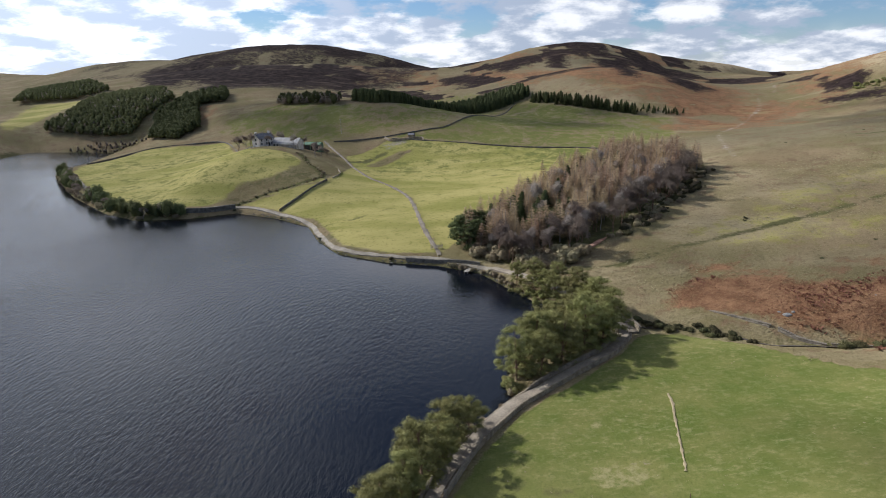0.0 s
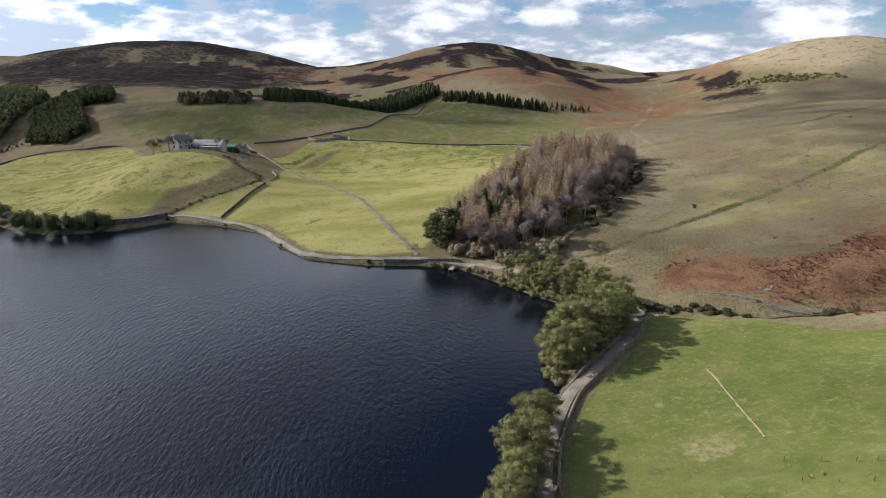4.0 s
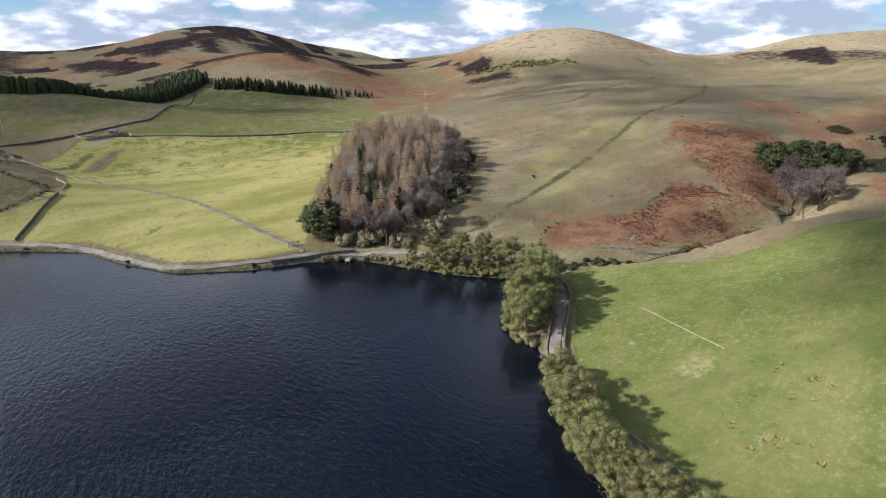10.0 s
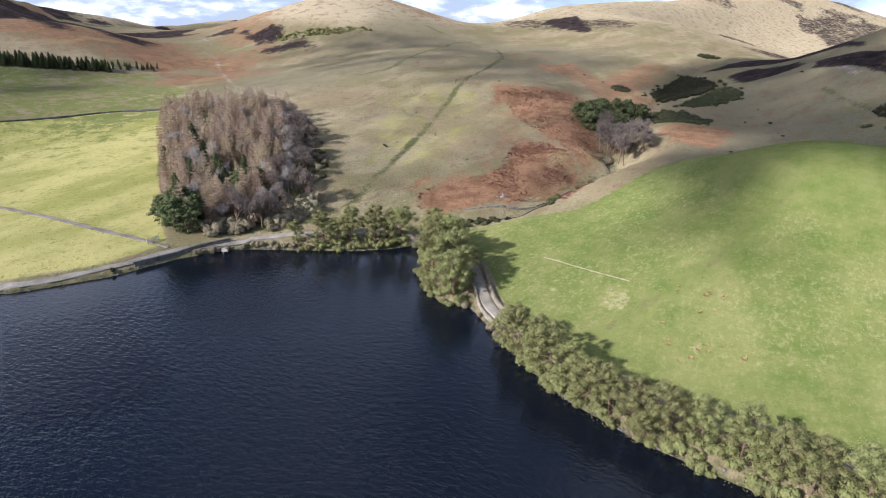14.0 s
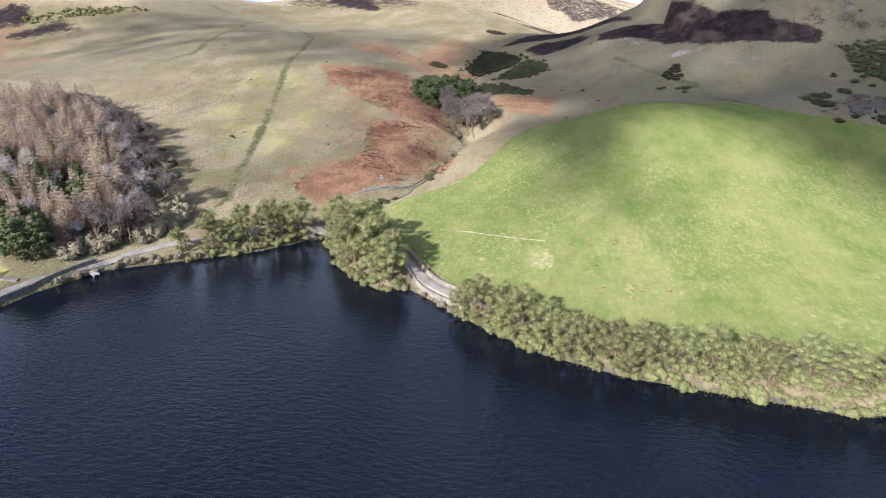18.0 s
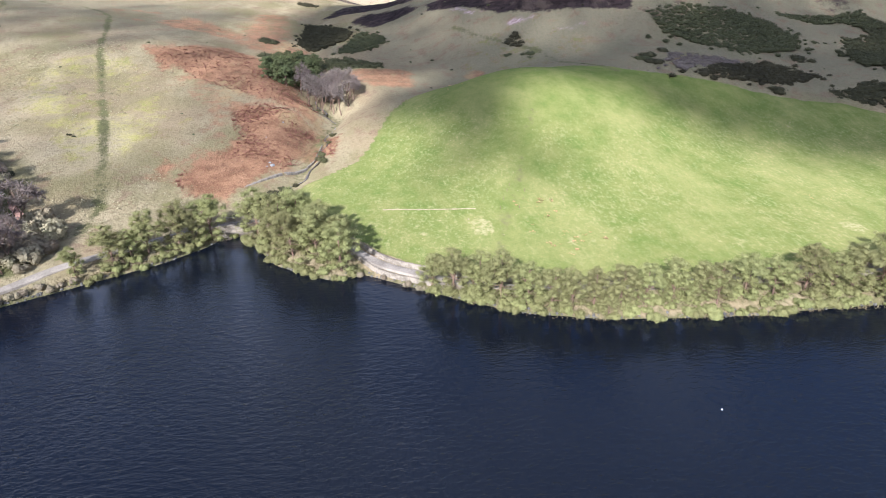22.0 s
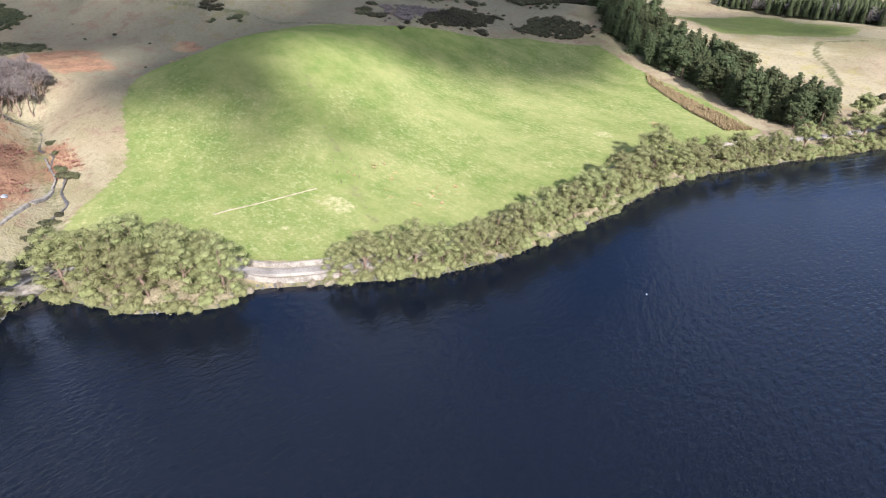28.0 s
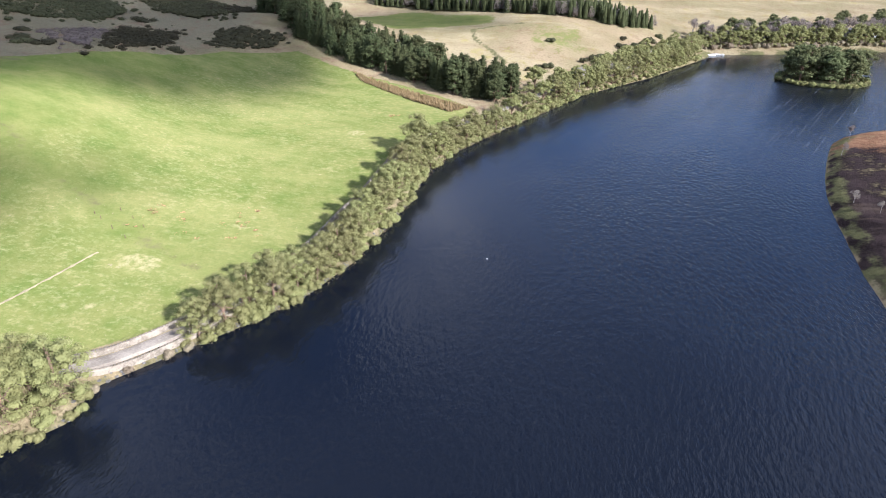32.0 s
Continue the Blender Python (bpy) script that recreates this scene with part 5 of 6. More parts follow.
SHORE_PINE = "olive-green Scots pine leaning from the bank beside the shore lane"
plant("pine", clear(NORTH_BANK), "olive-green Scots pine on the bank by the stone bridge", "tree", "shore pines", 3)
plant("pine", clear(BRIDGE_CLUMP, 2.2), "tall olive-green Scots pine in a dense lakeside clump", "tree", "shore pines", 4)
plant("pine", clear([(x + 0.8, y - 0.3, 0.86 * q) for x, y, q in SOUTH_BANK], 1.7, 0.2), SHORE_PINE, "tree", "shore pines", 5)
plant("pine", clear(along([(-1, 69), (-8, 56), (-11, 40), (-12, 20), (-13, 2), (-18, -14), (-30, -37)], 6.4, 0.6, 6, 0.40, 0.66, 0.2), 2.0, 0.2), SHORE_PINE, "tree", "shore pines", 6)
plant("pine", clear(along([(-18, -14), (-30, -37), (-46, -68), (-54, -83)], 3.7, 0.8, 7, 0.75, 1.05, -1.6)), SHORE_PINE, "tree", "shore pines", 7)
FAR_BANK = [(-46, -68), (-54, -81), (-69, -103), (-80, -119), (-95, -141), (-108, -164)]
plant("pine", clear(along(FAR_BANK, 2.9, 0.7, 107, 0.7, 1.0, 1.2)), "olive-green pine in the belt along the far shore", "tree", "far shore belt", 107)
plant("birch", clear(along(FAR_BANK, 9.0, 1.2, 109, 0.6, 0.9, 3.0)), "pale bare birch among the shore pines", "tree", "far shore belt", 109)
plant("gorse", clear(along(FAR_BANK[2:], 3.4, 1.6, 110, 0.8, 1.4, 8.5)), "dark gorse bush behind the shore trees", "bush", "far shore gorse", 110)
LAKE_END = [(-113, -174), (-122, -177), (-132, -178), (-151, -184), (-177, -192), (-198, -197), (-230, -205)]
grove("lake_end_wood", [("end_pine", clear(along(LAKE_END, 4.0, 1.0, 111, 0.8, 1.15, 3.0)) + clear(along(FAR_BANK, 4.2, 0.9, 108, 0.7, 1.05, 5.0))),
                        ("bare", clear(along(LAKE_END, 4.4, 1.6, 112, 0.9, 1.4, 6.5)) + clear(along(LAKE_END, 5.5, 1.6, 113, 0.9, 1.3, 12.0))),
                        ("far_pine", scatter([(-112, -180), (-96, -172), (-130, -200), (-190, -222), (-230, -235), (-230, -215), (-150, -192)], 6.0, 26, 0.5, 0.8, 1.15))], "mixed wood of pines and bare trees along the far shore", "wood")
plant("scrub", clear(along(LAKE_END, 3.6, 0.5, 114, 0.8, 1.4, 1.0)), "brown scrub along the lake end", "bush", "lake-end scrub", 114)
EDGE_SOUTH = [(4.6, 78.2), (-1, 71), (-7.4, 61.4), (-11.2, 48), (-13.2, 34), (-14.2, 20), (-14.8, 6), (-18.4, -12), (-30, -36), (-45.6, -66.4), (-54, -81), (-79, -114), (-94, -138), (-107, -158)]
EDGE_CLUMP = [(12, 90.2), (11.6, 94.6), (18.6, 103.8), (23.2, 106.4), (31, 110.8), (35, 114.4)]
EDGE_NORTH = [(33.4, 118.8), (24.8, 127.4), (17, 140.4), (11, 151), (2, 158)]
plant("brush", clear(along(EDGE_SOUTH, 1.9, 0.4, 9, 0.6, 1.35, 0.1), 2.0, -0.5) + clear(along(EDGE_CLUMP, 1.9, 0.4, 109, 0.7, 1.3, 0.0), 2.0, -0.5) + clear(along(EDGE_NORTH[:3], 2.0, 0.4, 8, 0.6, 1.2, 0.0), 2.0, -0.5), "low olive growth hanging over the water's edge", "bush", "shore bushes", 9)
plant("scrub", clear(along([(12.3, 88.8), (8.2, 83.4), (4.4, 78.6)], 0.8, 0.2, 10, 0.4, 0.65, -0.2), 1.75, -0.2) + clear(along(EDGE_NORTH[2:], 2.0, 0.4, 11, 0.5, 0.8, -0.3), 1.8, 0.1), "straw-brown scrub on the bank below the lane wall", "bush", "bank scrub", 11)

BANK_SOUTH = [(2, 74.5), (-4.6, 64), (-8.2, 54), (-10.4, 40), (-11.4, 24), (-12, 8), (-14.6, -8), (-24, -27), (-38, -54), (-50, -76)]
plant("brush", clear(along(BANK_SOUTH, 2.3, 0.9, 118, 0.7, 1.4), 2.2, 0.2) + clear(scatter([(13, 91), (19, 102), (31, 110), (34, 107), (24, 97), (16, 91)], 2.7, 119, 0.8, 0.7, 1.3), 2.0, 0.2) + clear(scatter([(33, 120), (26, 131), (18, 142), (16, 140), (24, 128), (31, 119)], 2.7, 120, 0.8, 0.6, 1.1), 1.8, 0.2), "olive undergrowth beneath the shore pines", "bush", "bank undergrowth", 118)

# the larch wood
SPRUCE_SPOTS = [(22, 184, 1.0), (26, 188, 0.95), (30, 180, 0.95), (33, 185, 1.0), (36, 178, 0.9), (40, 182, 0.8), (24, 178, 0.9), (46, 214, 1.05), (50, 218, 1.0), (40, 200, 0.95), (62, 226, 0.9), (19, 186, 0.8), (28, 176, 0.9), (44, 208, 0.9), (56, 236, 0.95), (70, 240, 0.9), (34, 192, 0.8), (30, 206, 0.9), (16, 180, 0.9)]
LARCHES = [s for s in scatter(LARCH_WOOD, 3.8, 12, 0.95, 0.75, 1.2) if min(math.hypot(s[0] - q[0], s[1] - q[1]) for q in SPRUCE_SPOTS) > 2.6]
GREY_EDGE = [(14, 160), (24, 158), (38, 166), (56, 180), (74, 198), (90, 222), (97, 224), (76, 188), (54, 167), (34, 152), (20, 151)]
on_edge = [bool(inside(np.array([s[0]]), np.array([s[1]]), GREY_EDGE)[0]) for s in LARCHES]
plant("larch", [s for s, e in zip(LARCHES, on_edge) if not e], "leafless brown larch in a hillside plantation", "tree", "larch plantation", 12)
plant("grey", [(x, y, 1.1 * s) for (x, y, s), e in zip(LARCHES, on_edge) if e and int(x * 10) % 3], "grey bare tree on the shaded edge of the larch wood", "tree", "larch plantation", 115)
plant("spruce", SPRUCE_SPOTS, "dark green spruce among bare larches", "tree", "larch plantation", 13)
plant("far_pine", [(5.5, 169, 1.1), (8.5, 172, 1.15), (10.5, 168, 1.0), (8, 165.5, 0.95), (12, 173, 1.0), (6.5, 175, 0.9), (14, 176, 0.9), (30, 171, 1.0), (34, 173, 0.9), (27, 169, 0.9), (32, 168, 0.8)], "dark Scots pine at the foot of the larch wood", "tree", "larch plantation", 14)
plant("birch", [s for s in scatter([(10, 172), (28, 198), (74, 262), (86, 240), (60, 190), (30, 162)], 11.0, 117, 0.8, 0.85, 1.1)] + [(36, 160, 0.95), (42, 165, 0.9), (47, 170, 0.85), (56, 178, 0.95), (64, 187, 1.0), (72, 196, 1.05), (30, 158, 0.8), (25, 158, 0.8), (20, 160, 0.7), (80, 210, 0.9), (66, 192, 1.0), (38, 168, 0.9), (14, 162, 0.7)], "pale bare birch on the edge of the larch wood", "tree", "larch plantation", 15)
plant("scrub", scatter([(46, 160), (62, 168), (80, 188), (99, 216), (92, 220), (72, 190), (52, 170)], 3.0, 116, 0.8, 0.6, 1.1), "brown scrub on the edge of the larch wood", "bush", "wood edge scrub", 116)
plant("scrub", scatter([(8, 161), (20, 148), (34, 148), (40, 154), (24, 160), (10, 166)], 2.5, 16, 0.85, 0.9, 1.8), "straw-brown willow scrub between track and wood", "bush", "wood edge scrub", 16)
plant("gorse", scatter([(48, 160), (62, 168), (80, 188), (100, 216), (94, 224), (74, 194), (56, 174)], 3.2, 17, 0.7, 0.5, 0.95), "dark gorse bush on the edge of the larch wood", "bush", "wood edge gorse", 17)

# belts and woods farther off
plant("spruce", along([(67, 447), (84, 428), (100, 411), (124, 390)], 2.3, 1.4, 18, 0.6, 0.75) + along([(70, 450), (86, 432), (103, 414), (126, 394)], 2.4, 1.2, 19, 0.6, 0.75), "dark spruce in a thin hill belt", "tree", "upper belt", 18)
plant("spruce", scatter([(126, 392), (150, 386), (160, 392), (135, 404)], 3.4, 20, 0.9, 0.25, 0.4), "young green spruce in a new planting", "tree", "young planting", 20)
STRIP_WOOD = [(112, -166), (60, -96), (20, -79), (-4, -63), (-25, -54), (-33, -68), (-6, -82), (24, -100), (58, -118), (104, -176)]
STRIP_SPOTS = scatter(STRIP_WOOD, 3.7, 21, 0.96, 0.85, 1.25)
plant("conifer", [q for k, q in enumerate(STRIP_SPOTS) if k % 5 > 2], "dark green pine in a shelter strip beside the pasture", "tree", "shelter strip", 21)
plant("spruce", [q for k, q in enumerate(STRIP_SPOTS) if k % 5 < 3], "dark green spruce in a shelter strip beside the pasture", "tree", "shelter strip", 121)
plant("bare", [(20, -103, 0.7), (30, -104, 0.8), (-20, -78, 0.7), (-24, -74, 0.6), (8, -94, 0.7), (60, -113, 0.8), (70, -122, 0.8)], "reddish bare tree behind the shelter strip", "tree", "shelter strip", 22)
POINT_SHORE = [(-203, 313), (-180, 284), (-160, 258), (-140, 236), (-122, 219), (-98, 219)]
plant("round", clear([(-200, 311, 1.2), (-196, 304, 0.9), (-190, 297, 1.0), (-183, 287, 1.2), (-179, 281, 1.0), (-172, 274, 0.8), (-146, 245, 1.25), (-142, 241, 1.0), (-128, 227, 1.1), (-124, 223, 0.9), (-115, 219, 1.1), (-110, 218.4, 1.0), (-105, 218.4, 1.15), (-101, 219, 0.9), (-205, 318, 0.9)], 2.0), "dark rounded pine on the wooded lakeside point", "tree", "point pines", 23)
plant("bare", clear(along(POINT_SHORE, 9.0, 0.8, 123, 0.5, 0.75, -1.0), 1.8, 0.3), "bare brown tree on the lakeside point", "tree", "point trees", 123)
plant("scrub", clear(along(POINT_SHORE, 3.2, 0.8, 24, 0.8, 1.4, -1.5), 1.8, 0.3), "brown scrub along the wooded lakeside point", "bush", "point scrub", 24)
plant("far_pine", [s for s in scatter([(-160, -121), (-155, -130), (-146, -132.5), (-137, -130), (-132, -121), (-137, -113), (-146, -109.6), (-156, -113)], 4.4, 25, 0.95, 1.0, 1.35)], "dark green pine crowding a small island", "tree", "island pines", 25)
plant("brush", [(ISLAND[0] + 15.4 * math.cos(a), ISLAND[1] + 12.5 * math.sin(a), 1.2) for a in np.linspace(0, 6.28, 34)[:-1]], "low olive growth round the island's edge", "bush", "island bushes", 225)
plant("bare", [(-108.5, 9, 0.35), (-111, 15, 0.3), (-116, 24, 0.35), (-118, -24, 0.4), (-125, -38, 0.5), (-121, 4, 0.35), (-128, -16, 0.35), (-112, 34, 0.3)], "small bare birch on the heathery peninsula", "tree", "peninsula birches", 226)
plant("grey", scatter([(124, 90), (129, 82), (138, 90), (146, 99), (140, 106), (132, 101)], 3.2, 28, 0.95, 0.95, 1.4), "grey-purple bare tree in the burn gully", "tree", "gully trees", 28)
plant("far_pine", scatter([(143, 110), (150, 118), (160, 116), (182, 110), (188, 99), (164, 99), (150, 104)], 3.6, 29, 0.95, 0.7, 1.0), "dark pine in the burn gully", "tree", "gully trees", 29)
plant("grey", [(-92, 286, 0.8), (-84, 287, 0.7), (-100, 292, 0.9), (-70, 303, 0.8), (-64, 300, 0.7), (-95, 300, 0.9), (-60, 294, 0.6), (-56, 288, 0.6)], "dark bare tree beside the farm", "tree", "farm trees", 130)
plant("bare", [(-97, 294, 0.85), (-102, 300, 0.95), (-88, 304, 0.9), (-82, 306, 0.9), (-94, 306, 1.0), (-72, 288, 0.8), (-62, 288, 0.75), (-58, 284, 0.65), (-60, 280, 0.6)], "bare tree sheltering the farm", "tree", "farm trees", 30)

# gorse and bushes on the hill
GORSE_PATCHES = [(230, 122, 5, 4), (193, 120, 5, 3), (160, 16.5, 6, 3), (150, 23, 2.6, 2), (146, 15.5, 2.6, 2), (126, -160, 12, 10), (170, -170, 14, 10), (108, -14.5, 3, 2.5), (102, -15, 3, 2), (121, -86, 4, 4), (83, -49, 2.5, 2), (114, -18, 3, 2.5), (122, -28, 2.5, 2), (400, 108, 10, 7)]
GORSE_GROUNDS = [[(155, -38), (166, -82), (167, -104), (150, -106), (133, -92), (126, -67), (132, -47), (140, -37)], [(92, -23), (106, -47), (118, -67), (109, -74), (100, -78), (87, -45), (87, -28)], [(87, -69), (89, -92), (80, -95), (64, -96), (65, -84), (75, -75)],
                 [(234, 109), (307, 105), (256, 81), (238, 83), (226, 99)], [(210, 89), (245, 76), (223, 65), (210, 67), (203, 81)], [(200, 102), (199, 89), (179, 72), (169, 73), (175, 90)],
                 [(160, -139), (166, -164), (155, -174), (131, -169), (101, -113), (107, -101), (136, -120)], [(183, -112), (189, -169), (171, -178), (179, -152), (178, -132)]]
GREY_GORSE = [(117, -27), (114, -33), (115, -54), (107, -49), (93, -25), (98, -17)]


def thicket(ring, seed, mat=GORSE, label="close dark thicket of gorse on the open hillside", close=0.95):
    """A close patch of gorse, its mounds run together."""
    rng = np.random.default_rng(seed)
    x, y = (float(np.mean([p[k] for p in ring])) for k in (0, 1))
    spots = scatter(ring, 2.2, seed, close, 0.45, 1.2)
    spots += scatter([(x + 1.3 * (px - x), y + 1.3 * (py - y)) for px, py in ring], 3.4, seed + 500, 0.30, 0.25, 0.75)
    zs = land(np.array([s[0] for s in spots]), np.array([s[1] for s in spots]))
    z0 = ground_z(x, y)
    lobes = [((px - x, py - y, float(z) - z0 + 0.3), (1.9 * s, 1.9 * s, 1.0 * s)) for (px, py, s), z in zip(spots, zs)]
    patch = thing("gorse_thicket", pose(x, y, z0), label, "bush", "gorse thickets")
    tagged(part("gorse_growth", lobes_mesh("gorse_growth", rng, lobes, 85, 0.26, mat, 0.80, 0.6, 0.6, 1.35), patch), kind="stuff")


def rough_ring(x, y, a, b, seed):
    rng = np.random.default_rng(seed)
    return [(x + a * rng.uniform(0.75, 1.2) * math.cos(w), y + b * rng.uniform(0.75, 1.2) * math.sin(w)) for w in np.linspace(0, 2 * math.pi, 13)[:-1]]


for k, (x, y, a, b) in enumerate(GORSE_PATCHES):
    thicket(rough_ring(x, y, a, b, 40 + k), 40 + k)
for k, ring in enumerate(GORSE_GROUNDS):
    thicket(ring, 90 + k)
thicket(GREY_GORSE, 120, GREY_TWIGS, "open thicket of grey dead gorse on the hillside", 0.4)
plant("scrub", along(FIELD_STREAM, 2.6, 0.5, 240, 0.25, 0.55), "low brown scrub along a field stream", "bush", "stream scrub", 240)
plant("brush", scatter([(268, 404), (284, 384), (298, 360), (314, 343), (318, 355), (296, 390), (276, 412)], 3.2, 57, 0.88, 0.8, 1.5), "olive gorse bush in a loose scatter on the hill flank", "bush", "flank gorse", 57)
plant("gorse", [(-24.6, 165.2, 0.55), (-33.6, 171.6, 0.4), (-15, 163, 0.4), (-50.6, 204.6, 0.4), (-60.8, 215.6, 0.35), (-82, 227, 0.4), (-40, 186, 0.35), (-2.6, 160.4, 0.35)], "small dark bush on the shore below the track", "bush", "track bushes", 58)
plant("whin", [(56, 104.6, 0.7), (46, 110.4, 0.7), (53, 106.2, 0.8), (72, 95.8, 0.8), (75, 97, 0.9), (79, 96, 0.8), (90, 94, 0.6), (98, 93, 0.7), (43, 113, 0.6), (124, 98, 0.6)], "olive gorse bush beside the burn", "bush", "burn gorse", 32)
plant("gorse", along([(41, 114.4), (48, 111), (53.6, 107.6), (59, 104)], 1.6, 0.4, 232, 0.45, 0.75), "dark gorse bush in a line beside the burn", "bush", "burn gorse", 232)
plant("gorse", [(-36, -101, 1.0), (-40, -104, 1.0), (-33, -98, 0.8), (-58, -120, 1.1), (-54, -116, 0.9), (-62, -124, 1.0), (-40, -131, 0.9), (-84, -158, 1.3), (-80, -150, 1.2), (-76, -146, 1.0), (-70, -140, 1.1), (-72, -150, 1.1), (-90, -170, 1.2)], "gorse bush above the lake shore", "bush", "lake gorse", 33)
RNG = np.random.default_rng(77)
LOOSE = [(float(RNG.uniform(100, 260)), float(RNG.uniform(-140, 60)), float(RNG.uniform(0.2, 0.45))) for _ in range(70)] + [(float(RNG.uniform(70, 250)), float(RNG.uniform(130, 260)), float(RNG.uniform(0.15, 0.3))) for _ in range(26)]
LOOSE = [s for s in LOOSE if not inside(np.array([s[0]]), np.array([s[1]]), EAST_FIELD)[0]]
plant("gorse", LOOSE, "small dark bush scattered over the hill grass", "bush", "scattered bushes", 34)


def round_crown(rng, h):
    """A far pine or broad-leaved crown of six merging clumps."""
    lobes = []
    for k in range(6):
        a, r = 2.4 * k + rng.uniform(-0.5, 0.5), 0.16 * h * (k > 0)
        s = h * rng.uniform(0.15, 0.22)
        lobes.append(((r * math.cos(a), r * math.sin(a), h * (0.78 if k == 0 else rng.uniform(0.30, 0.66))), (s, s, s * 1.1)))
    return lobes_quads(rng, lobes, 26, 0.045 * h, 0.75, 0.7, 0.8, 1.25)


def far_wood(name, outline, spacing, h, label, mat, seed, wide=3.0, bare_share=0.0, blunt=0.26, rounded=False):
    """A wood too far off to count: many small crowns and stems in one mesh."""
    rng = np.random.default_rng(seed)
    spots = scatter(outline, spacing, seed, 0.97, 0.80, 1.06)
    zs = land(np.array([s[0] for s in spots]), np.array([s[1] for s in spots]))
    crowns, spare = [], []
    forms = [cone_crown(np.random.default_rng(seed + k), h, wide * h / 10, 260, 0.42, 0.24, mat, 0.20, 0.05, 0.84, blunt) for k in range(4)]
    if rounded:
        forms = [round_crown(np.random.default_rng(seed + k), h) for k in range(5)]
    puffs = [cone_crown(np.random.default_rng(seed + 9 + k), h * 0.8, 2.6 * h / 10, 300, 0.5, 0.12, TWIGS, -0.4, 0.15, 0) for k in range(3)]
    for (x, y, s), z in zip(spots, zs):
        bare = rng.uniform() < bare_share
        form = puffs[int(rng.integers(3))] if bare else forms[int(rng.integers(len(forms)))]
        (spare if bare else crowns).append(form * s + (x, y, float(z)))
    wood = thing(name, pose(0, 0, 0), label, "wood", kind="stuff")
    if crowns:
        part("conifers", quads_mesh("conifers", np.concatenate(crowns), mat), wood)
    if spare:
        part("bare_trees", quads_mesh("bare_trees", np.concatenate(spare), TWIGS), wood)


far_wood("spruce_belt", [(-42, 386), (-20, 410), (20, 438), (66, 461), (62, 484), (14, 466), (-36, 436), (-60, 402)], 2.7, 8.2, "dense dark spruce belt on the skyline of a hill pasture", SPRUCE, 51)
far_wood("knoll_wood", [(-112, 412), (-116, 440), (-90, 432), (-66, 400), (-66, 386)], 3.0, 7.0, "dark leafless wood on a knoll above the farm", SPRUCE, 52, bare_share=0.6, rounded=True)
far_wood("valley_wood", [(-297, 447), (-290, 471), (-308, 556), (-266, 570), (-212, 482), (-220, 459), (-226, 432), (-257, 437)], 2.9, 7.5, "conifer wood with bare trees at the head of the lake", DARK_PINE, 53, bare_share=0.3, rounded=True)
far_wood("lakehead_wood", [(-199, 407), (-212, 448), (-198, 476), (-174, 498), (-162, 460), (-184, 458), (-161, 398), (-172, 384)], 2.8, 7.4, "dark conifer wood running up a slope", SPRUCE, 54, rounded=True)
far_wood("distant_wood", [(-423, 602), (-470, 700), (-420, 720), (-329, 606), (-352, 582)], 3.8, 7.0, "distant conifer wood under the moor", DARK_PINE, 55, bare_share=0.2, rounded=True)
far_wood("south_wood", [(60, -200), (7, -187), (-45, -168), (-72, -168), (-90, -185), (-40, -200), (0, -215), (60, -225)], 2.8, 8.4, "conifer wood with pale bare stems beyond a field", SPRUCE, 56, wide=2.1, bare_share=0.25, blunt=0.5)
far_wood("reedy_scrub", [(-263, 418), (-244, 427), (-211, 423), (-204, 414), (-228, 409), (-245, 412)], 3.6, 3.0, "brown willow scrub on the marsh at the lake head", SPRUCE, 58, bare_share=1.0)

# ---- the farm ----


def gable_roof(name, length, width, eaves, rise, over, thick, mat):
    """A two-sided roof with thickness, its ridge along x."""
    bm = bmesh.new()
    for sign in (-1, 1):
        lower, upper = sign * (width / 2 + over), 0.0
        z0, z1 = eaves - rise * over / (width / 2), eaves + rise
        pts = [(x, y, z + h) for h in (0, thick) for x in (-length / 2 - over, length / 2 + over) for y, z in ((lower, z0), (upper, z1))]
        v = [bm.verts.new(p) for p in pts]
        for f in ((0, 1, 3, 2), (4, 6, 7, 5), (0, 2, 6, 4), (1, 5, 7, 3), (0, 4, 5, 1), (2, 3, 7, 6)):
            bm.faces.new([v[i] for i in f])
    bmesh.ops.recalc_face_normals(bm, faces=bm.faces[:])
    return from_bm(name, bm, mat)


def gable_walls(name, length, width, eaves, rise, mat):
    """Four walls with pointed gables, standing into the ground."""
    bm = bmesh.new()
    profile = [(-width / 2, -1.5), (width / 2, -1.5), (width / 2, eaves), (0, eaves + rise), (-width / 2, eaves)]
    a, b = ([bm.verts.new((x, y, z)) for y, z in profile] for x in (-length / 2, length / 2))
    bm.faces.new(a[::-1])
    bm.faces.new(b)
    for i in range(5):
        j = (i + 1) % 5
        bm.faces.new((a[i], a[j], b[j], b[i]))
    return from_bm(name, bm, mat)


def opening(name, x, y, z, wide, tall, deep, mat, parent, frame_mat):
    o = part(name, boxes(name, [((x - wide / 2, y - deep, z), (x + wide / 2, y + deep, z + tall))], frame_mat), parent)
    part("pane" if name == "window" else "leaf", boxes("pane", [((x - wide / 2 + 0.07, y - deep - 0.02, z + 0.07), (x + wide / 2 - 0.07, y + deep + 0.02, z + tall - 0.07))], mat), o)


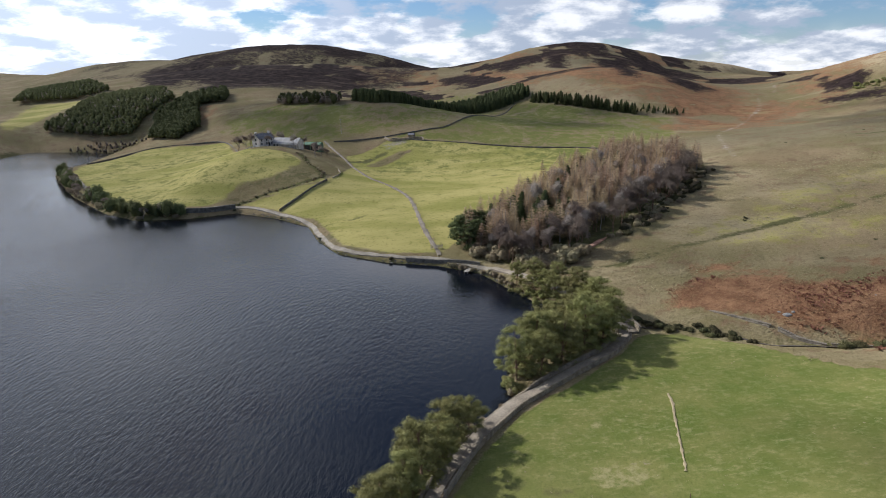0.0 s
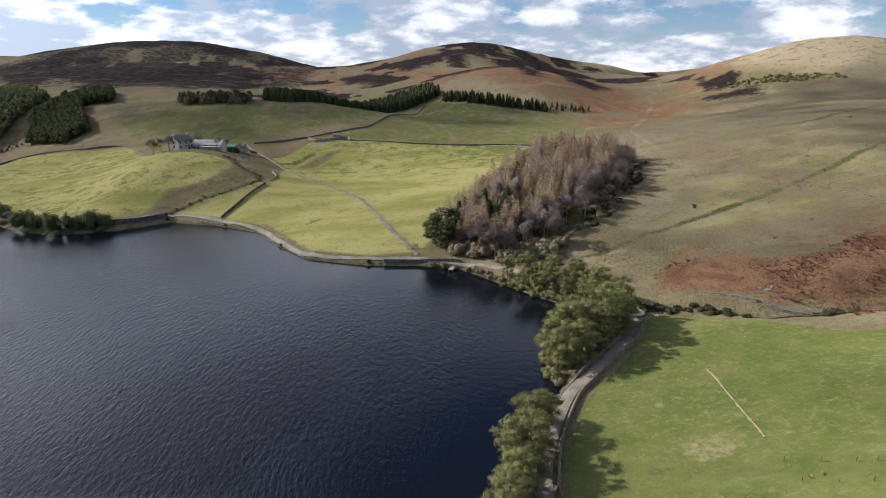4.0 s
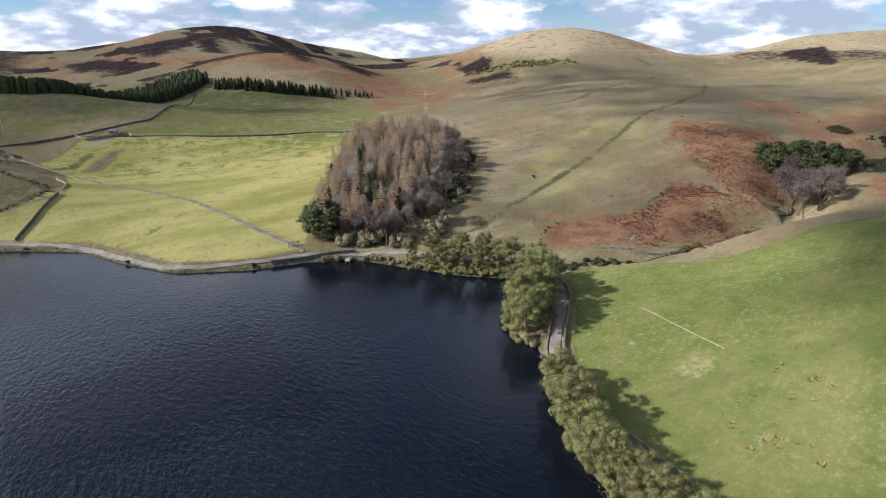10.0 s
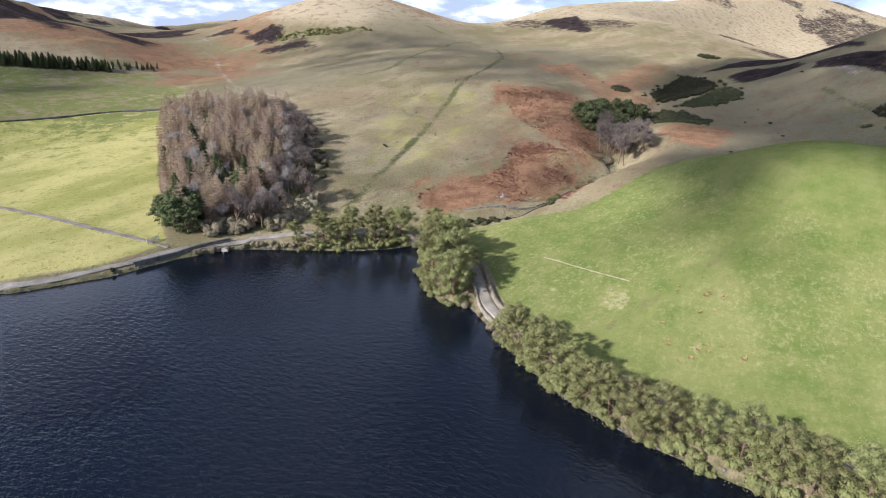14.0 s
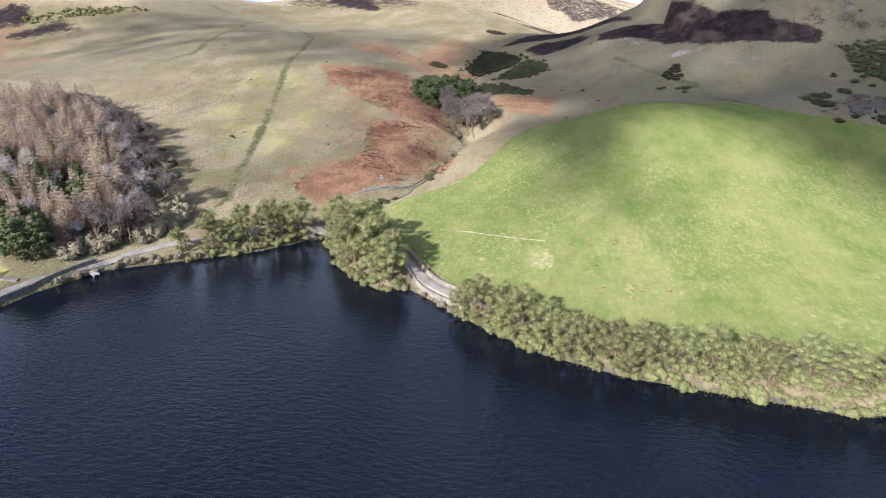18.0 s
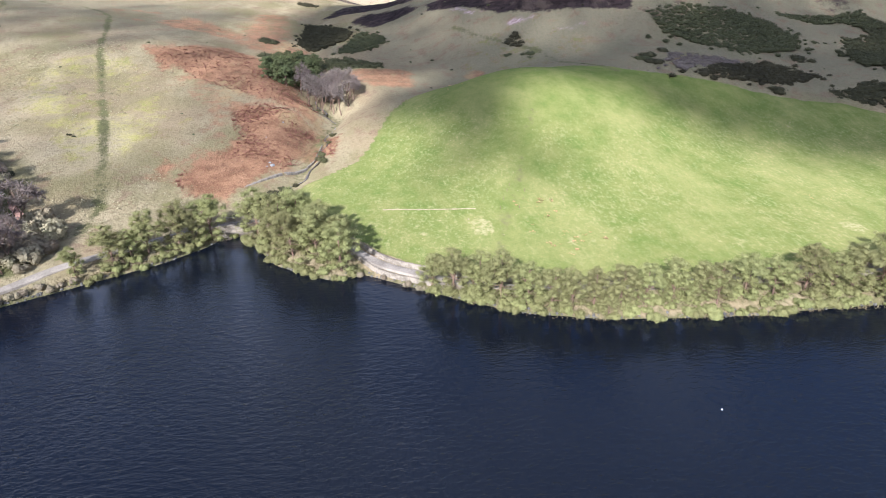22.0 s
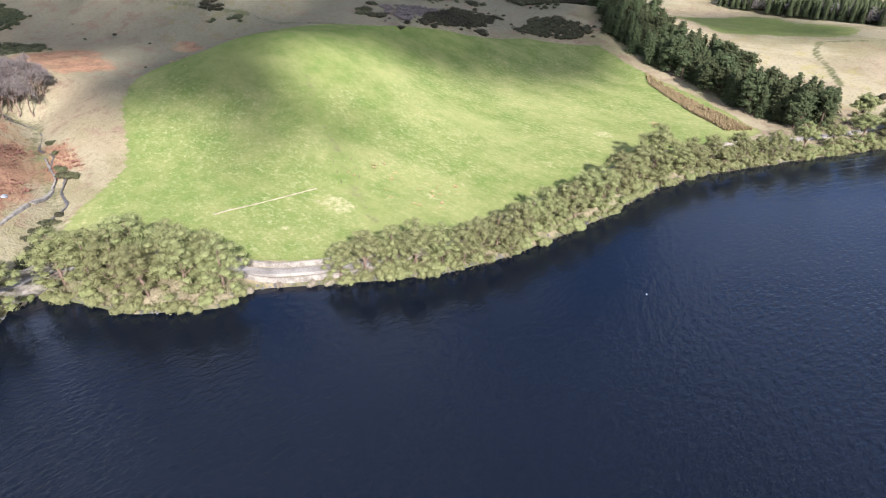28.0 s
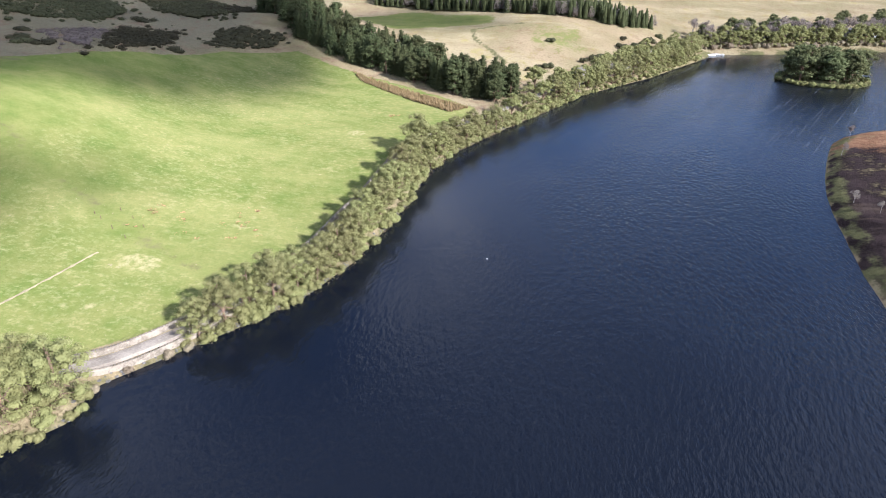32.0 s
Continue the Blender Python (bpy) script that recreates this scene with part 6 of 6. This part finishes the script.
def farm():
    x, y = -88.0, 293.0
    house = thing("farmhouse", pose(x, y, ground_z(x, y), 0, 0, 55), "pale harled farmhouse with a slate roof among bare trees", "house")
    part("wall", gable_walls("wall", 8.4, 5.6, 3.8, 2.3, HARL), house)
    part("roof", gable_roof("roof", 8.4, 5.6, 3.8, 2.3, 0.25, 0.18, SLATE), house)
    for cx in (-3.8, 3.8):
        part("chimney", boxes("chimney", [((cx - 0.4, -0.45, 5.2), (cx + 0.4, 0.45, 6.9)), ((cx - 0.5, -0.55, 6.9), (cx + 0.5, 0.55, 7.05))], HARL), house)
    for cx in (-3, 0, 3):
        for z in (0.9, 2.5):
            opening("window", cx, -2.8, z, 0.95, 1.25, 0.05, WINDOW, house, WHITE)
    opening("door", 1.5, -2.8, 0.0, 0.95, 2.05, 0.05, WINDOW, house, WOOD)
    for z in (1.0, 2.8):
        part("window", boxes("window", [((-4.25, -0.5, z), (-4.18, 0.5, z + 1.1))], WINDOW), house)
    x, y = -76.5, 296.0
    barn = thing("farm_barn", pose(x, y, ground_z(x, y), 0, 0, -10), "long stone barn with a pale sheet roof and dark lean-to", "barn")
    part("wall", gable_walls("wall", 13, 7.5, 2.6, 1.9, HARL), barn)
    part("roof", gable_roof("roof", 13, 7.5, 2.6, 1.9, 0.35, 0.12, SHEET), barn)
    part("lean_to", boxes("lean_to", [((-2, -6.6, -1.5), (7.0, -3.75, 2.0))], WOOD), barn, "dark timber lean-to")
    part("lean_to_roof", boxes("lean_to_roof", [((-2.3, -6.9, 2.0), (7.3, -3.6, 2.15))], SHEET), barn)
    for cx in (-5.5, -4.0):
        opening("window", cx, -3.75, 0.9, 0.9, 0.9, 0.05, WINDOW, barn, WOOD)
    part("gable_door", boxes("gable_door", [((-6.56, -1.3, 0.0), (-6.44, 1.3, 2.3))], WINDOW), barn)
    x, y = -67.0, 308.0
    shed = thing("open_shed", pose(x, y, ground_z(x, y), 0, 0, -8), "green sheet-metal shed with dark panels for its shaded open front", "shed")
    part("wall", gable_walls("wall", 9.5, 6, 3.2, 1.0, GREEN_SHEET), shed)
    part("roof", gable_roof("roof", 9.5, 6, 3.2, 1.0, 0.2, 0.08, GREEN_SHEET), shed)
    # The bays are closed: dark panels carry the shade of the inside as colour.
    for cx in (-2.4, 2.0):
        part("bay", boxes("bay", [((cx - 1.9, -3.06, 0.0), (cx + 1.9, -2.96, 2.7))], WINDOW), shed, "dark panel painted as the shaded inside of a bay")
    x, y = -58.0, 345.0
    pole = thing("power_pole", pose(x, y, ground_z(x, y)), "weathered wooden power pole above the farm", "pole")
    part("shaft", tubes_mesh("shaft", [([(0, 0, -0.5), (0, 0, 8.5)], [0.16, 0.11], 8)], WOOD), pole)
    part("crossarm", boxes("crossarm", [((-0.9, -0.08, 7.8), (0.9, 0.08, 8.0))], WOOD), pole)
    stone_wall([(-32, 334), (-28, 330), (-20, 330.5), (-12, 331), (-10, 328)], 1.2, 0.7, STONE, "pale stone sheep pen wall beside the field wall", coping=False, seed=61)
    x, y = -17.0, 333.0
    hut = thing("pen_hut", pose(x, y, ground_z(x, y), 0, 0, -15), "small dark stone hut by the sheep pen", "hut")
    part("wall", gable_walls("wall", 3.4, 2.6, 1.6, 0.8, STONE), hut)
    part("roof", gable_roof("roof", 3.4, 2.6, 1.6, 0.8, 0.15, 0.1, SLATE), hut)


farm()

# ---- the bridge, the shore and the water's furniture ----


def bridge():
    x, y, turn = 37.2, 114.2, 96
    span, half, deck = 9.0, 2.3, 2.0
    top = thing("stone_bridge", pose(x, y, 0, 0, 0, turn), "small pale stone bridge carrying the lane over the burn mouth", "bridge")
    arch = [(1.9 * math.cos(a), -0.4 + 1.75 * math.sin(a)) for a in np.linspace(math.pi, 0, 11)]
    profile = [(-span / 2, -1.5), (-1.9, -1.5)] + arch + [(1.9, -1.5), (span / 2, -1.5), (span / 2, deck - 0.15), (-span / 2, deck - 0.15)]
    bm = bmesh.new()
    a, b = ([bm.verts.new((px, side, pz)) for px, pz in profile] for side in (-half, half))
    for ring in (a, b[::-1]):
        face = bm.faces.new(ring)
        bmesh.ops.triangulate(bm, faces=[face])
    for i in range(len(profile)):
        j = (i + 1) % len(profile)
        bm.faces.new((a[j], a[i], b[i], b[j]))
    bmesh.ops.recalc_face_normals(bm, faces=bm.faces[:])
    part("arch", from_bm("arch", bm, STONE), top)
    for side in (-half, half):
        rail = part("parapet", boxes("parapet", [((-span / 2, side - 0.22, deck - 0.15), (span / 2, side + 0.22, deck + 0.75))], STONE, 0.04), top)
        for k in range(15):
            cx = -span / 2 + 0.3 + k * 0.6
            part("coping_stone", COPING, rail).matrix_basis = pose(cx, side, deck + 0.8, RNG.normal(0, 3), RNG.normal(0, 3), RNG.normal(0, 4))


COPING = boxes("coping_stone", [((-0.28, -0.28, -0.08), (0.28, 0.28, 0.1))], STONE, 0.03)
bridge()


def jetty(x, y, turn):
    base = thing("jetty", pose(x, y, 0.0, 0, 0, turn), "short weathered timber jetty standing in the shallows", "jetty")
    for k in range(9):
        part("plank", PLANK, base).matrix_basis = pose(0, -0.3 - 0.34 * k, 0.62, 0, 0, RNG.normal(0, 0.6))
    for cx in (-0.5, 0.5):
        part("beam", boxes("beam", [((cx - 0.06, -3.2, 0.42), (cx + 0.06, 0.5, 0.58))], WOOD), base)
        for cy in (-0.3, -2.9):
            part("pile", tubes_mesh("pile", [([(cx, cy, -2.2), (cx, cy, 0.9)], [0.08, 0.07], 8)], WOOD), base)


PLANK = boxes("plank", [((-0.65, -0.15, -0.025), (0.65, 0.15, 0.025))], WOOD, 0.01)
jetty(7.6, 154.6, -28)


def buoy(x, y):
    top = thing("buoy", pose(x, y, 0), "small white mooring buoy floating on dark water", "buoy")
    bm = bmesh.new()
    bmesh.ops.create_uvsphere(bm, u_segments=16, v_segments=10, radius=0.12)
    for v in bm.verts:
        v.co.z = v.co.z * 0.8 + 0.05
    part("float", from_bm("float", bm, WHITE), top)
    bm = bmesh.new()
    bmesh.ops.create_cone(bm, segments=10, radius1=0.03, radius2=0.03, depth=0.1, cap_ends=True, matrix=Matrix.Translation((0, 0, 0.17)))
    part("ring", from_bm("ring", bm, WOOD), top)


buoy(-34.6, 44.5)


def boat(x, y, turn):
    """A small open rowing boat with a pointed bow, thwarts inside."""
    hull = thing("rowing_boat", pose(x, y, 0.05, 0, 0, turn), "small white rowing boat moored at the lake end", "boat", "moored boats")
    verts, faces, n = [], [], 9
    for i in range(n):
        t = i / (n - 1)
        wide, keel = 0.75 * math.sin(math.pi * (0.25 + 0.75 * t)) ** 0.6 if t < 1 else 0.0, -0.2 + 0.35 * t**3
        for a, h in ((-1, 0.5 + 0.2 * t), (-0.75, 0.1), (0, keel), (0.75, 0.1), (1, 0.5 + 0.2 * t)):
            verts.append((-2.0 + 4.0 * t, a * wide, h))
    for i in range(n - 1):
        for k in range(4):
            faces.append((5 * i + k, 5 * i + k + 1, 5 * i + 5 + k + 1, 5 * i + 5 + k))
    faces.append((0, 1, 2, 3, 4))
    part("hull", mesh_of("hull", verts, faces, WHITE), hull)
    for cx in (-1.1, 0.2):
        part("thwart", boxes("thwart", [((cx - 0.13, -0.55, 0.3), (cx + 0.13, 0.55, 0.34))], WOOD), hull)


for bx, by, turn in ((-114.5, -168.8, 20), (-118.5, -170.6, 10)):
    boat(bx, by, turn)
landing = thing("landing_stage", pose(-117, -171.3, 0.0, 0, 0, -18), "pale landing stage at the lake end", "landing stage")
part("deck", boxes("deck", [((-3, -0.7, 0.45), (3, 0.7, 0.6))], WOOD, 0.02), landing)
for cx in (-2.7, 0.0, 2.7):
    part("pile", tubes_mesh("pile", [([(cx, 0.6, -2), (cx, 0.6, 0.95)], [0.1, 0.1], 8)], WOOD), landing)


def lodge(x, y, turn, length):
    house = thing("lake_lodge", pose(x, y, ground_z(x, y), 0, 0, turn), "low pale lodge among bare trees at the lake end", "house", "lake-end lodges")
    part("wall", gable_walls("wall", length, 5, 2.6, 1.7, WHITE_WALL), house)
    part("roof", gable_roof("roof", length, 5, 2.6, 1.7, 0.3, 0.15, SLATE), house)
    for cx in (-length / 4, length / 4):
        opening("window", cx, 2.5, 0.9, 1.0, 1.1, 0.05, WINDOW, house, WHITE)
    opening("door", 0, 2.5, 0.0, 0.9, 2.0, 0.05, WINDOW, house, WOOD)


lodge(-186, -207, 25, 6)
lodge(-199, -210, 10, 5)

# pale boulders in the bracken, and the gate at the foot of the farm track


def boulder(x, y, size, seed):
    rng = np.random.default_rng(seed)
    bm = bmesh.new()
    bmesh.ops.create_icosphere(bm, subdivisions=2, radius=1.0)
    for v in bm.verts:
        v.co = v.co * float(rng.uniform(0.82, 1.12))
        v.co.x, v.co.y, v.co.z = v.co.x * size, v.co.y * size * 0.8, v.co.z * size * 0.6
    tagged(new("boulder", from_bm("boulder", bm, PALE_ROCK)), "pale lichened boulder lying in dead bracken", "boulder", "bracken boulders").matrix_basis = pose(x, y, ground_z(x, y) + 0.1, 0, 0, float(rng.uniform(0, 180)))


PALE_ROCK = two_tone("lichened_rock", (0.17, 0.165, 0.150), (0.31, 0.300, 0.280), 0.8, 0.15, bump=0.8)
for k, (bx, by, size) in enumerate(((68.8, 109.1, 0.9), (70.4, 109.8, 0.5), (67.9, 110.4, 0.4), (64, 121, 0.35), (88, 112, 0.4), (101, 108, 0.45))):
    boulder(bx, by, size, 300 + k)


def gate(x, y, turn):
    base = thing("field_gate", pose(x, y, ground_z(x, y), 0, 0, turn), "pale weathered five-barred gate at the foot of the farm track", "gate")
    for cx in (-1.7, 1.7):
        part("post", boxes("post", [((cx - 0.09, -0.09, -0.4), (cx + 0.09, 0.09, 1.35))], WOOD, 0.01), base)
    for k in range(5):
        part("bar", boxes("bar", [((-1.6, -0.03, 0.2 + 0.22 * k), (1.6, 0.03, 0.29 + 0.22 * k))], WOOD), base)
    part("brace", tubes_mesh("brace", [([(-1.55, 0, 0.25), (1.55, 0, 1.12)], [0.04, 0.04], 4)], WOOD), base)


gate(-1.9, 167.5, 12)

# field stakes, in two rows
for sx, sy in ((28.6, 57.4), (32.3, 55.7), (35.7, 54.0), (37.6, 53.0), (27.6, 53.4), (30.9, 51.6), (34.3, 50.3)):
    stake = thing("field_stake", pose(sx, sy, ground_z(sx, sy), RNG.normal(0, 4), RNG.normal(0, 4), RNG.uniform(0, 90)), "weathered wooden stake standing in the pasture", "stake", "field stakes")
    part("post", boxes("post", [((-0.04, -0.04, -0.3), (0.04, 0.04, 0.6))], BARK, 0.01), stake)
    part("point", tubes_mesh("point", [([(0, 0, 0.59), (0, 0, 0.7)], [0.045, 0.01], 4)], BARK), stake)


# ---- tussocks, rushes and stones too many to count ----


def tufts(name, spots, blades, tall, spread, mat, label, category, seed):
    """Clumps of grass blades standing on the ground, all in one mesh."""
    rng = np.random.default_rng(seed)
    xy = np.array(spots)[:, :2]
    s = np.array(spots)[:, 2]
    z = land(xy[:, 0], xy[:, 1])
    base = np.repeat(np.column_stack([xy, z]), blades, 0)
    size = np.repeat(s, blades)[:, None]
    a = rng.uniform(0, 2 * np.pi, len(base))
    out = np.column_stack([np.cos(a), np.sin(a), np.zeros(len(a))])
    side = np.column_stack([-np.sin(a), np.cos(a), np.zeros(len(a))])
    foot = base + out * size * spread * rng.uniform(0, 0.5, (len(a), 1)) - (0, 0, 0.05)
    tip = foot + out * size * spread * rng.uniform(0.3, 1.1, (len(a), 1)) + np.column_stack([np.zeros((len(a), 2)), tall * size[:, 0] * rng.uniform(0.5, 1.1, len(a))])
    wide = size * spread * 0.28
    quads = np.stack([foot - side * wide, foot + side * wide, tip + side * wide * 0.5, tip - side * wide * 0.5], 1).reshape(-1, 3)
    return tagged(new(name, quads_mesh(name, quads, mat)), label, category, kind="stuff")


def spread_over(outline, count, seed, low=0.6, high=1.3):
    rng = np.random.default_rng(seed)
    pts = np.array(outline, float)
    x = rng.uniform(pts[:, 0].min(), pts[:, 0].max(), count * 4)
    y = rng.uniform(pts[:, 1].min(), pts[:, 1].max(), count * 4)
    keep = inside(x, y, list(outline))
    return [(float(a), float(b), float(c)) for a, b, c in zip(x[keep], y[keep], rng.uniform(low, high, keep.sum()))][:count]


TUSSOCKS = [(float(cx + RNG.normal(0, 1.6)), float(cy + RNG.normal(0, 1.6)), float(RNG.uniform(0.5, 1.2))) for cx, cy in ((10.1, 50), (12.5, 46.7), (17.9, 46.2), (26.8, 45.8), (27.9, 46.3), (14.6, 47), (12.6, 40.6), (21.8, 48.3), (21.2, 52.1), (30.3, 52), (24.2, -17.8), (3.4, -33), (98, 52), (118, 50)) for _ in range(4)]
tufts("brown_tussocks", TUSSOCKS, 14, 0.24, 0.50, leafy("rusty_tussock", (0.340, 0.210, 0.085), (0.520, 0.350, 0.170)), "rusty tussocks dotted over the green pasture", "grass", 71)
tufts("pasture_tufts", spread_over(EAST_FIELD, 1500, 72, 0.4, 1.0), 5, 0.12, 0.20, SCRUB, "pale dead tufts in the green pasture", "grass", 72)
tufts("rush_bed", spread_over([(30, -75), (6, -59.5), (-17, -47), (-12, -41), (4, -51), (24, -66)], 1500, 73, 0.8, 1.5), 8, 0.8, 0.34, REED, "strip of tall dead rushes beside the conifers", "rushes", 73)
tufts("moor_tussocks", spread_over([(30, 148), (50, 125), (66, 130), (100, 125), (150, 150), (180, 175), (150, 210), (100, 215), (70, 180)], 3600, 74, 0.5, 1.3), 6, 0.2, 0.34, leafy("moor_grass", (0.200, 0.172, 0.090), (0.440, 0.385, 0.230)), "straw-coloured tussocks of the open moor", "grass", 74)
tufts("bracken_fronds", spread_over(BRACKEN, 2600, 75, 0.5, 1.3) + spread_over(BRACKEN_BAND, 1500, 175, 0.5, 1.2), 6, 0.35, 0.5, leafy("dead_bracken", (0.200, 0.100, 0.056), (0.360, 0.205, 0.118)), "dead rust-brown bracken on the hillside", "bracken", 75)
BANK = [(float(a), float(b), float(c)) for a, b, c in along([(11.5, 89), (4, 78.6), (-2, 70.6), (-7, 62.5), (-11, 50), (-12.5, 40), (-14, 27), (-14.5, 12), (-15, 2), (-19, -13), (-30, -36), (-46, -67)], 0.22, 0.5, 76, 0.6, 1.4, -0.9)]
BANK += along([(11.3, 94), (19, 104.5), (23, 106.6), (32, 111.4)], 0.22, 0.5, 77, 0.6, 1.3, -0.8) + along([(32, 119), (24, 128), (16, 142), (10, 153), (-2, 160)], 0.3, 0.4, 78, 0.5, 1.1, -0.6)
tufts("bank_grass", BANK, 7, 0.5, 0.36, BANK_GRASS, "long dead grass along the lake bank", "grass", 76)


def shore_stones(points, count, seed):
    rng = np.random.default_rng(seed)
    line = resample(points, 0.4)
    side = sideways(line)
    out = []
    for _ in range(count):
        k = int(rng.integers(len(line)))
        p = line[k] + side[k] * rng.normal(-0.25, 0.35)
        r = rng.uniform(0.1, 0.38) * np.array([1, rng.uniform(0.6, 1), rng.uniform(0.4, 0.7)])
        z = float(land(np.array([p[0]]), np.array([p[1]]))[0])
        out.append(BALL * r * rng.uniform(0.85, 1.15, (len(BALL) // 4, 1)).repeat(4, 0) + (p[0], p[1], z))
    tagged(new("shore_stones", quads_mesh("shore_stones", np.concatenate(out), DARK_STONE)), "grey stones and rubble along the water's edge", "stones", kind="stuff")


shore_stones(EAST_SHORE[7:24] + NORTH_SHORE[:10], 900, 79)
